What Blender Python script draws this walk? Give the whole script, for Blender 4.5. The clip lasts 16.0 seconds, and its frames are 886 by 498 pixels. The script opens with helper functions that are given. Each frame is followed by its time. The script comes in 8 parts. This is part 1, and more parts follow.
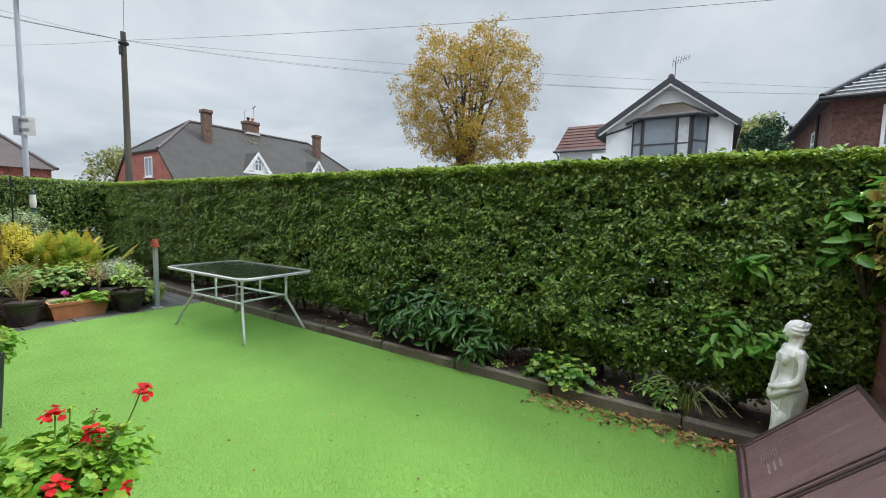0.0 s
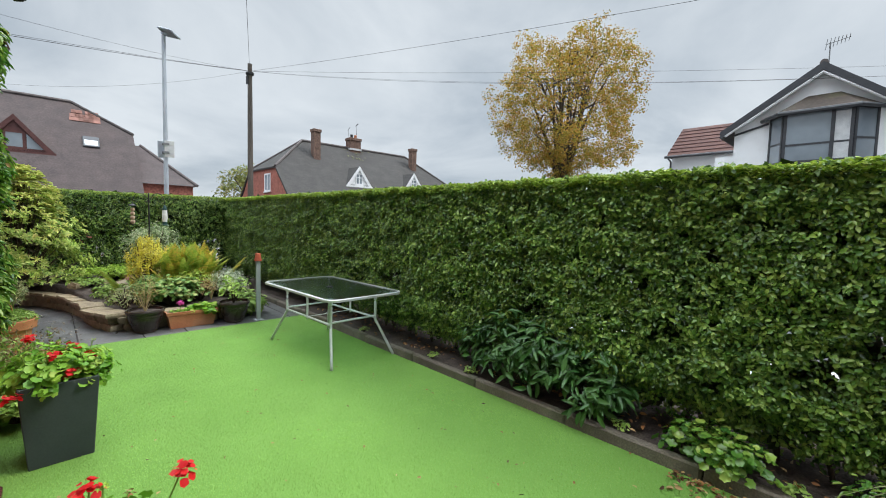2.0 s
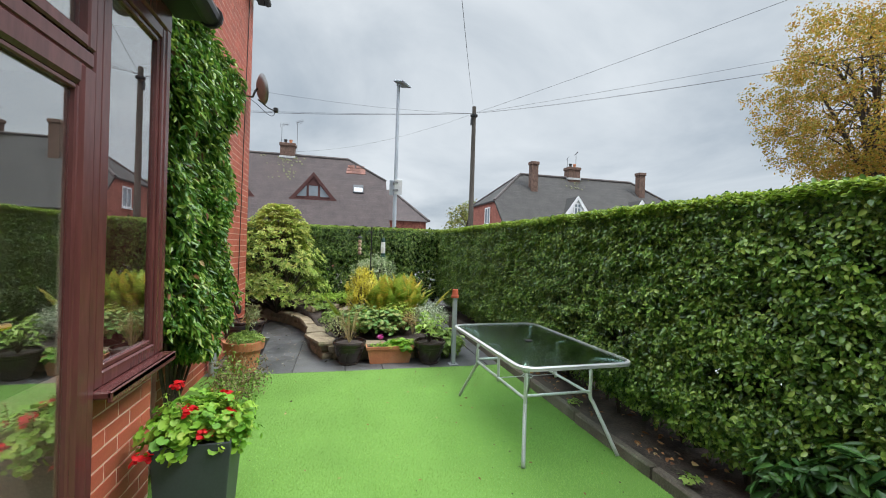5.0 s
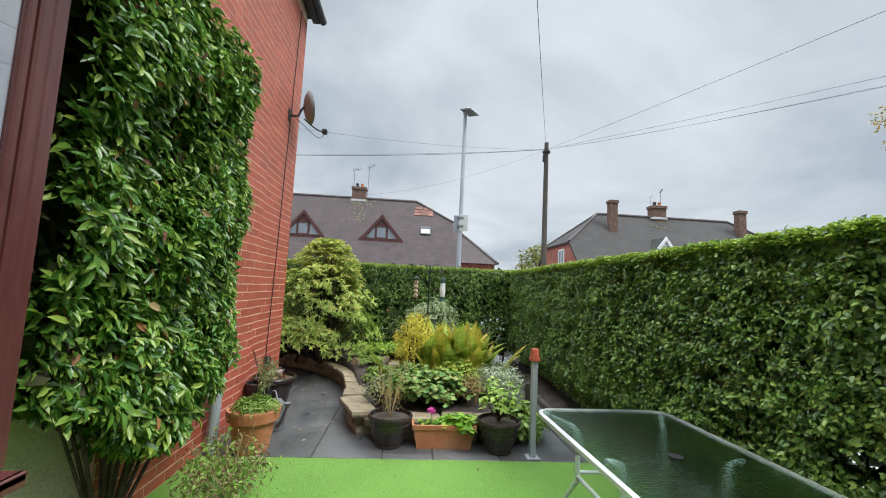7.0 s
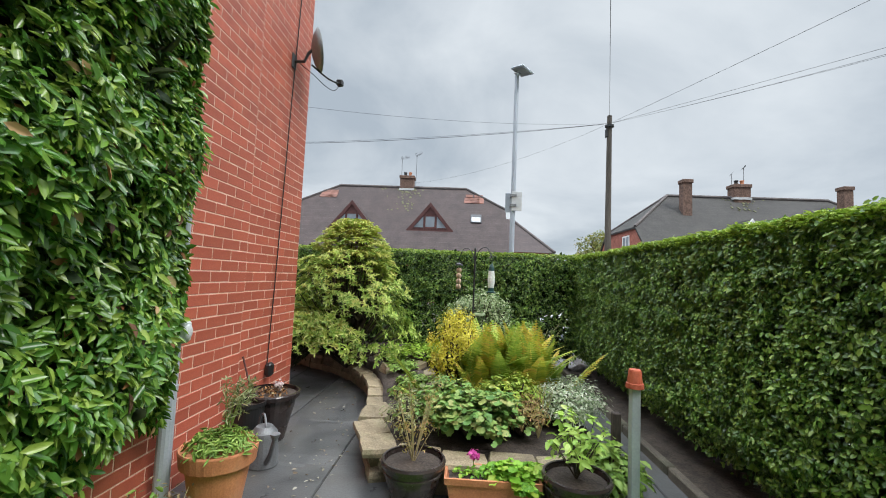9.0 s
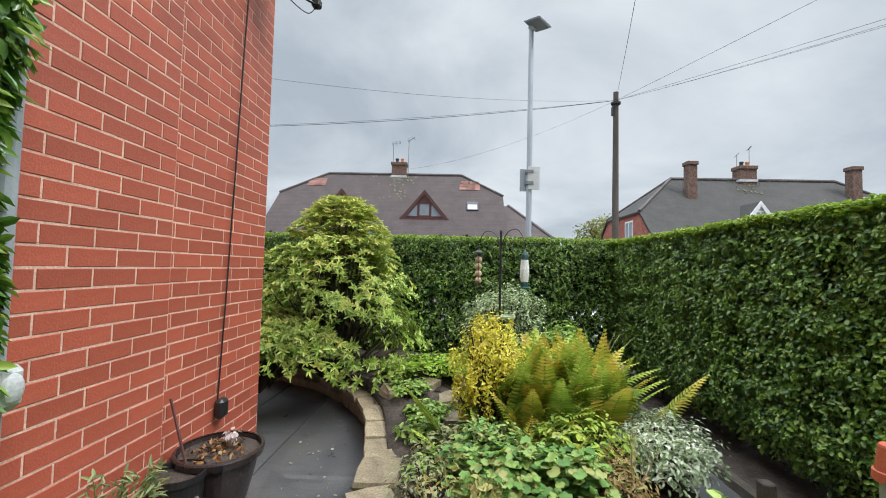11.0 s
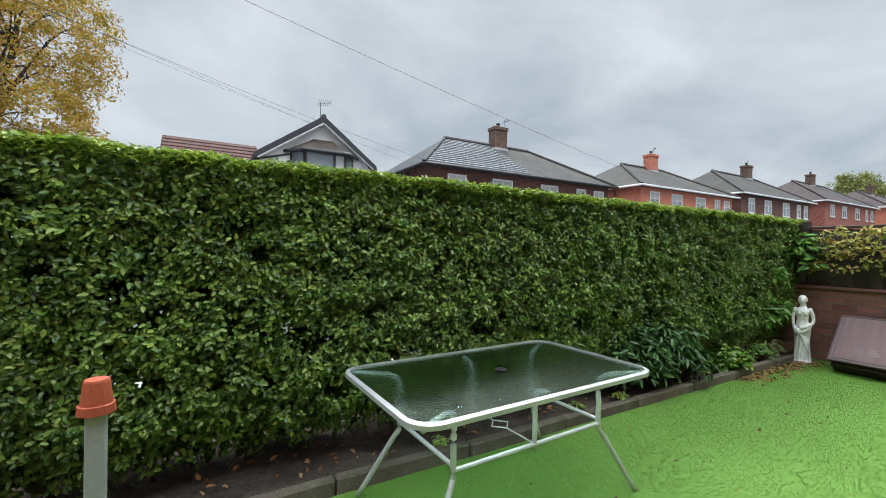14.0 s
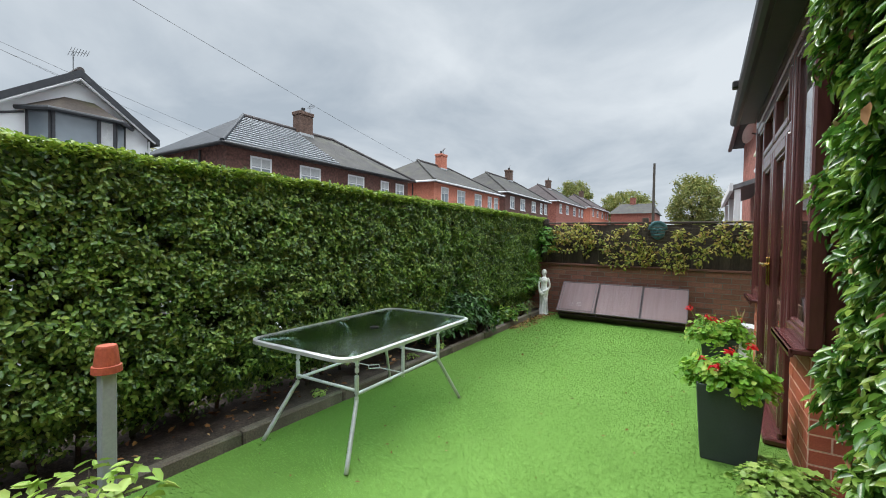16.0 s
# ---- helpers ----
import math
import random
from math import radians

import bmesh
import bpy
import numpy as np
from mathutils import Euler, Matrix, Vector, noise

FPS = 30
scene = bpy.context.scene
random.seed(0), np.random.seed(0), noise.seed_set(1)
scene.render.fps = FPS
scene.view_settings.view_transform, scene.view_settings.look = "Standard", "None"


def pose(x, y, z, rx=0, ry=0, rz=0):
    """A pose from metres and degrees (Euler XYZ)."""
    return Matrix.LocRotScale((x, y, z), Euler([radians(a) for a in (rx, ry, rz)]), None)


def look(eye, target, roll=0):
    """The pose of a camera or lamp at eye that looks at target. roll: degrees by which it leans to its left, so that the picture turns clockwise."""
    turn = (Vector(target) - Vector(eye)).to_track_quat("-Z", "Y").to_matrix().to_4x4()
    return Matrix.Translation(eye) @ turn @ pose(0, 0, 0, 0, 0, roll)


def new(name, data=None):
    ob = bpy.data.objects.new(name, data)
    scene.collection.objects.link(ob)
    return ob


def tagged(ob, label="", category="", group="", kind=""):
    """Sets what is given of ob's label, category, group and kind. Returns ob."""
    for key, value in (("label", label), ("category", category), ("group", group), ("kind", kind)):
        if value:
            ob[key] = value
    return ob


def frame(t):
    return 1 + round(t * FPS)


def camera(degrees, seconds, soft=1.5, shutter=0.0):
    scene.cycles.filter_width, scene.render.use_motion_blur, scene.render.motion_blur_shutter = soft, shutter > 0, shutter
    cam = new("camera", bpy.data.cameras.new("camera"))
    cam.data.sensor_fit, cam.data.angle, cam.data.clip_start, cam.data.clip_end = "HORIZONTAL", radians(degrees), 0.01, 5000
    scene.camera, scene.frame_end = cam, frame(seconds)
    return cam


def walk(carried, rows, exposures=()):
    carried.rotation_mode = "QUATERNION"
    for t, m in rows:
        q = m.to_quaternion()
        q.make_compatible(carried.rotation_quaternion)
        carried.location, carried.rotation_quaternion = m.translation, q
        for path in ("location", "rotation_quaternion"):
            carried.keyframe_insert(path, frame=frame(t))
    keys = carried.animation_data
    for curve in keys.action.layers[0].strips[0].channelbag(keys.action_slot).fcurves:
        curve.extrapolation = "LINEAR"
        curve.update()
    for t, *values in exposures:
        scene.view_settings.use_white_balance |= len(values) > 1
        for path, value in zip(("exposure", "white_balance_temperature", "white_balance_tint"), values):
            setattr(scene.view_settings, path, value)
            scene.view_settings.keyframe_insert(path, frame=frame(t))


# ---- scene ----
cam = camera(94.4, 16.0, soft=1.0)
PATH = [
    (0, (0.202, 0.321, 1.432), (-0.897, 1.983, 1.258), 1.4),
    (0.5, (0.103, 0.406, 1.456), (-1.052, 2.031, 1.285), 1.4),
    (1, (-0.045, 0.503, 1.489), (-1.277, 2.071, 1.327), 1.5),
    (1.5, (-0.137, 0.568, 1.503), (-1.467, 2.054, 1.354), 1.5),
    (2, (-0.206, 0.704, 1.505), (-1.645, 2.085, 1.369), 1.5),
    (2.5, (-0.266, 0.871, 1.508), (-1.824, 2.12, 1.385), 1.5),
    (3, (-0.335, 0.915, 1.504), (-2.0, 2.016, 1.389), 1.7),
    (3.5, (-0.53, 0.98, 1.49), (-2.295, 1.916, 1.38), 1.9),
    (4, (-0.756, 1.076, 1.502), (-2.601, 1.845, 1.406), 2.1),
    (4.5, (-0.959, 1.235, 1.486), (-2.863, 1.848, 1.42), 1.9),
    (5, (-1.205, 1.405, 1.511), (-3.145, 1.89, 1.501), 1.8),
    (5.2, (-1.331, 1.446, 1.492), (-3.283, 1.886, 1.518), 2.3),
    (7.5, (-2.811, 1.725, 1.491), (-4.8, 1.816, 1.679), 2.6),
    (8, (-3.141, 1.79, 1.460), (-5.132, 1.806, 1.632), 2.7),
    (8.5, (-3.465, 1.839, 1.465), (-5.457, 1.76, 1.628), 2.8),
    (10.8, (-4.863, 1.564, 1.448), (-6.859, 1.458, 1.541), 1.5),
    (11, (-4.988, 1.529, 1.472), (-6.986, 1.466, 1.564), 1.4),
    (11.5, (-5.276, 1.542, 1.499), (-7.269, 1.688, 1.592), 1.0),
    (12, (-5.439, 1.609, 1.472), (-7.306, 2.32, 1.561), 1.0),
    (12.5, (-5.545, 1.605, 1.429), (-6.884, 3.089, 1.507), 0.5),
    (13, (-5.674, 1.498, 1.441), (-5.972, 3.475, 1.509), 1.0),
    (13.5, (-5.792, 1.292, 1.406), (-5.217, 3.207, 1.445), 0.8),
    (14, (-5.988, 1.168, 1.406), (-4.987, 2.899, 1.401), 0.8),
    (14.5, (-6.25, 1.105, 1.395), (-4.991, 2.658, 1.365), 0.8),
    (15, (-6.455, 1.016, 1.411), (-4.994, 2.38, 1.369), 0.9),
    (15.5, (-6.714, 0.898, 1.41), (-5.115, 2.098, 1.362), 1.0),
    (16, (-6.936, 0.875, 1.414), (-5.248, 1.946, 1.363), 0.9),
]
walk(cam, [(t, look(eye, target, roll)) for t, eye, target, roll in PATH],
     exposures=[(0.0, 0.45), (16.0, 0.45)])

# ---- world: overcast autumn sky ----
world = bpy.data.worlds.new("overcast_sky")
scene.world = world
world.use_nodes = True
wn, wl = world.node_tree.nodes, world.node_tree.links
wn.clear()
w_out = wn.new("ShaderNodeOutputWorld")
w_bg = wn.new("ShaderNodeBackground")
w_sky = wn.new("ShaderNodeTexSky")
w_sky.sky_type = "NISHITA"
w_sky.sun_disc = False
w_sky.sun_elevation, w_sky.sun_rotation = radians(38), radians(150)
w_tc = wn.new("ShaderNodeTexCoord")
w_sep = wn.new("ShaderNodeSeparateXYZ")
wl.new(w_tc.outputs["Generated"], w_sep.inputs[0])
# cloud deck: the direction is thrown onto a flat layer, so that clouds crowd towards the horizon
w_add = wn.new("ShaderNodeMath"); w_add.operation = "ADD"; w_add.inputs[1].default_value = 0.22
w_max = wn.new("ShaderNodeMath"); w_max.operation = "MAXIMUM"; w_max.inputs[1].default_value = 0.0
wl.new(w_sep.outputs["Z"], w_max.inputs[0]); wl.new(w_max.outputs[0], w_add.inputs[0])
w_dx = wn.new("ShaderNodeMath"); w_dx.operation = "DIVIDE"
w_dy = wn.new("ShaderNodeMath"); w_dy.operation = "DIVIDE"
wl.new(w_sep.outputs["X"], w_dx.inputs[0]); wl.new(w_add.outputs[0], w_dx.inputs[1])
wl.new(w_sep.outputs["Y"], w_dy.inputs[0]); wl.new(w_add.outputs[0], w_dy.inputs[1])
w_com = wn.new("ShaderNodeCombineXYZ")
wl.new(w_dx.outputs[0], w_com.inputs[0]); wl.new(w_dy.outputs[0], w_com.inputs[1])
w_noise = wn.new("ShaderNodeTexNoise")
w_noise.inputs["Scale"].default_value = 0.9
w_noise.inputs["Detail"].default_value = 7
w_noise.inputs["Roughness"].default_value = 0.55
w_noise.inputs["Distortion"].default_value = 0.4
wl.new(w_com.outputs[0], w_noise.inputs["Vector"])
w_ramp = wn.new("ShaderNodeValToRGB")
w_ramp.color_ramp.elements[0].position, w_ramp.color_ramp.elements[0].color = 0.36, (0.335, 0.388, 0.445, 1)
w_ramp.color_ramp.elements[1].position, w_ramp.color_ramp.elements[1].color = 0.64, (0.565, 0.61, 0.65, 1)
wl.new(w_noise.outputs["Fac"], w_ramp.inputs[0])
# overcast brightness rises towards the zenith
w_zen = wn.new("ShaderNodeMapRange")
w_zen.inputs["From Min"].default_value, w_zen.inputs["From Max"].default_value = 0.63, 0.78
w_zen.inputs["To Min"].default_value, w_zen.inputs["To Max"].default_value = 1.0, 6.9
wl.new(w_sep.outputs["Z"], w_zen.inputs["Value"])
w_mul = wn.new("ShaderNodeVectorMath"); w_mul.operation = "SCALE"
wl.new(w_ramp.outputs[0], w_mul.inputs[0]); wl.new(w_zen.outputs[0], w_mul.inputs["Scale"])
w_skys = wn.new("ShaderNodeVectorMath"); w_skys.operation = "SCALE"; w_skys.inputs["Scale"].default_value = 0.05
wl.new(w_sky.outputs[0], w_skys.inputs[0])
w_mix = wn.new("ShaderNodeMix"); w_mix.data_type = "RGBA"
w_mix.inputs["Factor"].default_value = 0.94
wl.new(w_skys.outputs[0], w_mix.inputs["A"]); wl.new(w_mul.outputs[0], w_mix.inputs["B"])
wl.new(w_mix.outputs["Result"], w_bg.inputs["Color"])
w_bg.inputs["Strength"].default_value = 1.0
wl.new(w_bg.outputs[0], w_out.inputs[0])

sun_data = bpy.data.lights.new("sun", "SUN")
sun_data.energy, sun_data.angle, sun_data.color = 1.7, radians(20), (1.0, 0.97, 0.92)
sun = new("sun", sun_data)
sun.matrix_world = look((6, 10, 16), (0, 0, 0))


# ---- materials ----
def mat(name, c1, c2, scale=6.0, rough=0.6, grain=0.12, gscale=90.0, bump=0.15, bscale=80.0, vary=0.0,
        metallic=0.0, spec=0.5, stretch=(1, 1, 1), rough2=None, stain=None, stain_scale=1.2, stain_amt=0.5):
    """Principled surface: two colours in a soft noise, fine grain, optional stains, bump and piece-to-piece variation."""
    m = bpy.data.materials.new(name)
    m.use_nodes = True
    n, l = m.node_tree.nodes, m.node_tree.links
    b = n["Principled BSDF"]
    tc, mp = n.new("ShaderNodeTexCoord"), n.new("ShaderNodeMapping")
    mp.inputs["Scale"].default_value = stretch
    l.new(tc.outputs["Object"], mp.inputs[0])
    big = n.new("ShaderNodeTexNoise")
    big.inputs["Scale"].default_value, big.inputs["Detail"].default_value = scale, 4
    l.new(mp.outputs[0], big.inputs["Vector"])
    ramp = n.new("ShaderNodeValToRGB")
    ramp.color_ramp.elements[0].position, ramp.color_ramp.elements[1].position = 0.3, 0.7
    ramp.color_ramp.elements[0].color, ramp.color_ramp.elements[1].color = (*c1, 1), (*c2, 1)
    l.new(big.outputs["Fac"], ramp.inputs[0])
    colour = ramp.outputs[0]
    fine = n.new("ShaderNodeTexNoise")
    fine.inputs["Scale"].default_value, fine.inputs["Detail"].default_value = gscale, 3
    l.new(mp.outputs[0], fine.inputs["Vector"])
    mr = n.new("ShaderNodeMapRange")
    mr.inputs["To Min"].default_value, mr.inputs["To Max"].default_value = 1 - 2 * grain, 1 + 2 * grain
    mr.inputs["From Min"].default_value, mr.inputs["From Max"].default_value = 0.2, 0.8
    l.new(fine.outputs["Fac"], mr.inputs["Value"])
    factor = mr.outputs[0]
    if vary:
        oi, ge = n.new("ShaderNodeObjectInfo"), n.new("ShaderNodeNewGeometry")
        ad = n.new("ShaderNodeMath"); ad.operation = "ADD"
        fr = n.new("ShaderNodeMath"); fr.operation = "FRACT"
        l.new(oi.outputs["Random"], ad.inputs[0]); l.new(ge.outputs["Random Per Island"], ad.inputs[1])
        l.new(ad.outputs[0], fr.inputs[0])
        mv = n.new("ShaderNodeMapRange")
        mv.inputs["To Min"].default_value, mv.inputs["To Max"].default_value = 1 - vary, 1 + vary
        l.new(fr.outputs[0], mv.inputs["Value"])
        mm = n.new("ShaderNodeMath"); mm.operation = "MULTIPLY"
        l.new(factor, mm.inputs[0]); l.new(mv.outputs[0], mm.inputs[1])
        factor = mm.outputs[0]
    sc = n.new("ShaderNodeVectorMath"); sc.operation = "SCALE"
    l.new(colour, sc.inputs[0]); l.new(factor, sc.inputs["Scale"])
    colour = sc.outputs[0]
    if stain:
        sn = n.new("ShaderNodeTexNoise")
        sn.inputs["Scale"].default_value, sn.inputs["Detail"].default_value = stain_scale, 6
        l.new(tc.outputs["Object"], sn.inputs["Vector"])
        sr = n.new("ShaderNodeMapRange")
        sr.inputs["From Min"].default_value, sr.inputs["From Max"].default_value = 0.5, 0.72
        sr.inputs["To Max"].default_value = stain_amt
        l.new(sn.outputs["Fac"], sr.inputs["Value"])
        mx = n.new("ShaderNodeMix"); mx.data_type = "RGBA"
        l.new(sr.outputs[0], mx.inputs["Factor"]); l.new(colour, mx.inputs["A"])
        mx.inputs["B"].default_value = (*stain, 1)
        colour = mx.outputs["Result"]
    l.new(colour, b.inputs["Base Color"])
    b.inputs["Roughness"].default_value = rough
    if rough2 is not None:
        rr = n.new("ShaderNodeMapRange")
        rr.inputs["From Min"].default_value, rr.inputs["From Max"].default_value = 0.35, 0.65
        rr.inputs["To Min"].default_value, rr.inputs["To Max"].default_value = rough, rough2
        l.new(big.outputs["Fac"], rr.inputs["Value"]); l.new(rr.outputs[0], b.inputs["Roughness"])
    b.inputs["Metallic"].default_value = metallic
    b.inputs["Specular IOR Level"].default_value = spec
    if bump:
        bt, bp = n.new("ShaderNodeTexNoise"), n.new("ShaderNodeBump")
        bt.inputs["Scale"].default_value, bt.inputs["Detail"].default_value = bscale, 4
        l.new(mp.outputs[0], bt.inputs["Vector"]); l.new(bt.outputs["Fac"], bp.inputs["Height"])
        bp.inputs["Strength"].default_value, bp.inputs["Distance"].default_value = bump, 0.01
        l.new(bp.outputs[0], b.inputs["Normal"])
    return m


def leaf_mat(name, colours, rough=0.4, through_light=0.25, patch=0.0, patch_scale=1.5, spec=0.3):
    """Leaves: one of several colours per leaf, a soft large-scale drift in brightness, light passing through."""
    m = bpy.data.materials.new(name)
    m.use_nodes = True
    n, l = m.node_tree.nodes, m.node_tree.links
    b, out = n["Principled BSDF"], n["Material Output"]
    ge, tc = n.new("ShaderNodeNewGeometry"), n.new("ShaderNodeTexCoord")
    ramp = n.new("ShaderNodeValToRGB")
    els = ramp.color_ramp.elements
    while len(els) < len(colours):
        els.new(0.5)
    for i, c in enumerate(colours):
        els[i].position = i / max(1, len(colours) - 1)
        els[i].color = (*c, 1)
    l.new(ge.outputs["Random Per Island"], ramp.inputs[0])
    no = n.new("ShaderNodeTexNoise")
    no.inputs["Scale"].default_value, no.inputs["Detail"].default_value = patch_scale, 3
    l.new(tc.outputs["Object"], no.inputs["Vector"])
    mr = n.new("ShaderNodeMapRange")
    mr.inputs["From Min"].default_value, mr.inputs["From Max"].default_value = 0.3, 0.7
    mr.inputs["To Min"].default_value, mr.inputs["To Max"].default_value = 1 - patch, 1 + patch
    l.new(no.outputs["Fac"], mr.inputs["Value"])
    sc = n.new("ShaderNodeVectorMath"); sc.operation = "SCALE"
    l.new(ramp.outputs[0], sc.inputs[0]); l.new(mr.outputs[0], sc.inputs["Scale"])
    l.new(sc.outputs[0], b.inputs["Base Color"])
    b.inputs["Roughness"].default_value = rough
    b.inputs["Specular IOR Level"].default_value = spec
    tr, mx = n.new("ShaderNodeBsdfTranslucent"), n.new("ShaderNodeMixShader")
    l.new(sc.outputs[0], tr.inputs["Color"])
    mx.inputs[0].default_value = through_light
    l.new(b.outputs[0], mx.inputs[1]); l.new(tr.outputs[0], mx.inputs[2])
    l.new(mx.outputs[0], out.inputs["Surface"])
    return m


def course_mat(name, c1, c2, pitch=0.33, axis="Z", rough=0.7, depth=0.02, stain=None, stain_scale=0.4, stain_amt=0.5, width_pitch=0.0):
    """Roof covering seen from far off: lapped courses as relief and a shade line at each lap."""
    m = mat(name, c1, c2, scale=1.5, rough=rough, grain=0.15, gscale=12, bump=0, stain=stain, stain_scale=stain_scale, stain_amt=stain_amt)
    n, l = m.node_tree.nodes, m.node_tree.links
    b = n["Principled BSDF"]
    tc = n.new("ShaderNodeTexCoord")
    w = n.new("ShaderNodeTexWave")
    w.wave_type, w.bands_direction, w.wave_profile = "BANDS", axis, "SAW"
    w.inputs["Scale"].default_value = 0.314 / pitch
    w.inputs["Distortion"].default_value = 0.0
    l.new(tc.outputs["Object"], w.inputs["Vector"])
    bp = n.new("ShaderNodeBump")
    bp.inputs["Strength"].default_value, bp.inputs["Distance"].default_value = 1.0, depth
    l.new(w.outputs["Fac"], bp.inputs["Height"])
    l.new(bp.outputs[0], b.inputs["Normal"])
    return m


def glass_mat(name, tint=(0.9, 0.95, 0.93), rough=0.0, bump=0.0, bscale=60.0, ior=1.5):
    m = bpy.data.materials.new(name)
    m.use_nodes = True
    n, l = m.node_tree.nodes, m.node_tree.links
    b = n["Principled BSDF"]
    b.inputs["Base Color"].default_value = (*tint, 1)
    b.inputs["Transmission Weight"].default_value = 1.0
    b.inputs["Roughness"].default_value = rough
    b.inputs["IOR"].default_value = ior
    if bump:
        tc, no, bp = n.new("ShaderNodeTexCoord"), n.new("ShaderNodeTexNoise"), n.new("ShaderNodeBump")
        no.inputs["Scale"].default_value, no.inputs["Detail"].default_value = bscale, 2
        l.new(tc.outputs["Object"], no.inputs["Vector"]); l.new(no.outputs["Fac"], bp.inputs["Height"])
        bp.inputs["Strength"].default_value, bp.inputs["Distance"].default_value = bump, 0.01
        l.new(bp.outputs[0], b.inputs["Normal"])
    return m


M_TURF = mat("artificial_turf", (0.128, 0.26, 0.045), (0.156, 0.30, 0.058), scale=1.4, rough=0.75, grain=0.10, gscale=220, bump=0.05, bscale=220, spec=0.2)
M_BLADE = leaf_mat("turf_blade", [(0.152, 0.30, 0.05), (0.18, 0.333, 0.064), (0.208, 0.365, 0.085)], rough=0.55, through_light=0.12, patch=0.17, patch_scale=1.6, spec=0.2)
M_SOIL = mat("garden_soil", (0.028, 0.020, 0.015), (0.07, 0.052, 0.04), scale=9, rough=0.95, grain=0.3, gscale=70, bump=0.9, bscale=45)
M_KERB = mat("weathered_kerb_concrete", (0.085, 0.07, 0.052), (0.16, 0.135, 0.10), scale=5, rough=0.85, grain=0.2, bump=0.5, bscale=60, vary=0.2, stain=(0.05, 0.06, 0.03), stain_scale=4)
M_FLAG = mat("wet_stone_flag", (0.065, 0.066, 0.068), (0.115, 0.113, 0.11), scale=2.5, rough=0.25, rough2=0.6, grain=0.15, bump=0.25, bscale=50, vary=0.18, stain=(0.05, 0.045, 0.03), stain_scale=2.0)
M_JOINT = mat("sandy_joint", (0.035, 0.032, 0.028), (0.065, 0.06, 0.05), scale=10, rough=0.9, bump=0.5)
M_STONE = mat("mossy_sandstone", (0.15, 0.115, 0.07), (0.33, 0.265, 0.17), scale=6, rough=0.85, grain=0.22, bump=0.7, bscale=35, vary=0.25, stain=(0.08, 0.085, 0.03), stain_scale=5, stain_amt=0.6)
M_BRICK = mat("red_facing_brick", (0.37, 0.078, 0.045), (0.47, 0.112, 0.063), scale=5, rough=0.6, grain=0.08, gscale=140, bump=0.2, bscale=120, vary=0.14, stain=(0.25, 0.07, 0.05), stain_scale=3, stain_amt=0.5)
M_BRICK2 = mat("old_brown_brick", (0.14, 0.058, 0.04), (0.24, 0.10, 0.07), scale=4, rough=0.85, grain=0.2, bump=0.4, vary=0.3, stain=(0.05, 0.045, 0.035), stain_scale=3, stain_amt=0.6)
M_PAVE = mat("pale_concrete_footway", (0.30, 0.30, 0.29), (0.40, 0.40, 0.38), scale=2, rough=0.5, rough2=0.75, grain=0.12, bump=0.2)
M_MORTAR = mat("pale_mortar", (0.62, 0.39, 0.30), (0.74, 0.50, 0.40), scale=8, rough=0.95, bump=0.5)
M_MORTAR2 = mat("dirty_mortar", (0.09, 0.08, 0.07), (0.18, 0.16, 0.14), scale=8, rough=0.95, bump=0.5)
M_UPVC = mat("rosewood_upvc", (0.090, 0.028, 0.027), (0.122, 0.039, 0.036), scale=18, rough=0.24, grain=0.07, gscale=60, bump=0.06, bscale=40, stretch=(1, 1, 0.15))
M_BLACK = mat("black_gutter_plastic", (0.012, 0.012, 0.013), (0.022, 0.021, 0.021), rough=0.4, bump=0.05)
M_BRASS = mat("polished_brass", (0.62, 0.40, 0.12), (0.75, 0.50, 0.17), rough=0.22, metallic=1.0, grain=0.04, bump=0.0)
M_ALU = mat("grey_painted_tube", (0.46, 0.47, 0.46), (0.60, 0.61, 0.60), rough=0.38, metallic=0.35, grain=0.06, bump=0.05)
M_TGLASS = glass_mat("rippled_table_glass", (0.58, 0.77, 0.71), 0.04, 0.2, 55, 1.52)
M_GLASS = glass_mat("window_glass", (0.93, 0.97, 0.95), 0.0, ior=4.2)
M_WHITE = mat("white_stone_paint", (0.68, 0.68, 0.66), (0.82, 0.82, 0.80), scale=12, rough=0.6, grain=0.06, bump=0.2, stain=(0.45, 0.46, 0.40), stain_scale=9, stain_amt=0.5)
M_PANEL = mat("brown_grooved_panel", (0.145, 0.080, 0.079), (0.185, 0.108, 0.104), scale=2, rough=0.24, grain=0.05, gscale=40, bump=0.5, bscale=30, stretch=(1, 12, 1))
M_PANELDK = mat("dark_brown_edging", (0.035, 0.02, 0.02), (0.055, 0.03, 0.028), rough=0.45, bump=0.05)
M_POST = mat("grey_plastic_post", (0.27, 0.285, 0.30), (0.36, 0.375, 0.39), scale=4, rough=0.5, grain=0.05, bump=0.05)
M_TERRA = mat("terracotta", (0.42, 0.15, 0.065), (0.56, 0.22, 0.10), scale=7, rough=0.75, grain=0.1, bump=0.2, stain=(0.40, 0.24, 0.15), stain_scale=6, stain_amt=0.45)
M_CAP = mat("orange_red_clay", (0.36, 0.07, 0.034), (0.46, 0.10, 0.048), scale=9, rough=0.6, grain=0.1, bump=0.2)
M_PLANTER = mat("anthracite_planter", (0.034, 0.040, 0.044), (0.05, 0.058, 0.062), scale=3, rough=0.5, grain=0.06, bump=0.06)
M_GLAZE = mat("dark_glazed_pot", (0.026, 0.018, 0.017), (0.048, 0.034, 0.030), scale=6, rough=0.14, rough2=0.34, grain=0.15, bump=0.15, bscale=30)
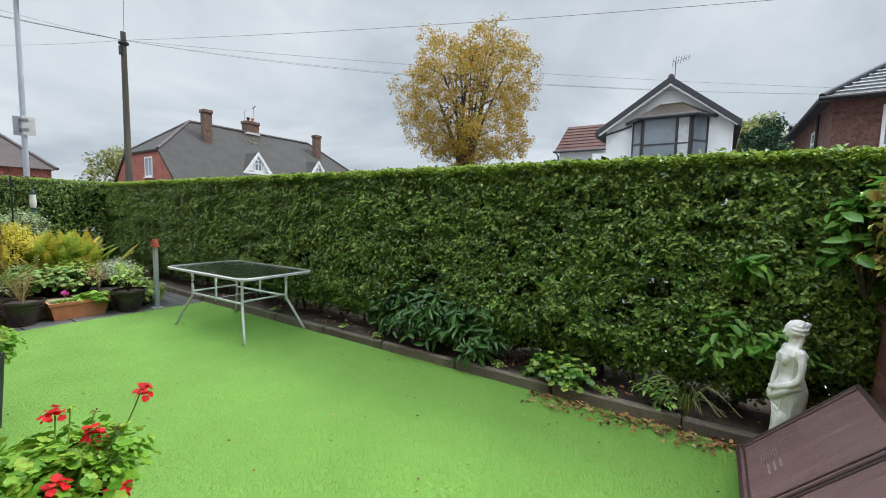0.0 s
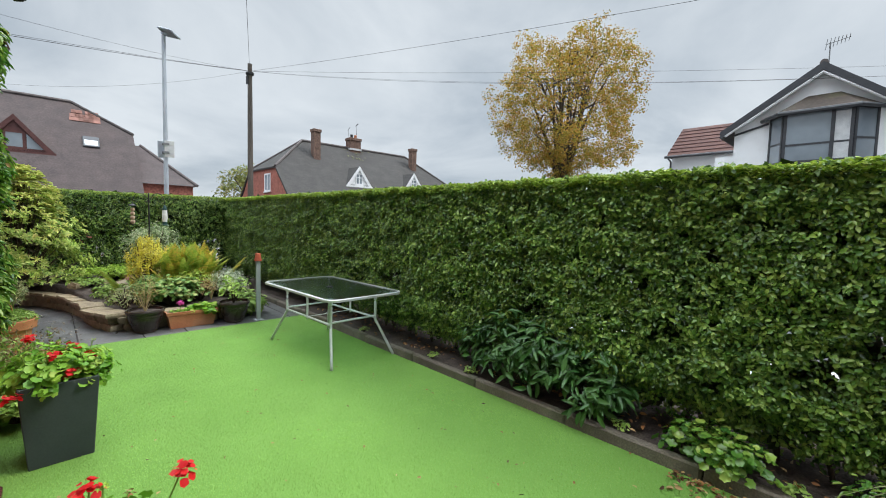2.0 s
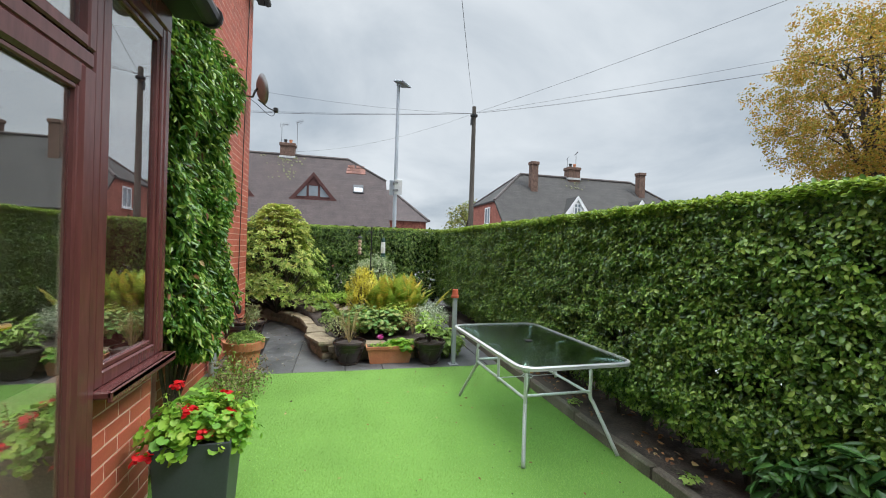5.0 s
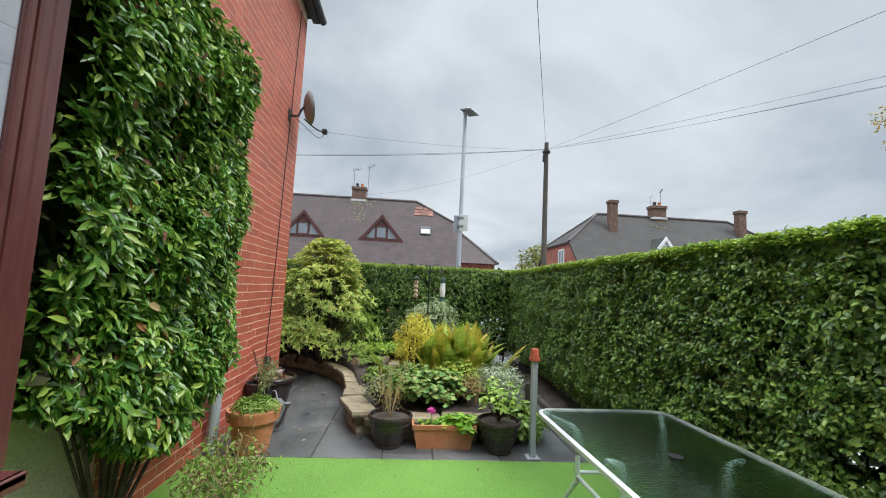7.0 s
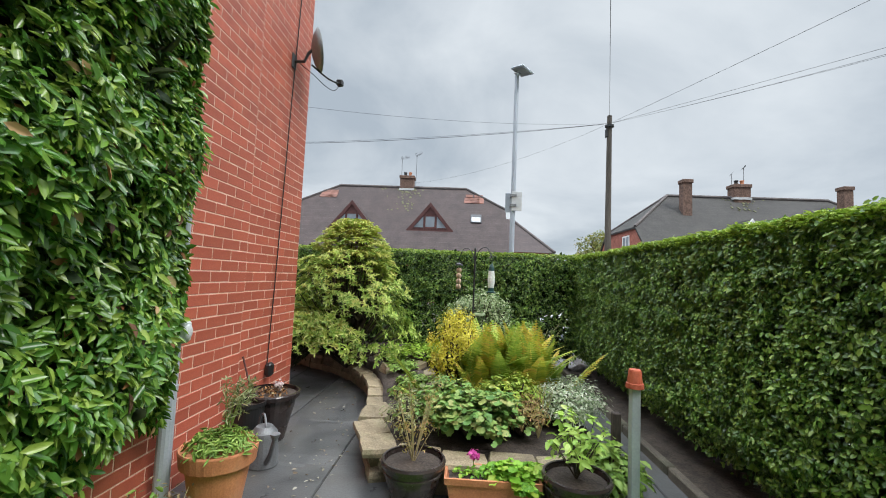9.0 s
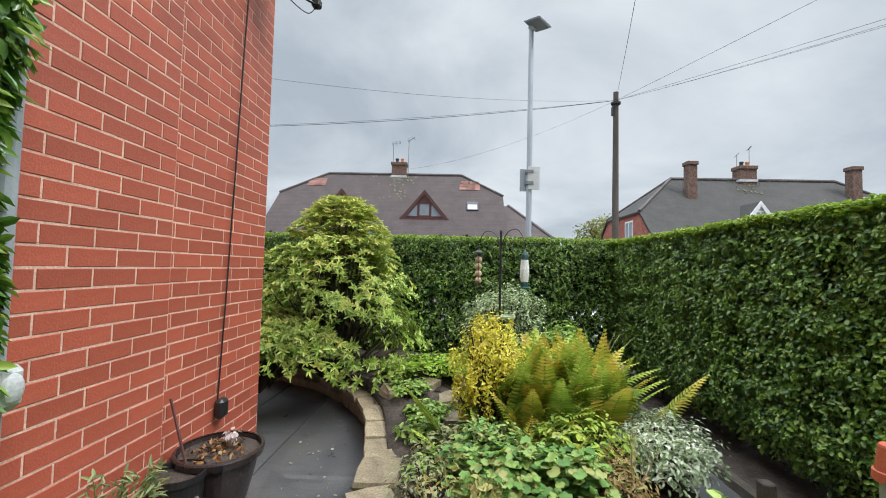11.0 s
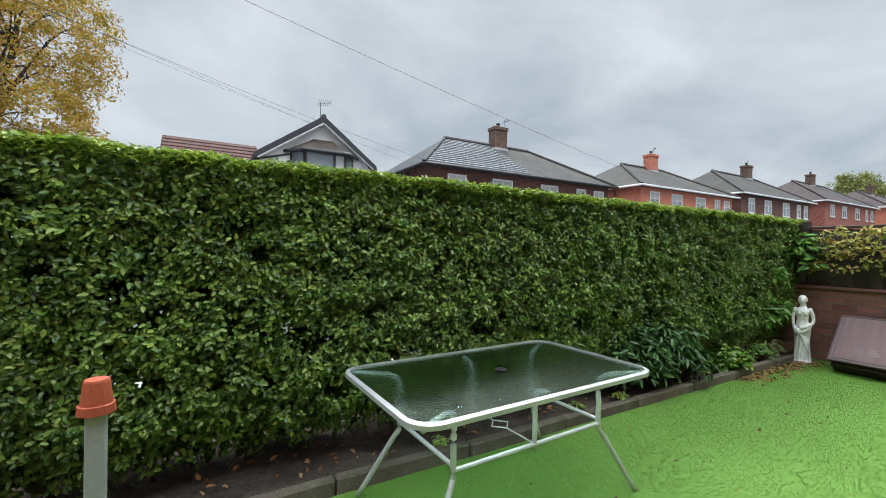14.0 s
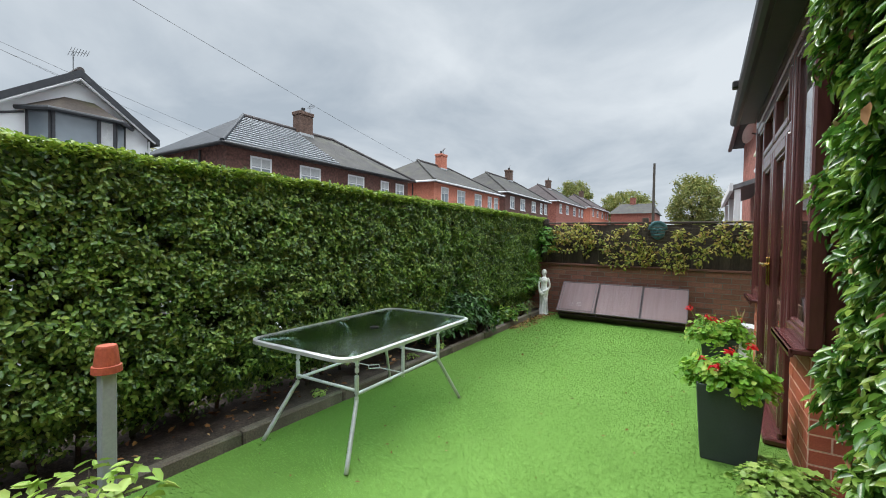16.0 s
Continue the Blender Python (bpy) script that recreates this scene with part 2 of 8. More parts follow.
M_GALV = mat("dull_galvanised_steel", (0.15, 0.155, 0.16), (0.24, 0.245, 0.25), scale=8, rough=0.6, metallic=0.5, grain=0.1, bump=0.1)
M_IRON = mat("black_iron", (0.012, 0.012, 0.013), (0.03, 0.03, 0.03), rough=0.5, bump=0.1)
M_BARK = mat("dark_bark", (0.035, 0.026, 0.018), (0.09, 0.068, 0.05), scale=12, rough=0.95, grain=0.25, bump=0.8, bscale=50)
M_STRAW = mat("dry_straw_stem", (0.34, 0.26, 0.12), (0.52, 0.42, 0.22), rough=0.8, bump=0.1)
M_FENCE = mat("stained_fence_board", (0.035, 0.026, 0.021), (0.075, 0.055, 0.043), scale=7, rough=0.85, grain=0.2, bump=0.4, bscale=40, stretch=(1, 1, 0.15), vary=0.3)
M_PIPE = mat("grey_downpipe", (0.30, 0.33, 0.36), (0.38, 0.41, 0.44), scale=5, rough=0.5, grain=0.05, bump=0.05)
M_ASPH = mat("wet_asphalt", (0.045, 0.046, 0.048), (0.065, 0.066, 0.066), scale=1, rough=0.22, rough2=0.5, grain=0.15, bump=0.3)
M_PLASTER = mat("cream_interior_plaster", (0.66, 0.61, 0.50), (0.74, 0.70, 0.58), scale=2, rough=0.9, bump=0.1)
M_CARPET = mat("beige_floor", (0.30, 0.26, 0.20), (0.38, 0.33, 0.26), scale=3, rough=0.9, bump=0.2)
M_GALVPOLE = mat("galvanised_lamp_column", (0.36, 0.40, 0.45), (0.46, 0.50, 0.55), scale=2, rough=0.5, metallic=0.2, grain=0.05, bump=0.05)
M_WOODPOLE = mat("creosoted_pole", (0.060, 0.050, 0.040), (0.115, 0.098, 0.08), scale=6, rough=0.9, grain=0.2, stretch=(1, 1, 0.1))
M_RENDER = mat("white_render", (0.82, 0.83, 0.84), (0.88, 0.89, 0.90), scale=1.2, rough=0.85, grain=0.05, bump=0.2, stain=(0.6, 0.61, 0.6), stain_scale=1.5, stain_amt=0.3)
M_ROOF_A = course_mat("brown_clay_tiles", (0.052, 0.037, 0.036), (0.078, 0.056, 0.053), 0.30, rough=0.75, depth=0.10, stain=(0.10, 0.065, 0.055), stain_scale=0.35, stain_amt=0.35)
M_ROOF_B = course_mat("dark_grey_tiles", (0.036, 0.033, 0.031), (0.052, 0.048, 0.044), 0.26, rough=0.85, depth=0.02)
M_ROOF_P = course_mat("red_brown_pantiles", (0.085, 0.036, 0.028), (0.125, 0.055, 0.042), 0.24, rough=0.8, depth=0.05)
M_ROOF_N = course_mat("new_slate_grey_tiles", (0.036, 0.040, 0.047), (0.055, 0.060, 0.068), 0.30, rough=0.75, depth=0.08)
M_ROOF_O = course_mat("weathered_grey_tiles", (0.042, 0.039, 0.036), (0.066, 0.061, 0.056), 0.2, rough=0.85, depth=0.03, stain=(0.10, 0.10, 0.055), stain_scale=0.8)
M_RIDGE = mat("ridge_tile", (0.06, 0.05, 0.05), (0.10, 0.085, 0.08), scale=3, rough=0.8, vary=0.3)
M_PATCH = mat("replaced_orange_tiles", (0.19, 0.085, 0.065), (0.25, 0.115, 0.085), scale=4, rough=0.8, vary=0.25)
M_MOSS = mat("roof_moss", (0.11, 0.115, 0.055), (0.15, 0.15, 0.075), scale=4, rough=0.95, bump=0.6)
M_FAR_RED = mat("far_red_brick", (0.25, 0.085, 0.06), (0.36, 0.13, 0.095), scale=3, rough=0.85, grain=0.3, gscale=9, bump=0.2, vary=0.1)
M_FAR_PINK = mat("far_orange_brick", (0.50, 0.165, 0.10), (0.60, 0.22, 0.145), scale=3, rough=0.85, grain=0.2, gscale=9, bump=0.2)
M_FAR_DARK = mat("far_brown_brick", (0.105, 0.048, 0.038), (0.17, 0.08, 0.062), scale=3, rough=0.85, grain=0.35, gscale=9, bump=0.2, vary=0.1)
M_CHIM = mat("sooty_chimney_brick", (0.115, 0.068, 0.05), (0.17, 0.105, 0.08), scale=3, rough=0.9, grain=0.3, gscale=12, bump=0.2)
M_MANTLE = leaf_mat("mellow_mantle_leaf", [(0.085, 0.19, 0.04), (0.15, 0.28, 0.06), (0.22, 0.33, 0.08), (0.34, 0.33, 0.11)], rough=0.5, through_light=0.2)
M_FRAME = mat("white_window_frame", (0.72, 0.73, 0.74), (0.80, 0.80, 0.80), rough=0.4, grain=0.03, bump=0)
M_FRAMEDK = mat("anthracite_window_frame", (0.035, 0.037, 0.042), (0.05, 0.052, 0.058), rough=0.4, grain=0.03, bump=0)
M_MAROON = mat("maroon_bargeboard", (0.07, 0.022, 0.02), (0.10, 0.035, 0.03), rough=0.6, bump=0.1)
M_PANE = mat("far_window_pane", (0.16, 0.19, 0.22), (0.26, 0.30, 0.33), scale=0.8, rough=0.06, grain=0.0, bump=0, spec=1.0)
M_BLIND = mat("pale_blind", (0.45, 0.46, 0.47), (0.55, 0.56, 0.56), rough=0.8, bump=0)
M_DISH = mat("dark_grey_dish", (0.20, 0.215, 0.225), (0.26, 0.275, 0.285), rough=0.6, bump=0.05)
M_CABLE = mat("dark_cable", (0.012, 0.010, 0.010), (0.02, 0.018, 0.018), rough=0.6, bump=0)
M_RED = leaf_mat("geranium_petal", [(0.46, 0.004, 0.008), (0.60, 0.007, 0.010), (0.72, 0.018, 0.016)], rough=0.5, through_light=0.3)
M_PINK = leaf_mat("pink_petal", [(0.55, 0.06, 0.30), (0.70, 0.12, 0.42)], rough=0.5)

M_HEDGE = leaf_mat("hedge_leaf", [(0.025, 0.063, 0.013), (0.053, 0.117, 0.020), (0.10, 0.19, 0.032), (0.20, 0.30, 0.052)], rough=0.32, through_light=0.24, patch=0.35, patch_scale=4.0, spec=0.42)
M_SPRIG = leaf_mat("hedge_sprig_leaf", [(0.050, 0.117, 0.020), (0.10, 0.195, 0.031), (0.182, 0.295, 0.05), (0.285, 0.385, 0.075)], rough=0.32, through_light=0.28, patch=0.3, patch_scale=2.5, spec=0.42)
M_HEDGETOP = leaf_mat("hedge_top_leaf", [(0.16, 0.26, 0.03), (0.245, 0.35, 0.045), (0.34, 0.41, 0.065)], rough=0.4, through_light=0.35)
# inner leaf colours darkened so that gaps in foliage read as shade
M_INNERSHADE = leaf_mat("inner_leaf_shade", [(0.018, 0.034, 0.010), (0.03, 0.055, 0.015), (0.055, 0.045, 0.022)], rough=0.7, through_light=0.05, spec=0.2)
M_CLIMB = leaf_mat("climber_leaf", [(0.046, 0.13, 0.022), (0.09, 0.215, 0.03), (0.17, 0.31, 0.045), (0.33, 0.44, 0.08)], rough=0.25, through_light=0.30, spec=0.5, patch=0.25, patch_scale=2.0)
M_DEAD = leaf_mat("dead_leaf", [(0.05, 0.026, 0.014), (0.13, 0.06, 0.025), (0.24, 0.11, 0.04), (0.34, 0.17, 0.06), (0.42, 0.32, 0.16)], rough=0.7, through_light=0.1)
M_LAUREL = leaf_mat("dark_laurel_leaf", [(0.026, 0.078, 0.018), (0.046, 0.12, 0.026), (0.08, 0.175, 0.04)], rough=0.32, through_light=0.1)
M_BRIGHT = leaf_mat("bright_laurel_leaf", [(0.06, 0.17, 0.025), (0.11, 0.26, 0.04), (0.19, 0.36, 0.06)], rough=0.3, through_light=0.25)
M_PIERIS = leaf_mat("yellow_green_shrub_leaf", [(0.15, 0.28, 0.045), (0.28, 0.41, 0.07), (0.42, 0.52, 0.11), (0.56, 0.60, 0.20)], rough=0.4, through_light=0.25, patch=0.3, patch_scale=1.8)
M_PIERISTOP = leaf_mat("shrub_young_tip", [(0.40, 0.50, 0.09), (0.52, 0.56, 0.14), (0.55, 0.48, 0.16)], rough=0.45, through_light=0.3)
M_GOLD = leaf_mat("golden_privet_leaf", [(0.48, 0.44, 0.03), (0.66, 0.58, 0.05), (0.75, 0.66, 0.13)], rough=0.4, through_light=0.3)
M_FERN = leaf_mat("fern_leaf", [(0.25, 0.32, 0.035), (0.42, 0.43, 0.05), (0.56, 0.46, 0.065), (0.52, 0.34, 0.07)], rough=0.5, through_light=0.3, patch=0.25, patch_scale=3)
M_FERNG = leaf_mat("green_fern_leaf", [(0.20, 0.33, 0.04), (0.31, 0.42, 0.06), (0.43, 0.47, 0.08)], rough=0.5, through_light=0.3, patch=0.2, patch_scale=3)
M_VARI = leaf_mat("variegated_leaf", [(0.15, 0.24, 0.09), (0.32, 0.40, 0.21), (0.54, 0.57, 0.40), (0.70, 0.71, 0.57)], rough=0.45, through_light=0.2)
M_MID = leaf_mat("mid_green_leaf", [(0.13, 0.23, 0.04), (0.22, 0.35, 0.06), (0.34, 0.44, 0.11)], rough=0.4, through_light=0.25)
M_LIME = leaf_mat("lime_green_leaf", [(0.20, 0.36, 0.03), (0.30, 0.46, 0.05), (0.40, 0.52, 0.08)], rough=0.45, through_light=0.3)
M_GREYG = leaf_mat("grey_green_leaf", [(0.19, 0.24, 0.10), (0.29, 0.32, 0.15), (0.34, 0.29, 0.13)], rough=0.6, through_light=0.2)
M_GERAN = leaf_mat("geranium_leaf", [(0.10, 0.26, 0.02), (0.18, 0.38, 0.03), (0.26, 0.45, 0.05), (0.34, 0.46, 0.06)], rough=0.45, through_light=0.3)
M_BRONZE = leaf_mat("bronze_leaf", [(0.12, 0.05, 0.03), (0.25, 0.10, 0.06), (0.32, 0.16, 0.09)], rough=0.5)
M_AUTUMN = leaf_mat("autumn_tree_leaf", [(0.19, 0.22, 0.035), (0.34, 0.29, 0.04), (0.48, 0.34, 0.05), (0.52, 0.30, 0.05), (0.42, 0.20, 0.04)], rough=0.5, through_light=0.35, patch=0.2, patch_scale=0.35)
M_FARLEAF = leaf_mat("distant_tree_leaf", [(0.13, 0.18, 0.05), (0.23, 0.26, 0.07), (0.36, 0.31, 0.09)], rough=0.6, patch=0.25, patch_scale=0.3)
M_CONIFER = leaf_mat("dark_conifer_leaf", [(0.012, 0.045, 0.018), (0.025, 0.075, 0.03)], rough=0.6, patch=0.2, patch_scale=0.6)
M_YELIVY = leaf_mat("yellowing_climber_leaf", [(0.13, 0.18, 0.03), (0.27, 0.29, 0.05), (0.46, 0.41, 0.09), (0.26, 0.14, 0.045)], rough=0.45, through_light=0.25)


# ---- building helpers ----
def thing(name, label, category, loc=(0, 0, 0), rz=0.0, group="", kind=""):
    """An Empty at the base of a thing that parents its parts."""
    e = new(name)
    e.matrix_world = pose(*loc, 0, 0, rz)
    e.empty_display_size = 0.1
    return tagged(e, label, category, group, kind)


def to_mesh(name, verts, faces, smooth=False):
    me = bpy.data.meshes.new(name)
    me.from_pydata([tuple(v) for v in verts], [], faces)
    me.update()
    if smooth:
        me.polygons.foreach_set("use_smooth", [True] * len(me.polygons))
    return me


class Build:
    """Collects solid pieces for one mesh."""

    def __init__(self):
        self.v, self.f = [], []

    def add(self, verts, faces):
        o = len(self.v)
        self.v += [tuple(p) for p in verts]
        self.f += [tuple(i + o for i in q) for q in faces]
        return self

    def box(self, x0, x1, y0, y1, z0, z1, c=0.0, m=None):
        """A box with chamfered edges."""
        cx, cy, cz = (x0 + x1) / 2, (y0 + y1) / 2, (z0 + z1) / 2
        hx, hy, hz = (x1 - x0) / 2, (y1 - y0) / 2, (z1 - z0) / 2
        if c <= 0:
            vs = [(cx + sx * hx, cy + sy * hy, cz + sz * hz) for sz in (-1, 1) for sy in (-1, 1) for sx in (-1, 1)]
            fs = [(0, 2, 3, 1), (4, 5, 7, 6), (0, 1, 5, 4), (2, 6, 7, 3), (0, 4, 6, 2), (1, 3, 7, 5)]
        else:
            c = min(c, hx * 0.9, hy * 0.9, hz * 0.9)
            vs, key = [], {}
            for sx in (-1, 1):
                for sy in (-1, 1):
                    for sz in (-1, 1):
                        for a in range(3):
                            d = [c, c, c]
                            d[a] = 0
                            key[sx, sy, sz, a] = len(vs)
                            vs.append((cx + sx * (hx - d[0]), cy + sy * (hy - d[1]), cz + sz * (hz - d[2])))
            fs = []
            for a in range(3):
                b1, b2 = [i for i in range(3) if i != a]
                for s in (-1, 1):
                    q = []
                    for p, r in ((-1, -1), (1, -1), (1, 1), (-1, 1)):
                        g = [0, 0, 0]
                        g[a], g[b1], g[b2] = s, p, r
                        q.append(key[(*g, a)])
                    fs.append(tuple(q))
                for p in (-1, 1):
                    for r in (-1, 1):
                        g0, g1 = [0, 0, 0], [0, 0, 0]
                        g0[a], g1[a] = -1, 1
                        g0[b1] = g1[b1] = p
                        g0[b2] = g1[b2] = r
                        fs.append((key[(*g0, b1)], key[(*g1, b1)], key[(*g1, b2)], key[(*g0, b2)]))
            for sx in (-1, 1):
                for sy in (-1, 1):
                    for sz in (-1, 1):
                        fs.append(tuple(key[sx, sy, sz, a] for a in range(3)))
        if m is not None:
            vs = [tuple(m @ Vector(p)) for p in vs]
        return self.add(vs, fs)

    def tube(self, pts, r, n=10, r1=None, caps=True):
        """A round bar along points; r to r1 is its taper."""
        pts = [Vector(p) for p in pts]
        k = len(pts)
        vs, fs = [], []
        ref = Vector((0, 0, 1))
        for i, p in enumerate(pts):
            d = (pts[min(i + 1, k - 1)] - pts[max(i - 1, 0)]).normalized()
            u = d.cross(ref)
            if u.length < 0.05:
                u = d.cross(Vector((1, 0, 0)))
            u.normalize()
            w = d.cross(u)
            rr = r if r1 is None else r + (r1 - r) * i / (k - 1)
            for j in range(n):
                a = 2 * math.pi * j / n
                vs.append(p + u * (rr * math.cos(a)) + w * (rr * math.sin(a)))
        for i in range(k - 1):
            for j in range(n):
                fs.append((i * n + j, i * n + (j + 1) % n, (i + 1) * n + (j + 1) % n, (i + 1) * n + j))
        if caps:
            fs.append(tuple(range(n - 1, -1, -1)))
            fs.append(tuple((k - 1) * n + j for j in range(n)))
        return self.add(vs, fs)

    def lathe(self, prof, n=28, at=(0, 0, 0), closed=False):
        """A turned shape from (radius, height) pairs."""
        vs, fs = [], []
        k = len(prof)
        for r, z in prof:
            for j in range(n):
                a = 2 * math.pi * j / n
                vs.append((at[0] + r * math.cos(a), at[1] + r * math.sin(a), at[2] + z))
        for i in range(k - 1):
            for j in range(n):
                fs.append((i * n + j, i * n + (j + 1) % n, (i + 1) * n + (j + 1) % n, (i + 1) * n + j))
        fs.append(tuple(range(n - 1, -1, -1)))
        fs.append(tuple((k - 1) * n + j for j in range(n)))
        return self.add(vs, fs)

    def ball(self, at, rx, ry, rz, n=12, m=8):
        vs, fs = [], []
        for i in range(m + 1):
            t = math.pi * i / m
            for j in range(n):
                a = 2 * math.pi * j / n
                vs.append((at[0] + rx * math.sin(t) * math.cos(a), at[1] + ry * math.sin(t) * math.sin(a), at[2] + rz * math.cos(t)))
        for i in range(m):
            for j in range(n):
                fs.append((i * n + j, (i + 1) * n + j, (i + 1) * n + (j + 1) % n, i * n + (j + 1) % n))
        return self.add(vs, fs)

    def prism(self, poly, axis, a0, a1):
        """A flat outline pushed from a0 to a1 along an axis."""
        n = len(poly)
        def place(p, a):
            q = list(p)
            q.insert("xyz".index(axis), a)
            return tuple(q)
        vs = [place(p, a0) for p in poly] + [place(p, a1) for p in poly]
        fs = [tuple(range(n)), tuple(range(2 * n - 1, n - 1, -1))]
        fs += [(i, i + n, (i + 1) % n + n, (i + 1) % n) for i in range(n)]
        return self.add(vs, fs)

    def mesh(self, name, smooth=False):
        me = to_mesh(name, self.v, self.f, smooth)
        bm = bmesh.new()
        bm.from_mesh(me)
        bmesh.ops.recalc_face_normals(bm, faces=bm.faces)
        bm.to_mesh(me)
        bm.free()
        return me


def part(name, shape, material, parent=None, label="", smooth=False, kind=""):
    """Links a Build or a mesh as one object under a thing or a part."""
    me = shape.mesh(name, smooth) if isinstance(shape, Build) else shape
    if not me.materials:
        me.materials.append(material)
    ob = new(name, me)
    if parent is not None:
        ob.parent = parent
    if label:
        ob["label"] = label
    if kind:
        ob["kind"] = kind
    return ob


def structure(name, shape, material, label="", category="", smooth=False):
    ob = part(name, shape, material, None, "", smooth)
    return tagged(ob, label, category, kind="structure")


RNG = np.random.default_rng(7)


def unit(a):
    return a / np.maximum(1e-9, np.linalg.norm(a, axis=1, keepdims=True))


LEAF_SHAPE = np.array([(0, 0, 0), (0.28, 0.42, 0.10), (0.68, 0.36, 0.06), (1, 0, -0.08), (0.68, -0.36, 0.06), (0.28, -0.42, 0.10)])
ROUND_SHAPE = np.array([(0, 0, 0), (0.12, 0.5, 0.08), (0.75, 0.52, 0.12), (1, 0.0, 0.0), (0.75, -0.52, 0.12), (0.12, -0.5, 0.08)])
BLADE_SHAPE = np.array([(0, 0, 0), (0.1, 0.5, 0.0), (0.6, 0.4, 0.03), (1, 0, -0.15), (0.6, -0.4, 0.03), (0.1, -0.5, 0.0)])

# a rounded leaf with a scalloped, slightly cupped rim, its stalk at a notch
SCALLOP = np.array([(0.42, 0, -0.07)] + [(0.42 - (0.52 - 0.09 * (i % 2)) * math.cos(2 * math.pi * i / 14) * (0.35 if i == 0 else 1), (0.56 - 0.09 * (i % 2)) * math.sin(2 * math.pi * i / 14), 0.05 + 0.05 * math.cos(i * 2.4)) for i in range(14)])


def leaves(name, pos, facing, tip, length, width, shape=LEAF_SHAPE):
    """One mesh of folded leaves: where each is joined, which way it faces and points, its size."""
    n = len(pos)
    tip = unit(tip)
    side = unit(np.cross(facing, tip))
    up = np.cross(tip, side)
    L, W = np.broadcast_to(length, n)[:, None, None], np.broadcast_to(width, n)[:, None, None]
    s = shape[None]
    v = pos[:, None] + tip[:, None] * (s[..., :1] * L) + side[:, None] * (s[..., 1:2] * W) + up[:, None] * (s[..., 2:] * L)
    me = bpy.data.meshes.new(name)
    k = len(shape)
    quads = [0, 1, 2, 3, 0, 3, 4, 5] if k == 6 else [w for i in range(1, k, 2) for w in (0, i, i % (k - 1) + 1, (i + 1) % (k - 1) + 1)]
    q = len(quads) // 4
    me.vertices.add(n * k)
    me.vertices.foreach_set("co", v.reshape(-1).astype(np.float32))
    base = np.arange(n)[:, None] * k
    loops = (base + np.array(quads)[None]).reshape(-1)
    me.loops.add(n * q * 4)
    me.loops.foreach_set("vertex_index", loops.astype(np.int32))
    me.polygons.add(n * q)
    me.polygons.foreach_set("loop_start", (np.arange(n * q) * 4).astype(np.int32))
    me.update(calc_edges=True)
    return me


def rand_dirs(n):
    return unit(RNG.normal(size=(n, 3)))


def ripple(a, b, size, seed):
    """An uneven field between about -1 and 1, with patches of the given size in metres."""
    rg = np.random.default_rng(seed)
    s = np.zeros(len(a))
    for i in range(14):
        t, f = rg.random() * math.pi, (0.6 + 0.9 * rg.random()) * math.pi / size
        s += np.cos(f * (a * math.cos(t) + b * math.sin(t)) + rg.random() * 6.283)
    return s / 4.2


def cloud(centre, radii, n, shell=0.55, flat_bottom=-1.0):
    """Points and outward directions in the outer part of an ellipsoid."""
    d = rand_dirs(n)
    d[:, 2] = np.where(d[:, 2] < flat_bottom, -d[:, 2], d[:, 2])
    r = shell + (1 - shell) * RNG.random(n) ** 0.6
    return np.array(centre) + d * r[:, None] * np.array(radii), unit(d / np.array(radii))


def clumps(centres, radius, per, squash=0.7):
    """Points of many small tufts."""
    c = np.repeat(np.array(centres), per, axis=0)
    d = rand_dirs(len(c))
    r = RNG.random(len(c)) ** 0.5
    return c + d * (r[:, None] * radius) * np.array([1, 1, squash]), d


def foliage(name, pos, out, size, ratio, material, parent, up=0.3, droop=0.2, spread=0.8, label="", shape=LEAF_SHAPE, vary=0.35):
    """Leaves at points, turned outwards and a little at random."""
    n = len(pos)
    f = unit(out + rand_dirs(n) * spread * 0.7 + np.array([0, 0, up]))
    t = rand_dirs(n) * spread + out * 0.6 + np.array([0, 0, -droop])
    t = t - f * np.sum(t * f, axis=1, keepdims=True)
    L = size * (1 - vary + 2 * vary * RNG.random(n))
    return part(name, leaves(name, pos, f, t, L, L * ratio, shape), material, parent, label)


# ---- large structure: ground, lawn, paving, beds ----
KERB_Y, HEDGE_Y, WEST_X, LAWN_X, WALL_Y, CON_Y = 3.46, 3.62, -10.4, -6.2, -0.05, 0.385

ground = Build()
ground.add([(-900, -900, -0.06), (900, -900, -0.06), (900, 900, -0.06), (-900, 900, -0.06)], [(0, 1, 2, 3)])
structure("ground", ground, M_ASPH, "dark asphalt ground running off to the horizon", "ground")
structure("road", Build().box(-120, 140, 6.5, 13.5, -0.055, -0.045), M_ASPH, "dark asphalt street behind the hedge", "road")
structure("pavement_far", Build().box(-24, 140, 13.5, 15.5, -0.05, 0.06, 0.02), M_PAVE, "grey concrete footway across the street", "pavement")
structure("pavement_near", Build().box(-24, 140, 4.7, 6.5, -0.05, 0.06, 0.02), M_PAVE, "grey concrete footway beside the hedge", "pavement")

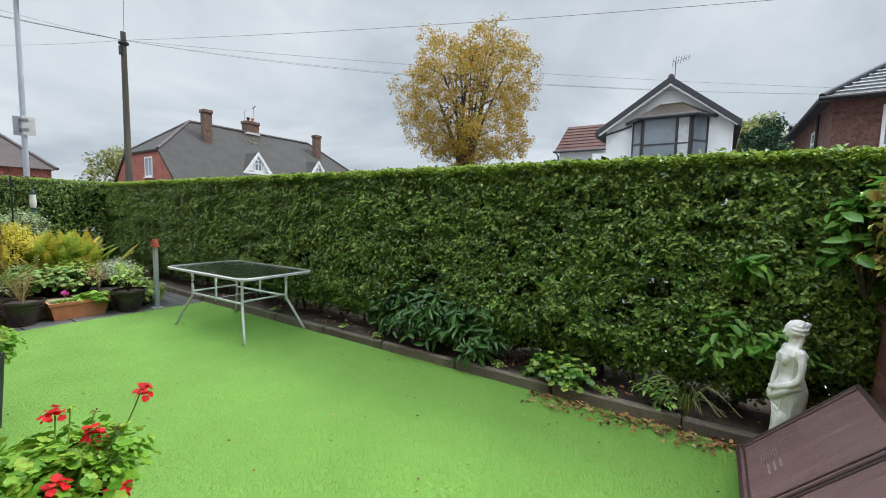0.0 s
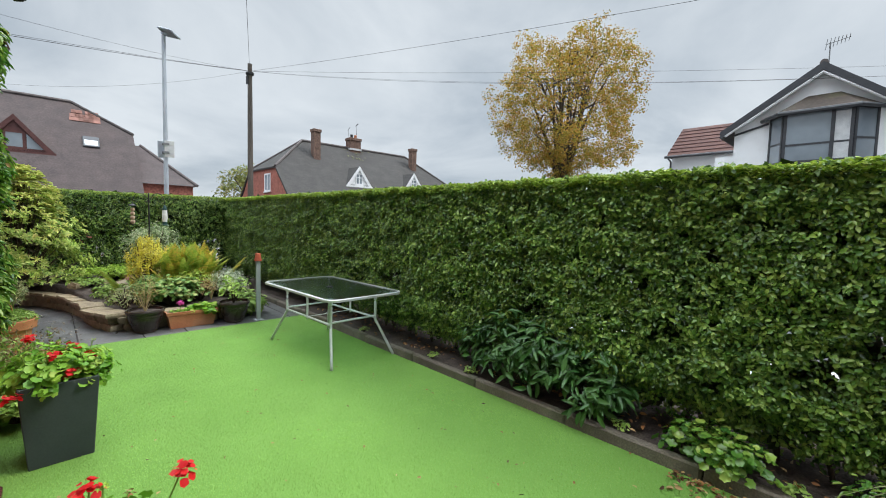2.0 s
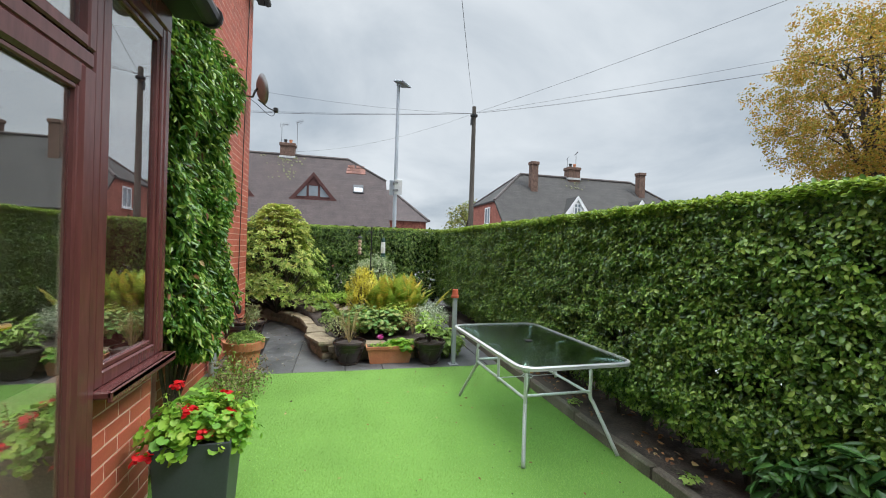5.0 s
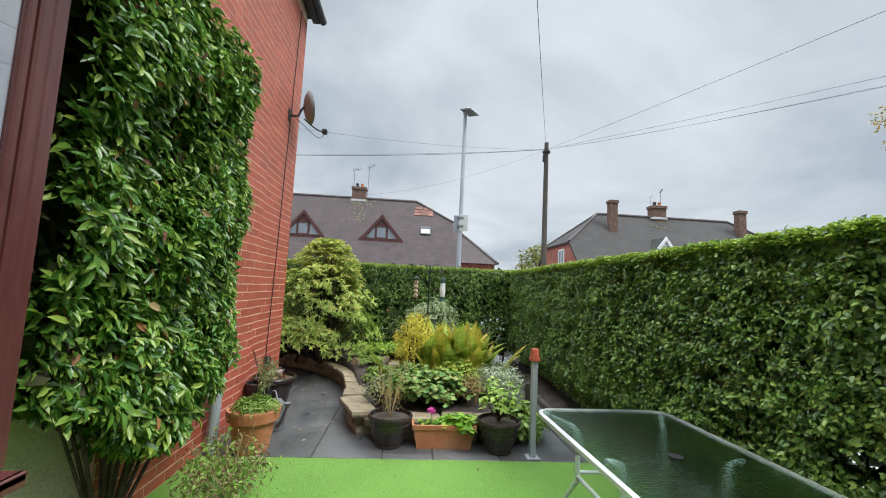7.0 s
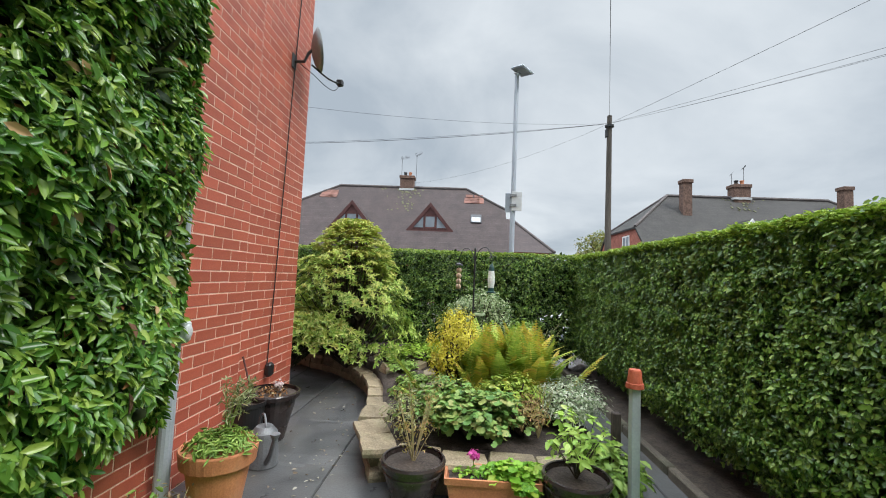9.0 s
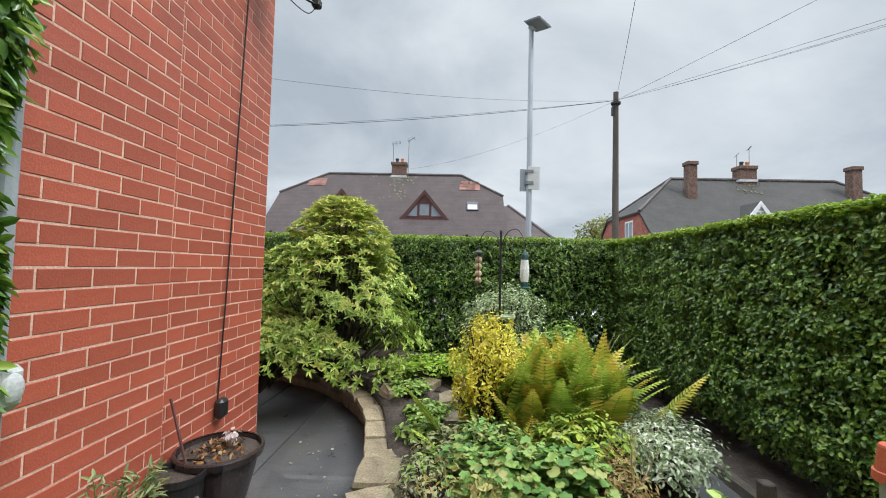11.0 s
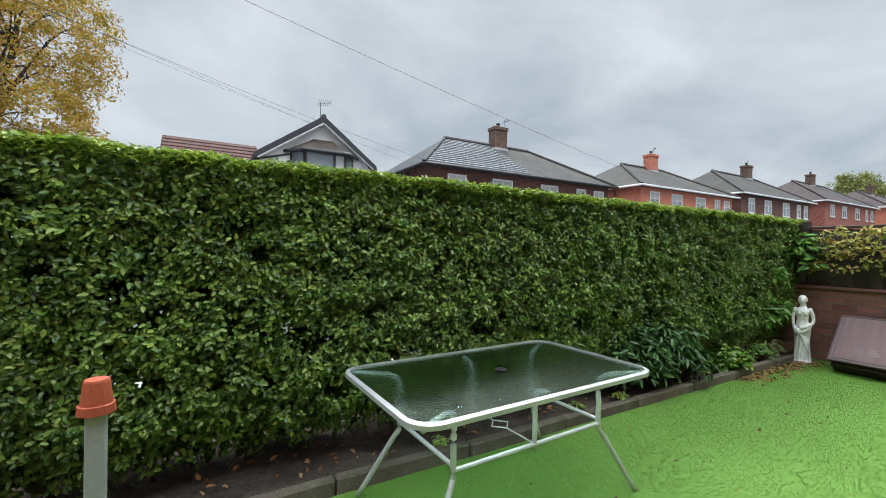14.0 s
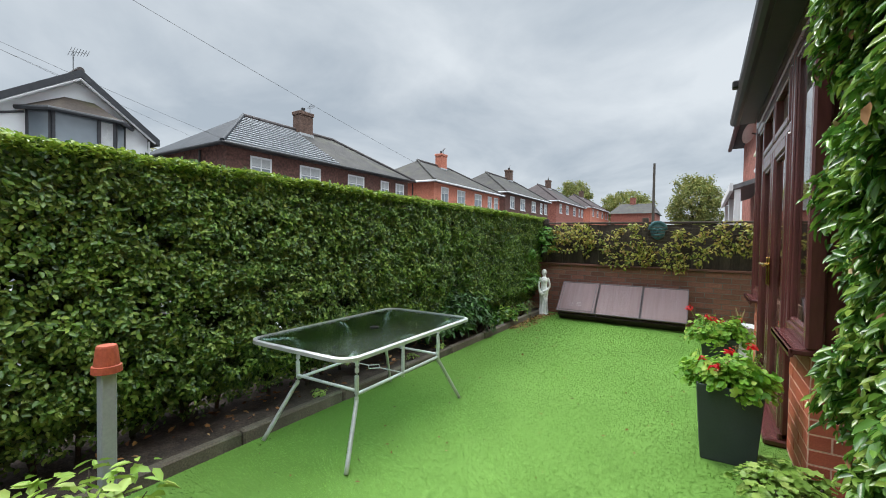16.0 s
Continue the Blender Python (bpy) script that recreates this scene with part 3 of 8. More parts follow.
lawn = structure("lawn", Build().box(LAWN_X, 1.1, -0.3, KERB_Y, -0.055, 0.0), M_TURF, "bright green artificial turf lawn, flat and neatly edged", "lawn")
n = 300000
gx = LAWN_X + (1.05 - LAWN_X) * RNG.random(n)
gy = 0.3 + (KERB_Y - 0.3) * RNG.random(n)
gp = np.stack([gx, gy, np.zeros(n)], 1)
ga = RNG.random(n) * 2 * math.pi
gd = np.stack([np.cos(ga), np.sin(ga), np.zeros(n)], 1)
gh = 0.004 + 0.006 * RNG.random(n)
gd = unit(gd + np.array([-1.0, 0.1, 0]))
gtip = gp + gd * (gh * (0.6 + 1.0 * RNG.random(n)))[:, None] + np.array([0, 0, 1]) * gh[:, None]
gs = np.stack([-gd[:, 1], gd[:, 0], np.zeros(n)], 1) * 0.0022
gv = np.stack([gp - gs, gp + gs, gtip], 1).reshape(-1, 3)
bl = bpy.data.meshes.new("turf_blades")
bl.vertices.add(n * 3)
bl.vertices.foreach_set("co", gv.reshape(-1).astype(np.float32))
bl.loops.add(n * 3)
bl.loops.foreach_set("vertex_index", np.arange(n * 3, dtype=np.int32))
bl.polygons.add(n)
bl.polygons.foreach_set("loop_start", (np.arange(n) * 3).astype(np.int32))
bl.update(calc_edges=True)
tagged(part("turf_blades", bl, M_BLADE), "short bright green synthetic grass blades of the lawn", "grass", kind="stuff")

paving_bed = structure("paving", Build().box(-12.5, LAWN_X, -4.0, 5.0, -0.05, -0.012), M_JOINT, "dark wet stone paving of the garden path", "paving")
M2 = 44
bed = Build()
vs = []
for i in range(M2 + 1):
    for j in range(9):
        x = 1.05 - 12.0 * i / M2
        y = KERB_Y + 0.03 + 0.95 * j / 8
        vs.append((x, y, 0.05 + 0.06 * noise.noise(Vector((x * 2.2, y * 3, 0.3))) + 0.03 * noise.noise(Vector((x * 9, y * 9, 1)))))
fs = [(i * 9 + j, i * 9 + j + 1, (i + 1) * 9 + j + 1, (i + 1) * 9 + j) for i in range(M2) for j in range(8)]
structure("soil_bed", bed.add(vs, fs), M_SOIL, "dark damp soil bed under the hedge", "soil", smooth=True)

# raised rockery bed, edged by a low curved stone wall
EDGE = [(-6.74, 2.55), (-6.74, 1.75), (-6.82, 1.30), (-7.25, 1.14), (-7.8, 1.10), (-8.4, 0.98), (-8.9, 0.80), (-9.45, 0.45), (-9.9, 0.0), (-10.25, -0.6), (-10.45, -1.4), (-10.5, -2.4)]


def along(pts, step):
    """Even steps along a bent line: place and heading."""
    out, carry = [], 0.0
    for (ax, ay), (bx, by) in zip(pts, pts[1:]):
        d = math.hypot(bx - ax, by - ay)
        s = carry
        while s < d:
            out.append((ax + (bx - ax) * s / d, ay + (by - ay) * s / d, math.atan2(by - ay, bx - ax)))
            s += step
        carry = s - d
    return out


rock = Build()
ring = EDGE + [(-10.6, -2.4), (-10.6, 2.95), (-7.2, 2.95)]


def in_bed(x, y):
    c = False
    k = len(ring)
    for i in range(k):
        (ax, ay), (bx, by) = ring[i], ring[(i + 1) % k]
        if (ay > y) != (by > y) and x < (bx - ax) * (y - ay) / (by - ay) + ax:
            c = not c
    return c
def bed_z(x, y):
    return 0.19 + 0.16 * max(0.0, min(1.0, (-7.6 - x) / 1.5)) + 0.05 * noise.noise(Vector((x * 2, y * 2, 5)))
centre_pt = (-8.6, 1.95)
shells = [1.0, 0.9, 0.75, 0.55, 0.3, 0.0]
ring_fine = [(x, y) for x, y, a in along(ring + [ring[0]], 0.15)]
vs = []
for s in shells:
    for x, y in ring_fine:
        px, py = centre_pt[0] + (x - centre_pt[0]) * s, centre_pt[1] + (y - centre_pt[1]) * s
        vs.append((px, py, bed_z(px, py) + 0.03 * noise.noise(Vector((px * 8, py * 8, 2)))))
k = len(ring_fine)
fs = [(a * k + i, a * k + (i + 1) % k, (a + 1) * k + (i + 1) % k, (a + 1) * k + i) for a in range(len(shells) - 1) for i in range(k)]
skirt = len(vs)
vs += [(x, y, -0.02) for x, y in ring_fine]
fs += [(i, skirt + i, skirt + (i + 1) % k, (i + 1) % k) for i in range(k)]
structure("rockery_soil", rock.add(vs, fs), M_SOIL, "raised bed of dark soil behind the stone edging", "soil", smooth=True)


def rough_stone(name, lx, ly, lz, seed, bend=0.12):
    """A weathered block with knocked edges."""
    bm = bmesh.new()
    bmesh.ops.create_cube(bm, size=1)
    bmesh.ops.subdivide_edges(bm, edges=bm.edges, cuts=1, use_grid_fill=True)
    for v in bm.verts:
        o = Vector((v.co.x * lx, v.co.y * ly, v.co.z * lz))
        f = 1 - 0.055 * ((abs(v.co.x) > 0.4) + (abs(v.co.y) > 0.4) + (abs(v.co.z) > 0.4) - 1)
        nv = noise.noise_vector(o * 7 + Vector((seed * 3.1, seed, 0)))
        v.co = o * f + nv * (bend * min(lx, ly, lz))
    me = bpy.data.meshes.new(name)
    bm.to_mesh(me)
    bm.free()
    me.materials.append(M_STONE)
    return me


stone_wall = thing("stone_edging", "low curved edging wall of mossy sandstone blocks", "garden wall", kind="structure")
caps = [rough_stone("stone", 0.335, 0.27, 0.06, i, 0.10) for i in range(5)]
low = [rough_stone("stone", 0.27, 0.16, 0.095, i + 9, 0.2) for i in range(5)]
for course, (step, z, meshes) in enumerate(((0.265, 0.045, low), (0.28, 0.13, low), (0.335, 0.20, caps))):
    for i, (x, y, a) in enumerate(along([(px, py) for px, py in EDGE], step)):
        s = part("stone", meshes[(i * 3 + course) % 5], M_STONE, stone_wall)
        s.matrix_local = pose(x - 0.03 * math.sin(a), y + 0.03 * math.cos(a), z + 0.008 * math.sin(i * 2.3), 2 * math.sin(i), 2 * math.cos(i * 1.7), math.degrees(a) + 4 * math.sin(i * 3.7 + course))


# ---- hedges ----
# thin places where light shows through: x, height, half width, half height
GAPS = [(-0.11, 0.92, 0.13, 0.09), (0.25, 1.60, 0.10, 0.07), (-0.34, 0.74, 0.12, 0.10), (-5.48, 0.87, 0.14, 0.10),
        (-5.84, 1.50, 0.07, 0.05), (-6.37, 1.18, 0.10, 0.08), (-3.1, 0.78, 0.22, 0.10), (-2.2, 0.80, 0.20, 0.10), (-4.2, 0.82, 0.16, 0.10), (-1.1, 0.85, 0.14, 0.10)]


def see_through(x, z):
    g = np.zeros(len(x))
    for gx3, gz3, w3, h3 in GAPS:
        g = np.maximum(g, np.clip(1.35 - ((x - gx3) / w3) ** 2 - ((z - gz3) / h3) ** 2, 0, 1))
    return g


def hedge(name, label, x0, y0, x1, y1, facing, top, n_face, depth=0.75, low_gap=0.24, end_top=None):
    """A clipped hedge from (x0, y0) to (x1, y1): its face looks along facing."""
    h = thing(name, label, "hedge", ((x0 + x1) / 2, (y0 + y1) / 2, 0))
    ox, oy = (x0 + x1) / 2, (y0 + y1) / 2
    f = np.array([facing[0], facing[1], 0.0])
    end_top = top if end_top is None else end_top
    run = math.hypot(x1 - x0, y1 - y0)

    def at(u, back, z):
        wob = 0.022 * ripple(u * run, z, 0.45, 3) + 0.020 * ripple(u * run, z, 0.14, 4)
        p = np.stack([x0 + (x1 - x0) * u - ox, y0 + (y1 - y0) * u - oy, z], 1)
        return p - f * (back - wob)[:, None]

    # face leaves
    u = RNG.random(n_face)
    zt = top + (end_top - top) * u
    z = low_gap * 0.4 + (zt - low_gap * 0.4) * RNG.random(n_face) ** 0.85
    hole = see_through(ox + (x1 - x0) * (u - 0.5), z) if abs(x1 - x0) > 3 else np.zeros(n_face)
    pit = np.clip(ripple(u * run, z, 0.11, 5) - 0.55, 0, 1)
    back = RNG.random(n_face) ** 1.2 * 0.20 + 0.27 * pit + np.clip((low_gap + 0.25 - z), 0, 1) * 0.75
    keep = RNG.random(n_face) < np.clip((z - 0.12) / low_gap, 0.15, 1)
    thin = 0.5 + 0.5 * np.clip(ripple(u * run, z, 0.25, 6), -1, 1)
    keep &= RNG.random(n_face) < (0.80 + 0.2 * thin) * (1 - 0.82 * hole) * (1 - 0.30 * (pit > 0.15))
    pos = at(u, back, z)[keep]
    out = np.tile(f, (len(pos), 1))
    foliage("face_foliage", pos, out, 0.0295, 0.66, M_HEDGE, h, up=0.35, droop=0.15, spread=1.1)
    # sprigs standing proud of the clipped face
    k = n_face // 16
    u = RNG.random(k)
    z = 0.22 + (top - 0.24) * RNG.random(k) ** 0.9
    dense = 0.5 + 0.5 * np.clip(ripple(u * run, z, 0.22, 8), -1, 1)
    sel = RNG.random(k) < 0.25 + 0.75 * dense
    if abs(x1 - x0) > 3:
        sel &= RNG.random(k) > see_through(ox + (x1 - x0) * (u - 0.5), z) * 0.9
    c = at(u, -0.012 + 0.05 * RNG.random(k) + np.clip(0.5 - z, 0, 1) * 0.6, z)[sel]
    pos, dd = clumps(c, 0.028, 7, 0.9)
    foliage("sprig_foliage", pos, unit(dd * 0.6 + f), 0.0325, 0.64, M_SPRIG, h, up=0.4, droop=0.05, spread=0.8)
    # top, in lighter yellow-green leaves
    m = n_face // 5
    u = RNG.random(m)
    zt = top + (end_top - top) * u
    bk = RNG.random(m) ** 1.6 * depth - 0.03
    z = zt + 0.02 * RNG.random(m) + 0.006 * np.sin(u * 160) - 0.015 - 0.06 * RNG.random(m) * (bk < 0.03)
    foliage("top_foliage", at(u, bk, z), np.tile([0, 0, 1.0], (m, 1)), 0.030, 0.55, M_HEDGETOP, h, up=0.5, droop=-0.3, spread=1.2, label="yellow-green leaves along the clipped top")
    # inside and the far face: leaves coloured dark for the shade within
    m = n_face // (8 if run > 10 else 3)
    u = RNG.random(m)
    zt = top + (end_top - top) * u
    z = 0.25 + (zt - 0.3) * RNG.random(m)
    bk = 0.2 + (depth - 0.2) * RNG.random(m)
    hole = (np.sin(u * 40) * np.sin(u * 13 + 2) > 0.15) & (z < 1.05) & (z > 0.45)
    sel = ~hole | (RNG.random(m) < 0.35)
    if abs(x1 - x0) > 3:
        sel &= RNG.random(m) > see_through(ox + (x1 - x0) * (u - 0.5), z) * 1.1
    foliage("inner_foliage", at(u, bk, z)[sel], rand_dirs(int(sel.sum())), 0.12, 0.7, M_INNERSHADE, h, up=0, droop=0, spread=1.0)
    # stems
    stems = Build()
    L = math.hypot(x1 - x0, y1 - y0)
    for i in range(int(L / 0.3)):
        uu = (i + random.random()) / (L / 0.3)
        bx, by = x0 + (x1 - x0) * uu - ox, y0 + (y1 - y0) * uu - oy
        b = 0.30 + 0.25 * random.random()
        px, py = bx - f[0] * b, by - f[1] * b
        for k2 in range(2):
            j = Vector((random.uniform(-0.16, 0.16), random.uniform(-0.16, 0.16), 0))
            q = Vector((px, py, 0.0))
            stems.tube([q, q + j * 0.4 + Vector((0, 0, 0.28)), q + j + Vector((0, 0, 0.62)), q + j * 1.7 + Vector((0, 0, 1.0))], 0.011 + 0.008 * random.random(), 5, 0.004)
    part("branchwork", stems, M_BARK, h, "bare brown stems showing near the soil", kind="stuff")
    return h


hedge("hedge", "tall clipped green privet hedge with a level top", -10.9, HEDGE_Y, 1.25, HEDGE_Y, (0, -1), 1.89, 290000, end_top=1.86)
hedge("hedge", "tall clipped green hedge closing the end of the garden", WEST_X, 3.7, WEST_X - 0.25, -5.0, (1, 0), 1.9, 76000)


# ---- house: brick walls, brick by brick where the path runs along them ----
def brick_mesh(length, height=0.065, proud=0.0025, deep=0.02):
    """One stretcher in its own frame: length along x, face towards +y."""
    c = 0.003
    l, h = length / 2, height / 2
    b = [(-l, -deep, -h), (l, -deep, -h), (l, -deep, h), (-l, -deep, h)]
    r = [(x, proud - c, z) for x, _, z in b]
    q = [(x * (1 - c / l), proud, z * (1 - c / h)) for x, _, z in b]
    v = b + r + q
    fs = []
    for o in (0, 4):
        for i in range(4):
            fs.append((o + i, o + (i + 1) % 4, o + 4 + (i + 1) % 4, o + 4 + i))
    fs.append((8, 9, 10, 11))
    return v, fs


BRICKS = {}


def lay_bricks(parent, origin, heading, length, z0, z1, material, single, course=0.0845, unit_len=0.240, quoin=False):
    """Courses of stretchers on a wall face. origin: the start at the foot; heading: degrees of the wall run, its face to the left.
    single(u, z) tells which bricks are objects of their own."""
    rest = Build()
    m = pose(*origin, 0, 0, heading)
    rows = int((z1 - z0) / course)
    for r in range(rows):
        z = z0 + (r + 0.5) * course
        u = -0.5 * unit_len if r % 2 else 0.0
        while u < length - 0.02:
            a, b = max(0, u), min(length, u + unit_len)
            if b - a > 0.05:
                ln = round(b - a - 0.008, 3)
                if single((a + b) / 2, z):
                    key = (ln, material.name)
                    if key not in BRICKS:
                        v, fs = brick_mesh(ln, course - 0.008)
                        BRICKS[key] = to_mesh("brick", v, fs)
                        BRICKS[key].materials.append(material)
                    ob = part("brick", BRICKS[key], material, parent)
                    j = 0.0012 * math.sin(a * 91 + r * 37)
                    ob.matrix_world = m @ pose((a + b) / 2, j, z, 0, 0, 0.25 * math.sin(a * 53 + r * 17))
                else:
                    v, fs = brick_mesh(ln, course - 0.008)
                    rest.add([m @ Vector((x + (a + b) / 2, y, zz + z)) for x, y, zz in v], fs)
            u += unit_len
    if rest.v:
        part("brickwork", to_mesh("brickwork", rest.v, rest.f), material, parent, kind="stuff")


CORNER_X = -8.32
house = thing("house", "two-storey red brick house with white-jointed walls", "house", kind="structure")
wall_n = part("wall_north", Build().box(CORNER_X, -5.0, -0.40, WALL_Y, -0.05, 5.41), M_MORTAR, house)
part("wall_north", Build().box(-5.0, 1.0, -0.40, WALL_Y, 2.75, 5.41), M_MORTAR, house)
part("wall_west", Build().box(CORNER_X, CORNER_X + 0.3, -9.0, -0.40, -0.05, 5.41), M_MORTAR, house)
part("wall_south", Build().box(CORNER_X, 1.0, -9.3, -9.0, -0.05, 5.41), M_MORTAR, house)
part("wall_east", Build().box(0.7, 1.0, -9.0, -0.40, -0.05, 5.41), M_MORTAR, house)
part("pilaster", Build().box(-7.18, -5.0, WALL_Y - 0.01, WALL_Y + 0.028, -0.05, 5.41), M_MORTAR, house)
roof = Build()
roof.add([(CORNER_X - 0.14, 0.10, 5.42), (1.35, 0.10, 5.42), (1.35, -9.6, 5.42), (CORNER_X - 0.14, -9.6, 5.42), (CORNER_X + 3.6, -4.65, 8.4), (-2.6, -4.65, 8.4)],
         [(0, 1, 5, 4), (1, 2, 5), (2, 3, 4, 5), (3, 0, 4), (3, 2, 1, 0)])
part("roof", roof, M_ROOF_B, house, "dark grey tiled hipped roof")
part("gutter", Build().tube([(CORNER_X - 0.14, 0.14, 5.39), (1.35, 0.14, 5.39)], 0.055, 10), M_BLACK, house, "black plastic eaves gutter")
part("soffit", Build().box(CORNER_X - 0.12, 1.3, WALL_Y + 0.05, 0.10, 5.34, 5.415), M_BLACK, house)

# ---- conservatory front: rosewood frames over a dwarf brick wall ----
con = thing("conservatory", "rosewood-brown plastic conservatory on a low red brick wall", "conservatory", kind="structure")
CX0, CX1 = -3.96, -1.0
DX0, DX1 = -3.29, -1.67
part("dwarf_wall", Build().box(CX0 + 0.03, DX0 - 0.02, 0.02, CON_Y - 0.03, -0.05, 0.80), M_MORTAR, con)
part("dwarf_wall", Build().box(DX1 + 0.02, CX1 - 0.03, 0.02, CON_Y - 0.03, -0.05, 0.80), M_MORTAR, con)
for a, b in ((CX0 - 0.03, DX0 + 0.01), (DX1 - 0.01, CX1 + 0.03)):
    part("window_sill", Build().box(a, b, CON_Y - 0.12, CON_Y + 0.075, 0.80, 0.835, 0.008).box(a, b, CON_Y + 0.055, CON_Y + 0.075, 0.785, 0.835, 0.004), M_UPVC, con)
F = 0.055


def rect_frame(x0, x1, z0, z1, y0, y1, w=F, c=0.008):
    b = Build()
    b.box(x0, x0 + w, y0, y1, z0, z1, c).box(x1 - w, x1, y0, y1, z0, z1, c)
    b.box(x0 + w, x1 - w, y0, y1, z0, z0 + w, c).box(x0 + w, x1 - w, y0, y1, z1 - w, z1, c)
    return b


for k2, (a, b) in enumerate(((CX0, DX0), (DX1, CX1))):
    w = part("window", rect_frame(a, b, 0.835, 2.72, CON_Y - 0.07, CON_Y, 0.07), M_UPVC, con)
    part("glazing_bead", rect_frame(a + 0.07, b - 0.07, 0.905, 2.65, CON_Y - 0.055, CON_Y - 0.012, 0.028, 0.006), M_UPVC, w)
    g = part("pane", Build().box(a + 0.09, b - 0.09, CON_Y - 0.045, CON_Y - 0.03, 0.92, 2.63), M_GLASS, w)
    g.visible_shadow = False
post_b = Build()
for x in (CX0 - 0.035, CX1 - 0.035):
    post_b.box(x, x + 0.07, CON_Y - 0.075, CON_Y + 0.006, 0.835, 2.75, 0.012)
part("corner_post", post_b, M_UPVC, con)
# door frame, transom with fanlights
part("door_frame", Build().box(DX0, DX0 + 0.06, CON_Y - 0.07, CON_Y + 0.004, 0.03, 2.72, 0.01).box(DX1 - 0.06, DX1, CON_Y - 0.07, CON_Y + 0.004, 0.03, 2.72, 0.01)
     .box(DX0 + 0.06, DX1 - 0.06, CON_Y - 0.07, CON_Y + 0.004, 2.20, 2.27, 0.01).box(DX0 + 0.06, DX1 - 0.06, CON_Y - 0.07, CON_Y + 0.004, 2.65, 2.72, 0.01), M_UPVC, con)
part("threshold", Build().box(DX0 - 0.02, DX1 + 0.02, CON_Y - 0.10, CON_Y + 0.10, 0.0, 0.05, 0.012).box(DX0, DX1, CON_Y - 0.09, CON_Y + 0.02, 0.05, 0.10, 0.01), M_UPVC, con)
MID = (DX0 + DX1) / 2
for a, b in ((DX0 + 0.06, MID), (MID, DX1 - 0.06)):
    fl = part("fanlight", rect_frame(a + 0.004, b - 0.004, 2.27, 2.65, CON_Y - 0.06, CON_Y + 0.012, 0.055), M_UPVC, con)
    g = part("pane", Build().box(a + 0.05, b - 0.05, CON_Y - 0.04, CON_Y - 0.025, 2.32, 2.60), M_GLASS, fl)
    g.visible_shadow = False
for side, (a, b) in enumerate(((DX0 + 0.06, MID), (MID, DX1 - 0.06))):
    d = thing("door", "closed rosewood plastic french door leaf with brass handle", "door", kind="structure", group="french doors")
    part("leaf_frame", rect_frame(a + 0.003, b - 0.003, 0.10, 2.20, CON_Y - 0.055, CON_Y + 0.015, 0.095, 0.014), M_UPVC, d)
    part("glazing_bead", rect_frame(a + 0.095, b - 0.095, 0.195, 2.105, CON_Y - 0.045, CON_Y + 0.004, 0.024, 0.006), M_UPVC, d)
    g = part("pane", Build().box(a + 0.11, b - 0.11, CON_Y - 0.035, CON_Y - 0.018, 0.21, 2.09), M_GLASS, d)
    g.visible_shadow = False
    hx = b - 0.085 if side == 0 else a + 0.05
    s = -1
    hp = part("handle_plate", Build().box(hx - 0.016, hx + 0.016, CON_Y + 0.015, CON_Y + 0.026, 1.06, 1.30, 0.008), M_BRASS, d, "tall polished brass back plate")
    part("lever", Build().tube([(hx, CON_Y + 0.02, 1.24), (hx, CON_Y + 0.065, 1.24), (hx + s * 0.03, CON_Y + 0.072, 1.24), (hx + s * 0.13, CON_Y + 0.07, 1.235)], 0.011, 8), M_BRASS, hp)
part("eaves_beam", Build().box(CX0 - 0.03, CX1 + 0.03, CON_Y - 0.09, CON_Y + 0.01, 2.72, 2.86, 0.01), M_UPVC, con)
part("soffit", Build().box(CX0 - 0.06, CX1 + 0.2, CON_Y + 0.01, CON_Y + 0.17, 2.845, 2.87), M_BLACK, con)
part("gutter", Build().tube([(CX0 - 0.08, CON_Y + 0.20, 2.89), (CX1 + 0.22, CON_Y + 0.20, 2.89)], 0.058, 12), M_BLACK, con, "black half-round gutter")
part("gutter_end", Build().tube([(CX0 - 0.085, CON_Y + 0.20, 2.89), (CX0 - 0.065, CON_Y + 0.20, 2.89)], 0.072, 12), M_BLACK, con)
part("gutter_bracket", Build().box(-2.2, -2.12, CON_Y + 0.16, CON_Y + 0.30, 2.87, 2.94, 0.01), M_BLACK, con)
croof = Build().add([(CX0 - 0.07, CON_Y + 0.18, 2.87), (CX1 + 0.2, CON_Y + 0.2, 2.87), (CX1 + 0.2, -0.05, 3.10), (CX0 - 0.07, -0.05, 3.10),
                     (CX0 - 0.07, CON_Y + 0.18, 2.90), (CX1 + 0.2, CON_Y + 0.2, 2.90), (CX1 + 0.2, -0.05, 3.13), (CX0 - 0.07, -0.05, 3.13)],
                    [(3, 2, 1, 0), (4, 5, 6, 7), (0, 1, 5, 4), (1, 2, 6, 5), (2, 3, 7, 6), (3, 0, 4, 7)])
part("roof", croof, M_BLACK, con, "dark sloping roof sheet")
part("side_wall", Build().box(CX0, CX0 + 0.06, WALL_Y, CON_Y - 0.08, 0.835, 2.86), M_UPVC, con)
part("dwarf_wall", Build().box(CX0 + 0.034, CX0 + 0.13, WALL_Y, 0.02, -0.05, 0.80), M_MORTAR, con)
part("window_sill", Build().box(CX0 - 0.05, CX0 + 0.13, WALL_Y, CON_Y - 0.12, 0.80, 0.835, 0.008), M_UPVC, con)
part("side_wall", Build().box(CX1 - 0.06, CX1, -0.4, CON_Y - 0.08, 0.0, 2.86), M_UPVC, con)
lay_bricks(con, (CX0 + 0.03, WALL_Y, 0), 90, CON_Y - 0.03 - WALL_Y, 0.02, 0.80, M_BRICK, lambda u, z: True, unit_len=(CON_Y - 0.03 - WALL_Y) / 2)
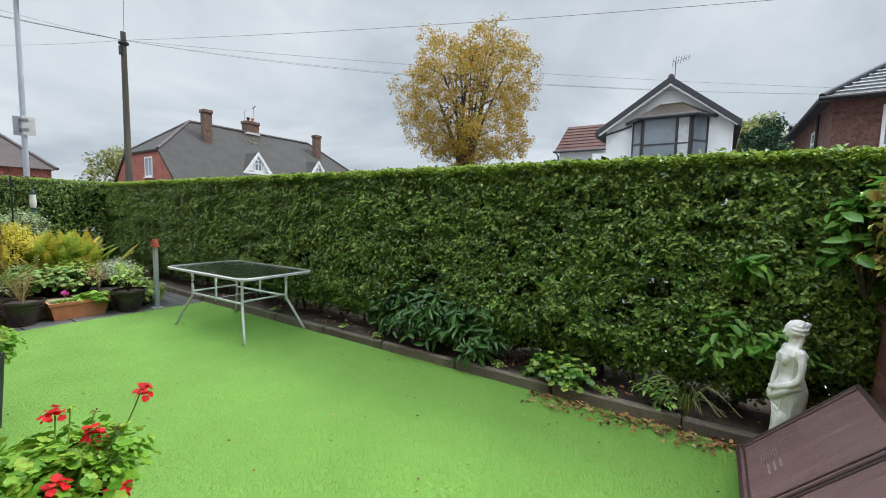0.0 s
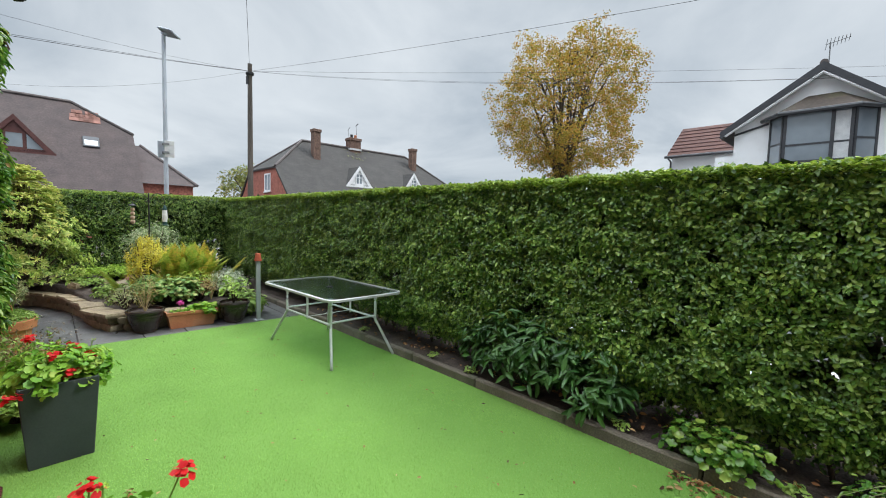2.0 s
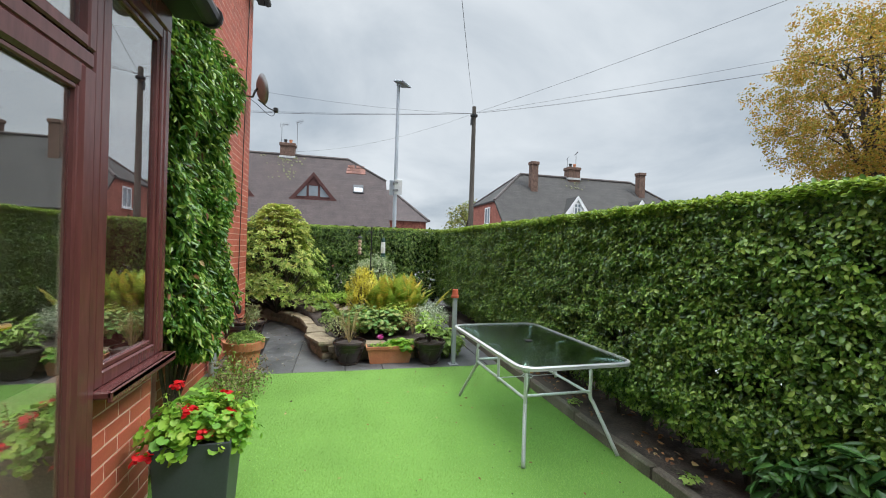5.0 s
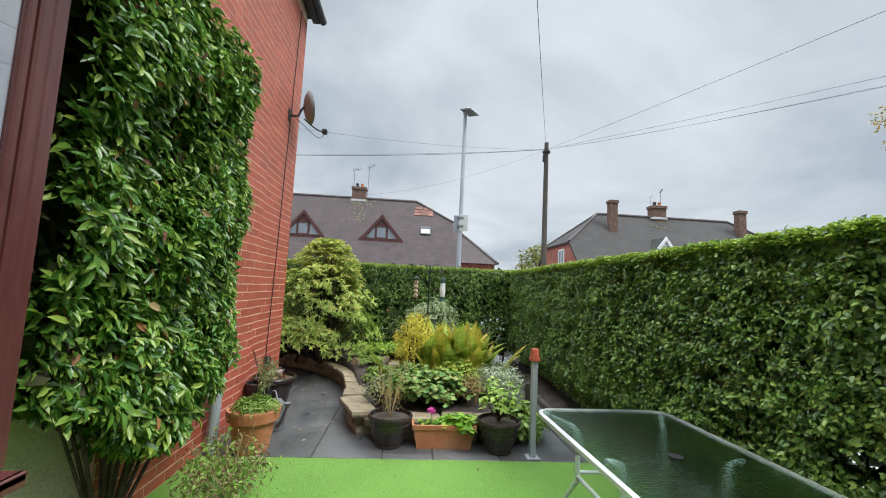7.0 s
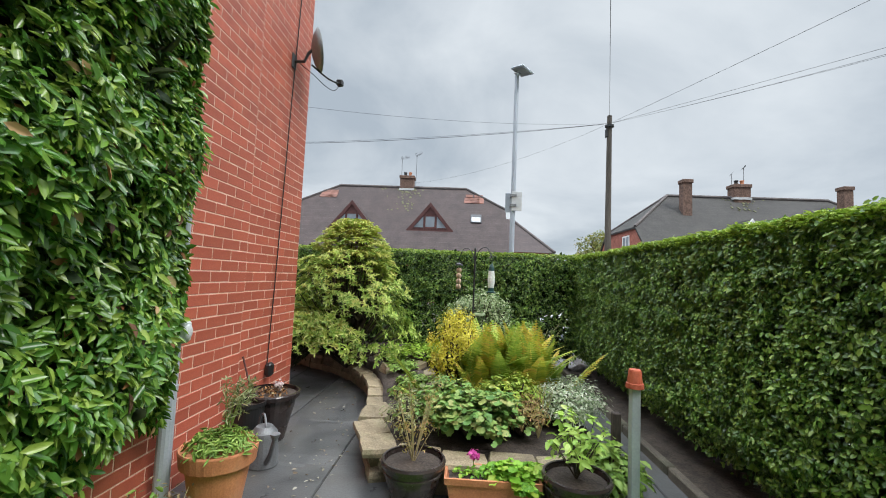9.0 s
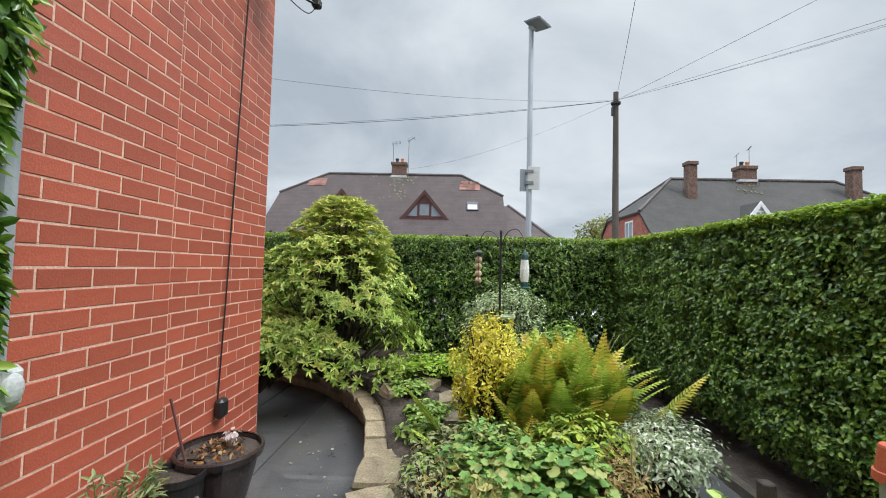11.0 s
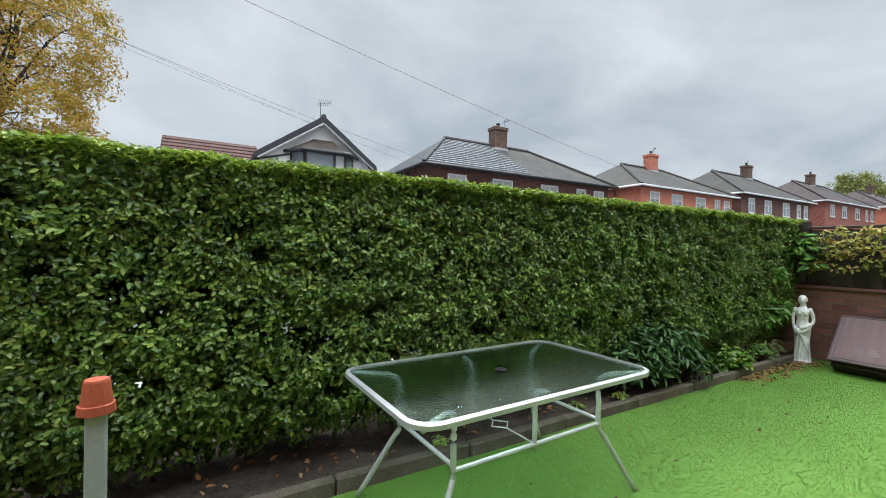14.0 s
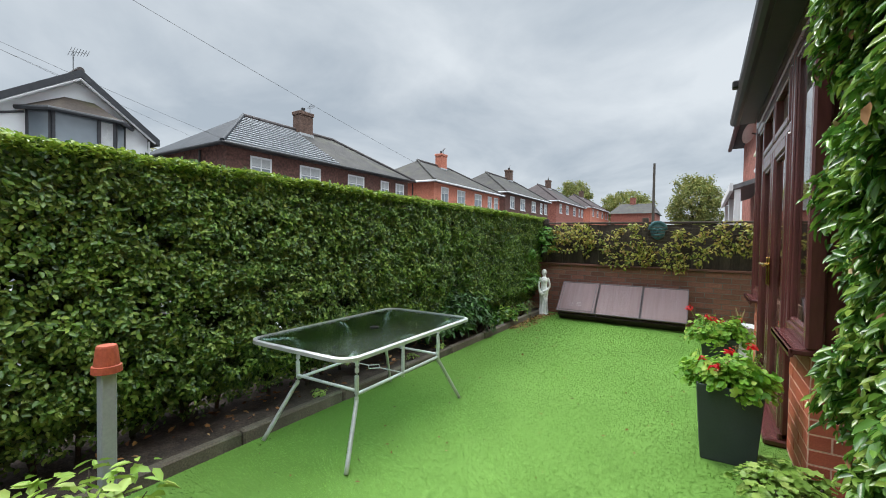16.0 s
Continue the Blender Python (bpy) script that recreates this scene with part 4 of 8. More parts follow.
lay_bricks(con, (CX0 + 0.03, CON_Y - 0.03, 0), 0, DX0 - CX0 - 0.05, 0.02, 0.80, M_BRICK, lambda u, z: True)
lay_bricks(con, (DX1 + 0.02, CON_Y - 0.03, 0), 0, CX1 - DX1 - 0.05, 0.02, 0.80, M_BRICK, lambda u, z: True)
# room behind the glass
room = thing("room", "dim cream room behind the conservatory doors", "room", kind="structure")
part("floor", Build().box(-5.0, 0.7, -4.0, CON_Y - 0.12, -0.04, 0.03), M_CARPET, room)
part("wall_back", Build().box(-5.0, 0.7, -4.1, -4.0, 0.0, 2.75), M_PLASTER, room)
part("wall_side", Build().box(-5.0, -4.9, -4.0, -0.05, 0.0, 2.75), M_PLASTER, room)
part("wall_side", Build().box(0.6, 0.7, -4.0, -0.05, 0.0, 2.75), M_PLASTER, room)
part("wall_front", Build().box(-4.9, CX0, -0.15, -0.05, 0.0, 2.75).box(CX1, 0.6, -0.4, -0.05, -0.05, 2.75), M_PLASTER, room)
part("ceiling", Build().box(-5.0, 0.7, -4.0, 0.28, 2.70, 2.74), M_PLASTER, room)
sofa = thing("sofa", "pale green upholstered sofa seen dimly through the glass", "sofa", (-3.0, -0.95, 0.03))
M_SOFA = mat("pale_green_fabric", (0.36, 0.40, 0.28), (0.44, 0.48, 0.34), rough=0.9, bump=0.2)
part("seat", Build().box(-0.8, 0.8, -0.4, 0.4, 0.0, 0.42, 0.05), M_SOFA, sofa)
part("backrest", Build().box(-0.8, 0.8, 0.28, 0.45, 0.42, 0.80, 0.05), M_SOFA, sofa)
part("arm", Build().box(-0.98, -0.8, -0.4, 0.45, 0.0, 0.60, 0.05), M_SOFA, sofa)
part("arm", Build().box(0.8, 0.98, -0.4, 0.45, 0.0, 0.60, 0.05), M_SOFA, sofa)

# ---- east boundary: brick plinth wall and dark fence ----
EX = 1.02
ew = thing("wall_east", "old brown brick boundary wall under a dark timber fence", "wall", kind="structure")
part("wall_core", Build().box(EX + 0.012, EX + 0.22, -3.0, 4.4, -0.05, 0.93), M_MORTAR2, ew)
part("coping", Build().box(EX - 0.02, EX + 0.24, -3.0, 4.4, 0.93, 0.975, 0.012), M_BRICK2, ew)
fence = thing("fence", "dark weathered timber fence on top of the brick wall", "fence", (EX + 0.1, 0.6, 0.975), kind="structure")
fy = -3.6
while fy < 3.75:
    w = 0.135 + 0.01 * math.sin(fy * 17)
    lap = 0.008 * (int(fy * 50) % 2)
    part("board", Build().box(-0.012 + lap, 0.008 + lap, fy - 0.003, fy + w + 0.003, 0.0, 0.74 + 0.01 * math.sin(fy * 31), 0.003), M_FENCE, fence)
    fy += w
for z in (0.10, 0.55):
    part("rail", Build().box(0.013, 0.06, -3.6, 3.75, z, z + 0.07, 0.006), M_FENCE, fence)
part("capping", Build().box(-0.035, 0.05, -3.6, 3.75, 0.755, 0.79, 0.008), M_FENCE, fence)
for y in (-0.6, 1.15, 2.95):
    part("post", Build().box(-0.03, 0.07, y - 0.05, y + 0.05, -0.1, 0.86, 0.008), M_FENCE, fence)


# ---- garden things ----
def arc(pts, steps=5):
    """Rounds the corners of a bent line by a smooth spline."""
    p = [Vector(q) for q in pts]
    out = []
    for i in range(len(p) - 1):
        a, b, c, d = p[max(i - 1, 0)], p[i], p[i + 1], p[min(i + 2, len(p) - 1)]
        for s in range(steps):
            t = s / steps
            out.append(0.5 * ((2 * b) + (c - a) * t + (2 * a - 5 * b + 4 * c - d) * t * t + (3 * b - a - 3 * c + d) * t ** 3))
    out.append(p[-1])
    return out


def round_rect(hx, hy, r, n=6):
    pts = []
    for cx, cy, a0 in ((hx - r, hy - r, 0), (-hx + r, hy - r, 90), (-hx + r, -hy + r, 180), (hx - r, -hy + r, 270)):
        for i in range(n + 1):
            a = radians(a0 + 90 * i / n)
            pts.append((cx + r * math.cos(a), cy + r * math.sin(a)))
    return pts


def garden_table():
    t = thing("garden_table", "rectangular garden table with rippled glass top and pale grey tube frame", "table", (-4.515, 3.035, 0), 1.8)
    HX, HY, Z = 0.795, 0.465, 0.72
    outer, inner = round_rect(HX, HY, 0.13), round_rect(HX - 0.022, HY - 0.022, 0.112)
    k = len(outer)
    rim = Build()
    prof = [(outer, Z - 0.027), (outer, Z - 0.006), (inner, Z), (inner, Z - 0.027)]
    vs = [(x, y, z) for ring2, z in prof for x, y in ring2]
    rim.add(vs, [(a * k + i, a * k + (i + 1) % k, ((a + 1) % 4) * k + (i + 1) % k, ((a + 1) % 4) * k + i) for a in range(4) for i in range(k)])
    part("rim", rim, M_ALU, t)
    top = Build()
    vs = [(x, y, Z - 0.010) for x, y in inner] + [(x, y, Z - 0.016) for x, y in inner]
    top.add(vs, [tuple(range(k)), tuple(range(2 * k - 1, k - 1, -1))] + [(i, i + k, (i + 1) % k + k, (i + 1) % k) for i in range(k)])
    g = part("glass_top", top, M_TGLASS, t, "green-tinted rippled wet glass")
    g.visible_shadow = False
    part("parasol_hole_ring", Build().lathe([(0.024, Z - 0.012), (0.034, Z - 0.012), (0.034, Z - 0.004), (0.024, Z - 0.004)], 16), M_BLACK, t)
    LX, LY, ZB = 0.505, 0.28, 0.40
    for sx in (-1, 1):
        for sy in (-1, 1):
            part("leg", Build().tube(arc([(sx * (LX + 0.24), sy * (LY + 0.14), Z - 0.03), (sx * (LX + 0.05), sy * (LY + 0.03), Z - 0.045), (sx * LX, sy * LY, Z - 0.10), (sx * LX, sy * LY, ZB + 0.12), (sx * LX, sy * LY, ZB - 0.02), (sx * (LX + 0.03), sy * (LY + 0.018), ZB - 0.08), (sx * (LX + 0.20), sy * (LY + 0.105), 0.004)]), 0.0145, 10), M_ALU, t, smooth=True)
    for sy in (-1, 1):
        part("long_rail", Build().tube([(-LX, sy * LY, ZB), (LX, sy * LY, ZB)], 0.012, 8), M_ALU, t)
        part("support_post", Build().tube(arc([(0, sy * LY, ZB - 0.03), (0, sy * LY, Z - 0.10), (0, sy * (LY + 0.02), Z - 0.05), (0, sy * (LY + 0.09), Z - 0.03)]), 0.0125, 8), M_ALU, t, smooth=True)
    for sx in (-1, 1):
        part("end_rail", Build().tube([(sx * LX, -LY, ZB + 0.022), (sx * LX, LY, ZB + 0.022)], 0.011, 8), M_ALU, t)
    part("parasol_wire", Build().tube([(0, -LY, ZB), (0, -0.06, ZB), (0.06, 0, ZB), (0, 0.06, ZB), (-0.06, 0, ZB), (0, -0.06, ZB)], 0.004, 6).tube([(0, 0.06, ZB), (0, LY, ZB)], 0.004, 6), M_ALU, t)
    return t


garden_table()


def statue():
    """Classical draped figure: rounded masses fused into one surface."""
    b = Build()
    b.lathe([(0.115, 0.0), (0.12, 0.012), (0.118, 0.04), (0.10, 0.055)], 20)
    # draped skirt and legs
    b.lathe([(0.098, 0.045), (0.092, 0.09), (0.080, 0.20), (0.086, 0.30), (0.100, 0.40), (0.104, 0.455), (0.080, 0.52)], 20, (0.004, 0.0, 0))
    for i in range(9):
        a = i * 0.7
        b.tube(arc([(0.10 * math.cos(a), 0.10 * math.sin(a), 0.055), (0.084 * math.cos(a + 0.15), 0.083 * math.sin(a + 0.15), 0.22), (0.098 * math.cos(a + 0.5), 0.098 * math.sin(a + 0.5), 0.42)], 3), 0.016, 6, 0.010)
    b.ball((0.045, -0.055, 0.27), 0.045, 0.05, 0.07)
    b.tube(arc([(-0.105, -0.03, 0.44), (-0.02, -0.10, 0.40), (0.08, -0.07, 0.46), (0.10, 0.02, 0.50)]), 0.022, 8)
    b.ball((-0.055, -0.085, 0.405), 0.038, 0.034, 0.045)
    # torso
    b.lathe([(0.084, 0.50), (0.070, 0.55), (0.078, 0.62), (0.088, 0.665), (0.060, 0.70), (0.036, 0.72), (0.033, 0.755)], 18)
    b.ball((-0.034, -0.06, 0.635), 0.034, 0.030, 0.034)
    b.ball((0.034, -0.06, 0.635), 0.034, 0.030, 0.034)
    # arms
    b.ball((-0.088, 0.0, 0.675), 0.033, 0.034, 0.038)
    b.ball((0.092, 0.0, 0.672), 0.034, 0.035, 0.038)
    b.tube(arc([(0.095, 0.0, 0.68), (0.128, -0.005, 0.60), (0.122, -0.03, 0.525), (0.05, -0.095, 0.475), (-0.03, -0.115, 0.455)]), 0.027, 8, 0.018)
    b.tube(arc([(-0.09, 0.0, 0.68), (-0.118, -0.02, 0.59), (-0.112, -0.05, 0.49), (-0.09, -0.075, 0.40)]), 0.026, 8, 0.018)
    # head, hair and knot
    b.ball((-0.008, -0.012, 0.80), 0.047, 0.053, 0.062)
    b.ball((0.0, 0.014, 0.815), 0.056, 0.058, 0.054)
    b.ball((-0.012, -0.063, 0.79), 0.009, 0.012, 0.014)
    # wavy locks drawn back from the brow to the knot, and one falling to the shoulder
    for s in (-1, 1):
        for k2 in range(4):
            e = -0.25 + 0.42 * k2
            lock = []
            for j in range(8):
                a = -1.05 + 2.5 * j / 7
                r = 1.0 + 0.05 * math.sin(j * 2.2 + k2)
                lock.append((s * 0.057 * r * math.cos(a) * math.cos(e), 0.014 + 0.059 * r * math.sin(a) * math.cos(e), 0.815 + 0.055 * r * math.sin(e) - 0.012 * math.cos(a)))
            b.tube(lock, 0.0075, 6)
    b.ball((0.0, 0.066, 0.832), 0.027, 0.024, 0.026)
    b.ball((0.0, 0.084, 0.838), 0.015, 0.014, 0.016)
    b.tube(arc([(0.020, 0.045, 0.80), (0.030, 0.030, 0.755), (0.034, 0.012, 0.72), (0.055, -0.015, 0.68)]), 0.016, 6)
    # drapery falling from the hip and across the front
    for i in range(7):
        o = 0.012 * i
        b.tube(arc([(-0.095 + 0.4 * o, -0.045 - o * 0.3, 0.455 - o * 0.6), (-0.03 + o, -0.102, 0.39 - o * 2.2), (0.055 + o * 0.3, -0.075, 0.36 - o * 3.0), (0.090, -0.01, 0.34 - o * 3.2)], 3), 0.0075, 5)
    me = b.mesh("statue")
    me.materials.append(M_WHITE)
    ob = new("statue", me)
    r = ob.modifiers.new("fuse", "REMESH")
    r.mode, r.voxel_size, r.use_smooth_shade = "VOXEL", 0.0055, True
    s = ob.modifiers.new("soften", "SMOOTH")
    s.factor, s.iterations = 0.4, 1
    ob.matrix_world = pose(0.63, 3.40, 0.0, 0, 0, -70) @ Matrix.Diagonal((0.79, 0.79, 1, 1))
    return tagged(ob, "white painted classical garden statue of a draped figure, weathered", "statue")


statue()

# three sloping brown panels in front of the boundary wall
M_FADED = mat("faded_pinkish_print", (0.21, 0.14, 0.135), (0.27, 0.19, 0.18), rough=0.5, bump=0)
cover = thing("sloping_cover", "three sloping brown grooved panels on a dark frame", "storage cover", (0.40, 2.07, 0))
ang = math.degrees(math.atan2(0.49, 0.46))
part("frame", Build().prism([(0.02, 0.10), (0.46, 0.575), (0.58, 0.575), (0.58, 0.0), (0.14, 0.0)], "y", -0.99, 0.99), M_PANELDK, cover)
splits = ((1.02, 0.365), (0.355, -0.345), (-0.355, -1.02))
for i, (ya, yb) in enumerate(splits):
    m = pose(0.0, 0.0, 0.14, 0, -ang, 0)
    pan = part("panel", Build().box(0.0, 0.672, yb, ya, 0.0, 0.022, 0.006, m), M_PANEL, cover)
    edge = Build()
    for a, b, c, d in ((0.0, 0.672, yb, yb + 0.014), (0.0, 0.672, ya - 0.014, ya), (0.0, 0.02, yb, ya), (0.652, 0.672, yb, ya)):
        edge.box(a, b, c, d, 0.019, 0.028, 0.003, m)
    part("edging", edge, M_PANELDK, pan)
    if i == 0:
        part("inner_rim", Build().box(0.03, 0.65, ya - 0.05, ya - 0.04, 0.02, 0.026, 0, m).box(0.03, 0.65, yb + 0.04, yb + 0.05, 0.02, 0.026, 0, m).box(0.04, 0.05, yb + 0.045, ya - 0.045, 0.02, 0.026, 0, m), M_PANELDK, pan)
        dots = Build()
        for r in range(7):
            for c in range(5):
                dots.lathe([(0.0035, 0.0), (0.003, 0.0025)], 6, (0, 0, 0))
                o = len(dots.v) - 12
                for q in range(12):
                    x, y, z = dots.v[o + q]
                    w = m @ Vector((0.13 + r * 0.013 + x, 0.80 - c * 0.014 + y, 0.0225 + z))
                    dots.v[o + q] = tuple(w)
        part("embossed_dots", dots, M_FADED, pan)
        bars = Build()
        for r in range(3):
            bars.box(0.15 + r * 0.03, 0.16 + r * 0.03, 0.60 + 0.01 * r, 0.69, 0.0222, 0.0235, 0, m)
        part("unreadable_print", bars, M_FADED, pan)

# wall mask, dark green
mask = Build()
mask.ball((0, 0, 0), 0.03, 0.12, 0.15, 14, 10)
mask.ball((-0.025, -0.045, 0.03), 0.02, 0.022, 0.018).ball((-0.025, 0.045, 0.03), 0.02, 0.022, 0.018)
mask.ball((-0.035, 0, -0.01), 0.022, 0.018, 0.035).ball((-0.025, 0, -0.07), 0.02, 0.05, 0.02)
for a in range(9):
    mask.ball((-0.008, 0.125 * math.cos(radians(20 * a + 10)), 0.12 * math.sin(radians(20 * a + 10)) + 0.03), 0.025, 0.035, 0.035, 8, 6)
mk = part("wall_plaque", mask, mat("verdigris_paint", (0.02, 0.075, 0.085), (0.04, 0.12, 0.13), rough=0.6, bump=0.3), None, smooth=True)
fz = mk.modifiers.new("fuse", "REMESH")
fz.mode, fz.voxel_size, fz.use_smooth_shade = "VOXEL", 0.007, True
mk.matrix_world = pose(EX + 0.055, 1.55, 1.60, 0, 0, 0)
tagged(mk, "dark green moulded garden plaque hung on the fence", "plaque")

# grey post with upturned clay pot
gp_ = thing("post", "grey square plastic post with an upturned clay pot on top", "post", (-6.285, 2.855, 0))
part("shaft", Build().box(-0.026, 0.026, -0.026, 0.026, 0.0, 0.90, 0.005), M_POST, gp_)
part("foot_plate", Build().box(-0.06, 0.06, -0.06, 0.06, 0.0, 0.014, 0.004), M_POST, gp_)
part("clay_cap", Build().lathe([(0.001, 0.972), (0.032, 0.972), (0.035, 0.965), (0.043, 0.895), (0.049, 0.893), (0.051, 0.866), (0.046, 0.864), (0.041, 0.885), (0.001, 0.90)], 20), M_CAP, gp_, "orange-red upturned clay flower pot", smooth=False)


# ---- pots and planters ----
def pot_shape(prof, thick=0.014, soil=0.85):
    """A hollow pot: outer profile up, over the rim and down inside to the soil."""
    top = prof[-1][1]
    inner = [(r - thick, z) for r, z in reversed(prof) if z > top * soil]
    return Build().lathe([(0.001, 0.0)] + prof + inner + [(0.001, inner[-1][1] if inner else top * soil)], 32)


def soil_disc(r, z):
    b = Build()
    vs = [(0, 0, z + 0.012)]
    vs += [(r * math.cos(2 * math.pi * i / 20), r * math.sin(2 * math.pi * i / 20), z) for i in range(20)]
    return b.add(vs, [(0, 1 + i, 1 + (i + 1) % 20) for i in range(20)])


def stems_from(centre, tips, r=0.006, lift=0.4):
    b = Build()
    c = Vector(centre)
    for t in tips:
        t = Vector(t)
        mid = c + (t - c) * 0.5 + Vector((0, 0, lift * (t - c).length * 0.3))
        b.tube(arc([c, mid, t], 3), r, 5, r * 0.4)
    return b


def geranium(parent, z, spread, height, n_clump, seed, flowers):
    """Scalloped leaves in tufts on stalks, with red flower heads."""
    rg = np.random.default_rng(seed)
    cs = []
    for i in range(n_clump):
        a, r = rg.random() * 6.283, spread * math.sqrt(rg.random())
        cs.append((r * math.cos(a), r * math.sin(a), z + height * (1 - 0.6 * (r / spread) ** 2) * (0.35 + 0.65 * rg.random())))
    part("stalk_growth", stems_from((0, 0, z - 0.03), cs, 0.005), M_MID, parent, kind="stuff")
    pos, d = clumps(cs, 0.085, 30, 1.1)
    out = unit(pos - np.array([0, 0, z - 0.1]))
    foliage("foliage", pos, out, 0.038, 1.0, M_GERAN, parent, up=0.45, droop=0.0, spread=1.1, shape=SCALLOP, vary=0.5)
    for i in range(5):
        a = rg.random() * 6.283
        bx, by, bz = spread * 0.7 * math.cos(a), spread * 0.7 * math.sin(a), z + height * (1.0 + 0.35 * rg.random())
        bud = part("bud_stalk", Build().tube(arc([(bx * 0.4, by * 0.4, z), (bx * 0.85, by * 0.85, z + (bz - z) * 0.6), (bx, by, bz)], 4), 0.0028, 5), M_MID, parent)
        pq, dq = clumps([(bx, by, bz)], 0.016, 12, 0.8)
        foliage("bud", pq, unit(dq + np.array([0, 0, 0.5])), 0.016, 0.5, M_LIME if i % 3 else M_DEAD, bud, up=0.6)
    for fx, fy2, fz in flowers:
        pp, dd = clumps([(fx, fy2, fz)], 0.036, 26, 0.7)
        fl = foliage("flower", pp, unit(pp - np.array([fx, fy2, fz - 0.03])), 0.024, 0.9, M_RED, parent, up=0.3, spread=0.5, label="bright red flower head", shape=ROUND_SHAPE)
        part("flower_stalk", Build().tube(arc([(fx * 0.4, fy2 * 0.4, z), (fx * 0.8, fy2 * 0.8, z + (fz - z) * 0.6), (fx, fy2, fz - 0.01)], 4), 0.003, 5), M_MID, parent)


def square_planter(label, loc, rz, top, foot, h, seed, flowers, spread=0.24, height=0.30, clump_n=34):
    p = thing("planter", label, "planter", loc, rz, group="geranium planters")
    t, f = top / 2, foot / 2
    w = 0.012
    b = Build()
    vs = [(-f, -f, 0), (f, -f, 0), (f, f, 0), (-f, f, 0), (-t, -t, h), (t, -t, h), (t, t, h), (-t, t, h),
          (-t + w, -t + w, h), (t - w, -t + w, h), (t - w, t - w, h), (-t + w, t - w, h), (-t + 2 * w, -t + 2 * w, h * 0.88), (t - 2 * w, -t + 2 * w, h * 0.88), (t - 2 * w, t - 2 * w, h * 0.88), (-t + 2 * w, t - 2 * w, h * 0.88)]
    fs = [(3, 2, 1, 0)]
    for o in (0, 4, 8):
        fs += [(o + i, o + (i + 1) % 4, o + 4 + (i + 1) % 4, o + 4 + i) for i in range(4)]
    fs.append((12, 13, 14, 15))
    ob = part("box", b.add(vs, fs), M_PLANTER, p)
    bv = ob.modifiers.new("soft_edges", "BEVEL")
    bv.width, bv.segments = 0.006, 2
    part("compost", Build().box(-t + 0.03, t - 0.03, -t + 0.03, t - 0.03, h * 0.86, h * 0.91), M_SOIL, p)
    geranium(p, h * 0.9, spread, height, clump_n, seed, flowers)
    return p


square_planter("tall tapered anthracite planter filled with red geraniums", (-3.62, 0.715, 0), 2, 0.36, 0.295, 0.50, 3,
               [(0.14, -0.02, 0.66), (0.05, 0.14, 0.60), (-0.02, -0.12, 0.74), (0.20, -0.20, 0.47), (0.16, 0.05, 0.55), (-0.17, 0.08, 0.62)], 0.24, 0.19, 40)
square_planter("tapered anthracite planter of leggy red geraniums", (-1.66, 0.70, 0), -3, 0.34, 0.25, 0.42, 5,
               [(-0.02, 0.28, 0.70), (-0.22, 0.06, 0.63), (0.02, 0.12, 0.61), (0.18, -0.02, 0.54), (0.20, 0.14, 0.45), (0.06, -0.17, 0.60), (-0.10, 0.16, 0.50)], 0.27, 0.22, 44)

urn = thing("urn", "white footed garden urn with bare twigs and soil", "urn", (-0.70, 0.47, 0))
part("bowl", pot_shape([(0.12, 0.0), (0.12, 0.03), (0.07, 0.07), (0.055, 0.14), (0.09, 0.19), (0.16, 0.27), (0.185, 0.36), (0.20, 0.385), (0.21, 0.40)]), M_WHITE, urn, smooth=False)
part("compost", soil_disc(0.17, 0.36), M_SOIL, urn)
part("twig_growth", stems_from((0, 0, 0.36), [(0.05 * math.cos(i * 2.4), 0.05 * math.sin(i * 2.4), 0.52 + 0.03 * (i % 4)) for i in range(14)], 0.004), M_STRAW, urn, kind="stuff")

tp = thing("terracotta_pot", "weathered terracotta pot with low green herbs against the wall", "plant pot", (-6.33, 0.36, 0))
part("pot", pot_shape([(0.135, 0.0), (0.145, 0.02), (0.185, 0.27), (0.215, 0.275), (0.225, 0.36), (0.222, 0.37)]), M_TERRA, tp)
part("compost", soil_disc(0.195, 0.325), M_SOIL, tp)
pp, dd = cloud((0.02, 0.02, 0.37), (0.21, 0.21, 0.10), 800, 0.2, -0.2)
foliage("foliage", pp, dd, 0.05, 0.3, M_MID, tp, up=0.6, droop=-0.4)
spikes = [(-0.16 + 0.04 * i, 0.08 + 0.05 * math.sin(i * 2.1), 0.72 + 0.07 * math.sin(i * 3)) for i in range(7)]
part("stalk_growth", stems_from((-0.05, 0, 0.34), spikes, 0.004), M_MID, tp, kind="stuff")
pp, dd = clumps([(x, y, z - 0.03 * j) for x, y, z in spikes for j in range(5)], 0.025, 8)
foliage("spike_foliage", pp, dd, 0.04, 0.25, M_GREYG, tp, up=0.5, droop=-0.5)

can = thing("watering_can", "dull galvanised watering can beside the terracotta pot", "watering can", (-6.90, 0.37, 0), 40)
part("body", Build().lathe([(0.11, 0.0), (0.115, 0.01), (0.112, 0.03), (0.098, 0.23), (0.095, 0.245), (0.085, 0.25), (0.06, 0.285), (0.055, 0.285)], 24), M_GALV, can)
part("spout", Build().tube(arc([(0.10, 0, 0.05), (0.19, 0, 0.14), (0.27, 0, 0.28)]), 0.02, 8, 0.013).lathe([(0.016, 0.27), (0.035, 0.31), (0.035, 0.315)], 12, (0.28, 0, 0)), M_GALV, can)
part("handle", Build().tube(arc([(-0.09, 0, 0.06), (-0.17, 0, 0.16), (-0.14, 0, 0.30), (-0.03, 0, 0.36), (0.05, 0, 0.28)]), 0.009, 8), M_GALV, can, smooth=True)

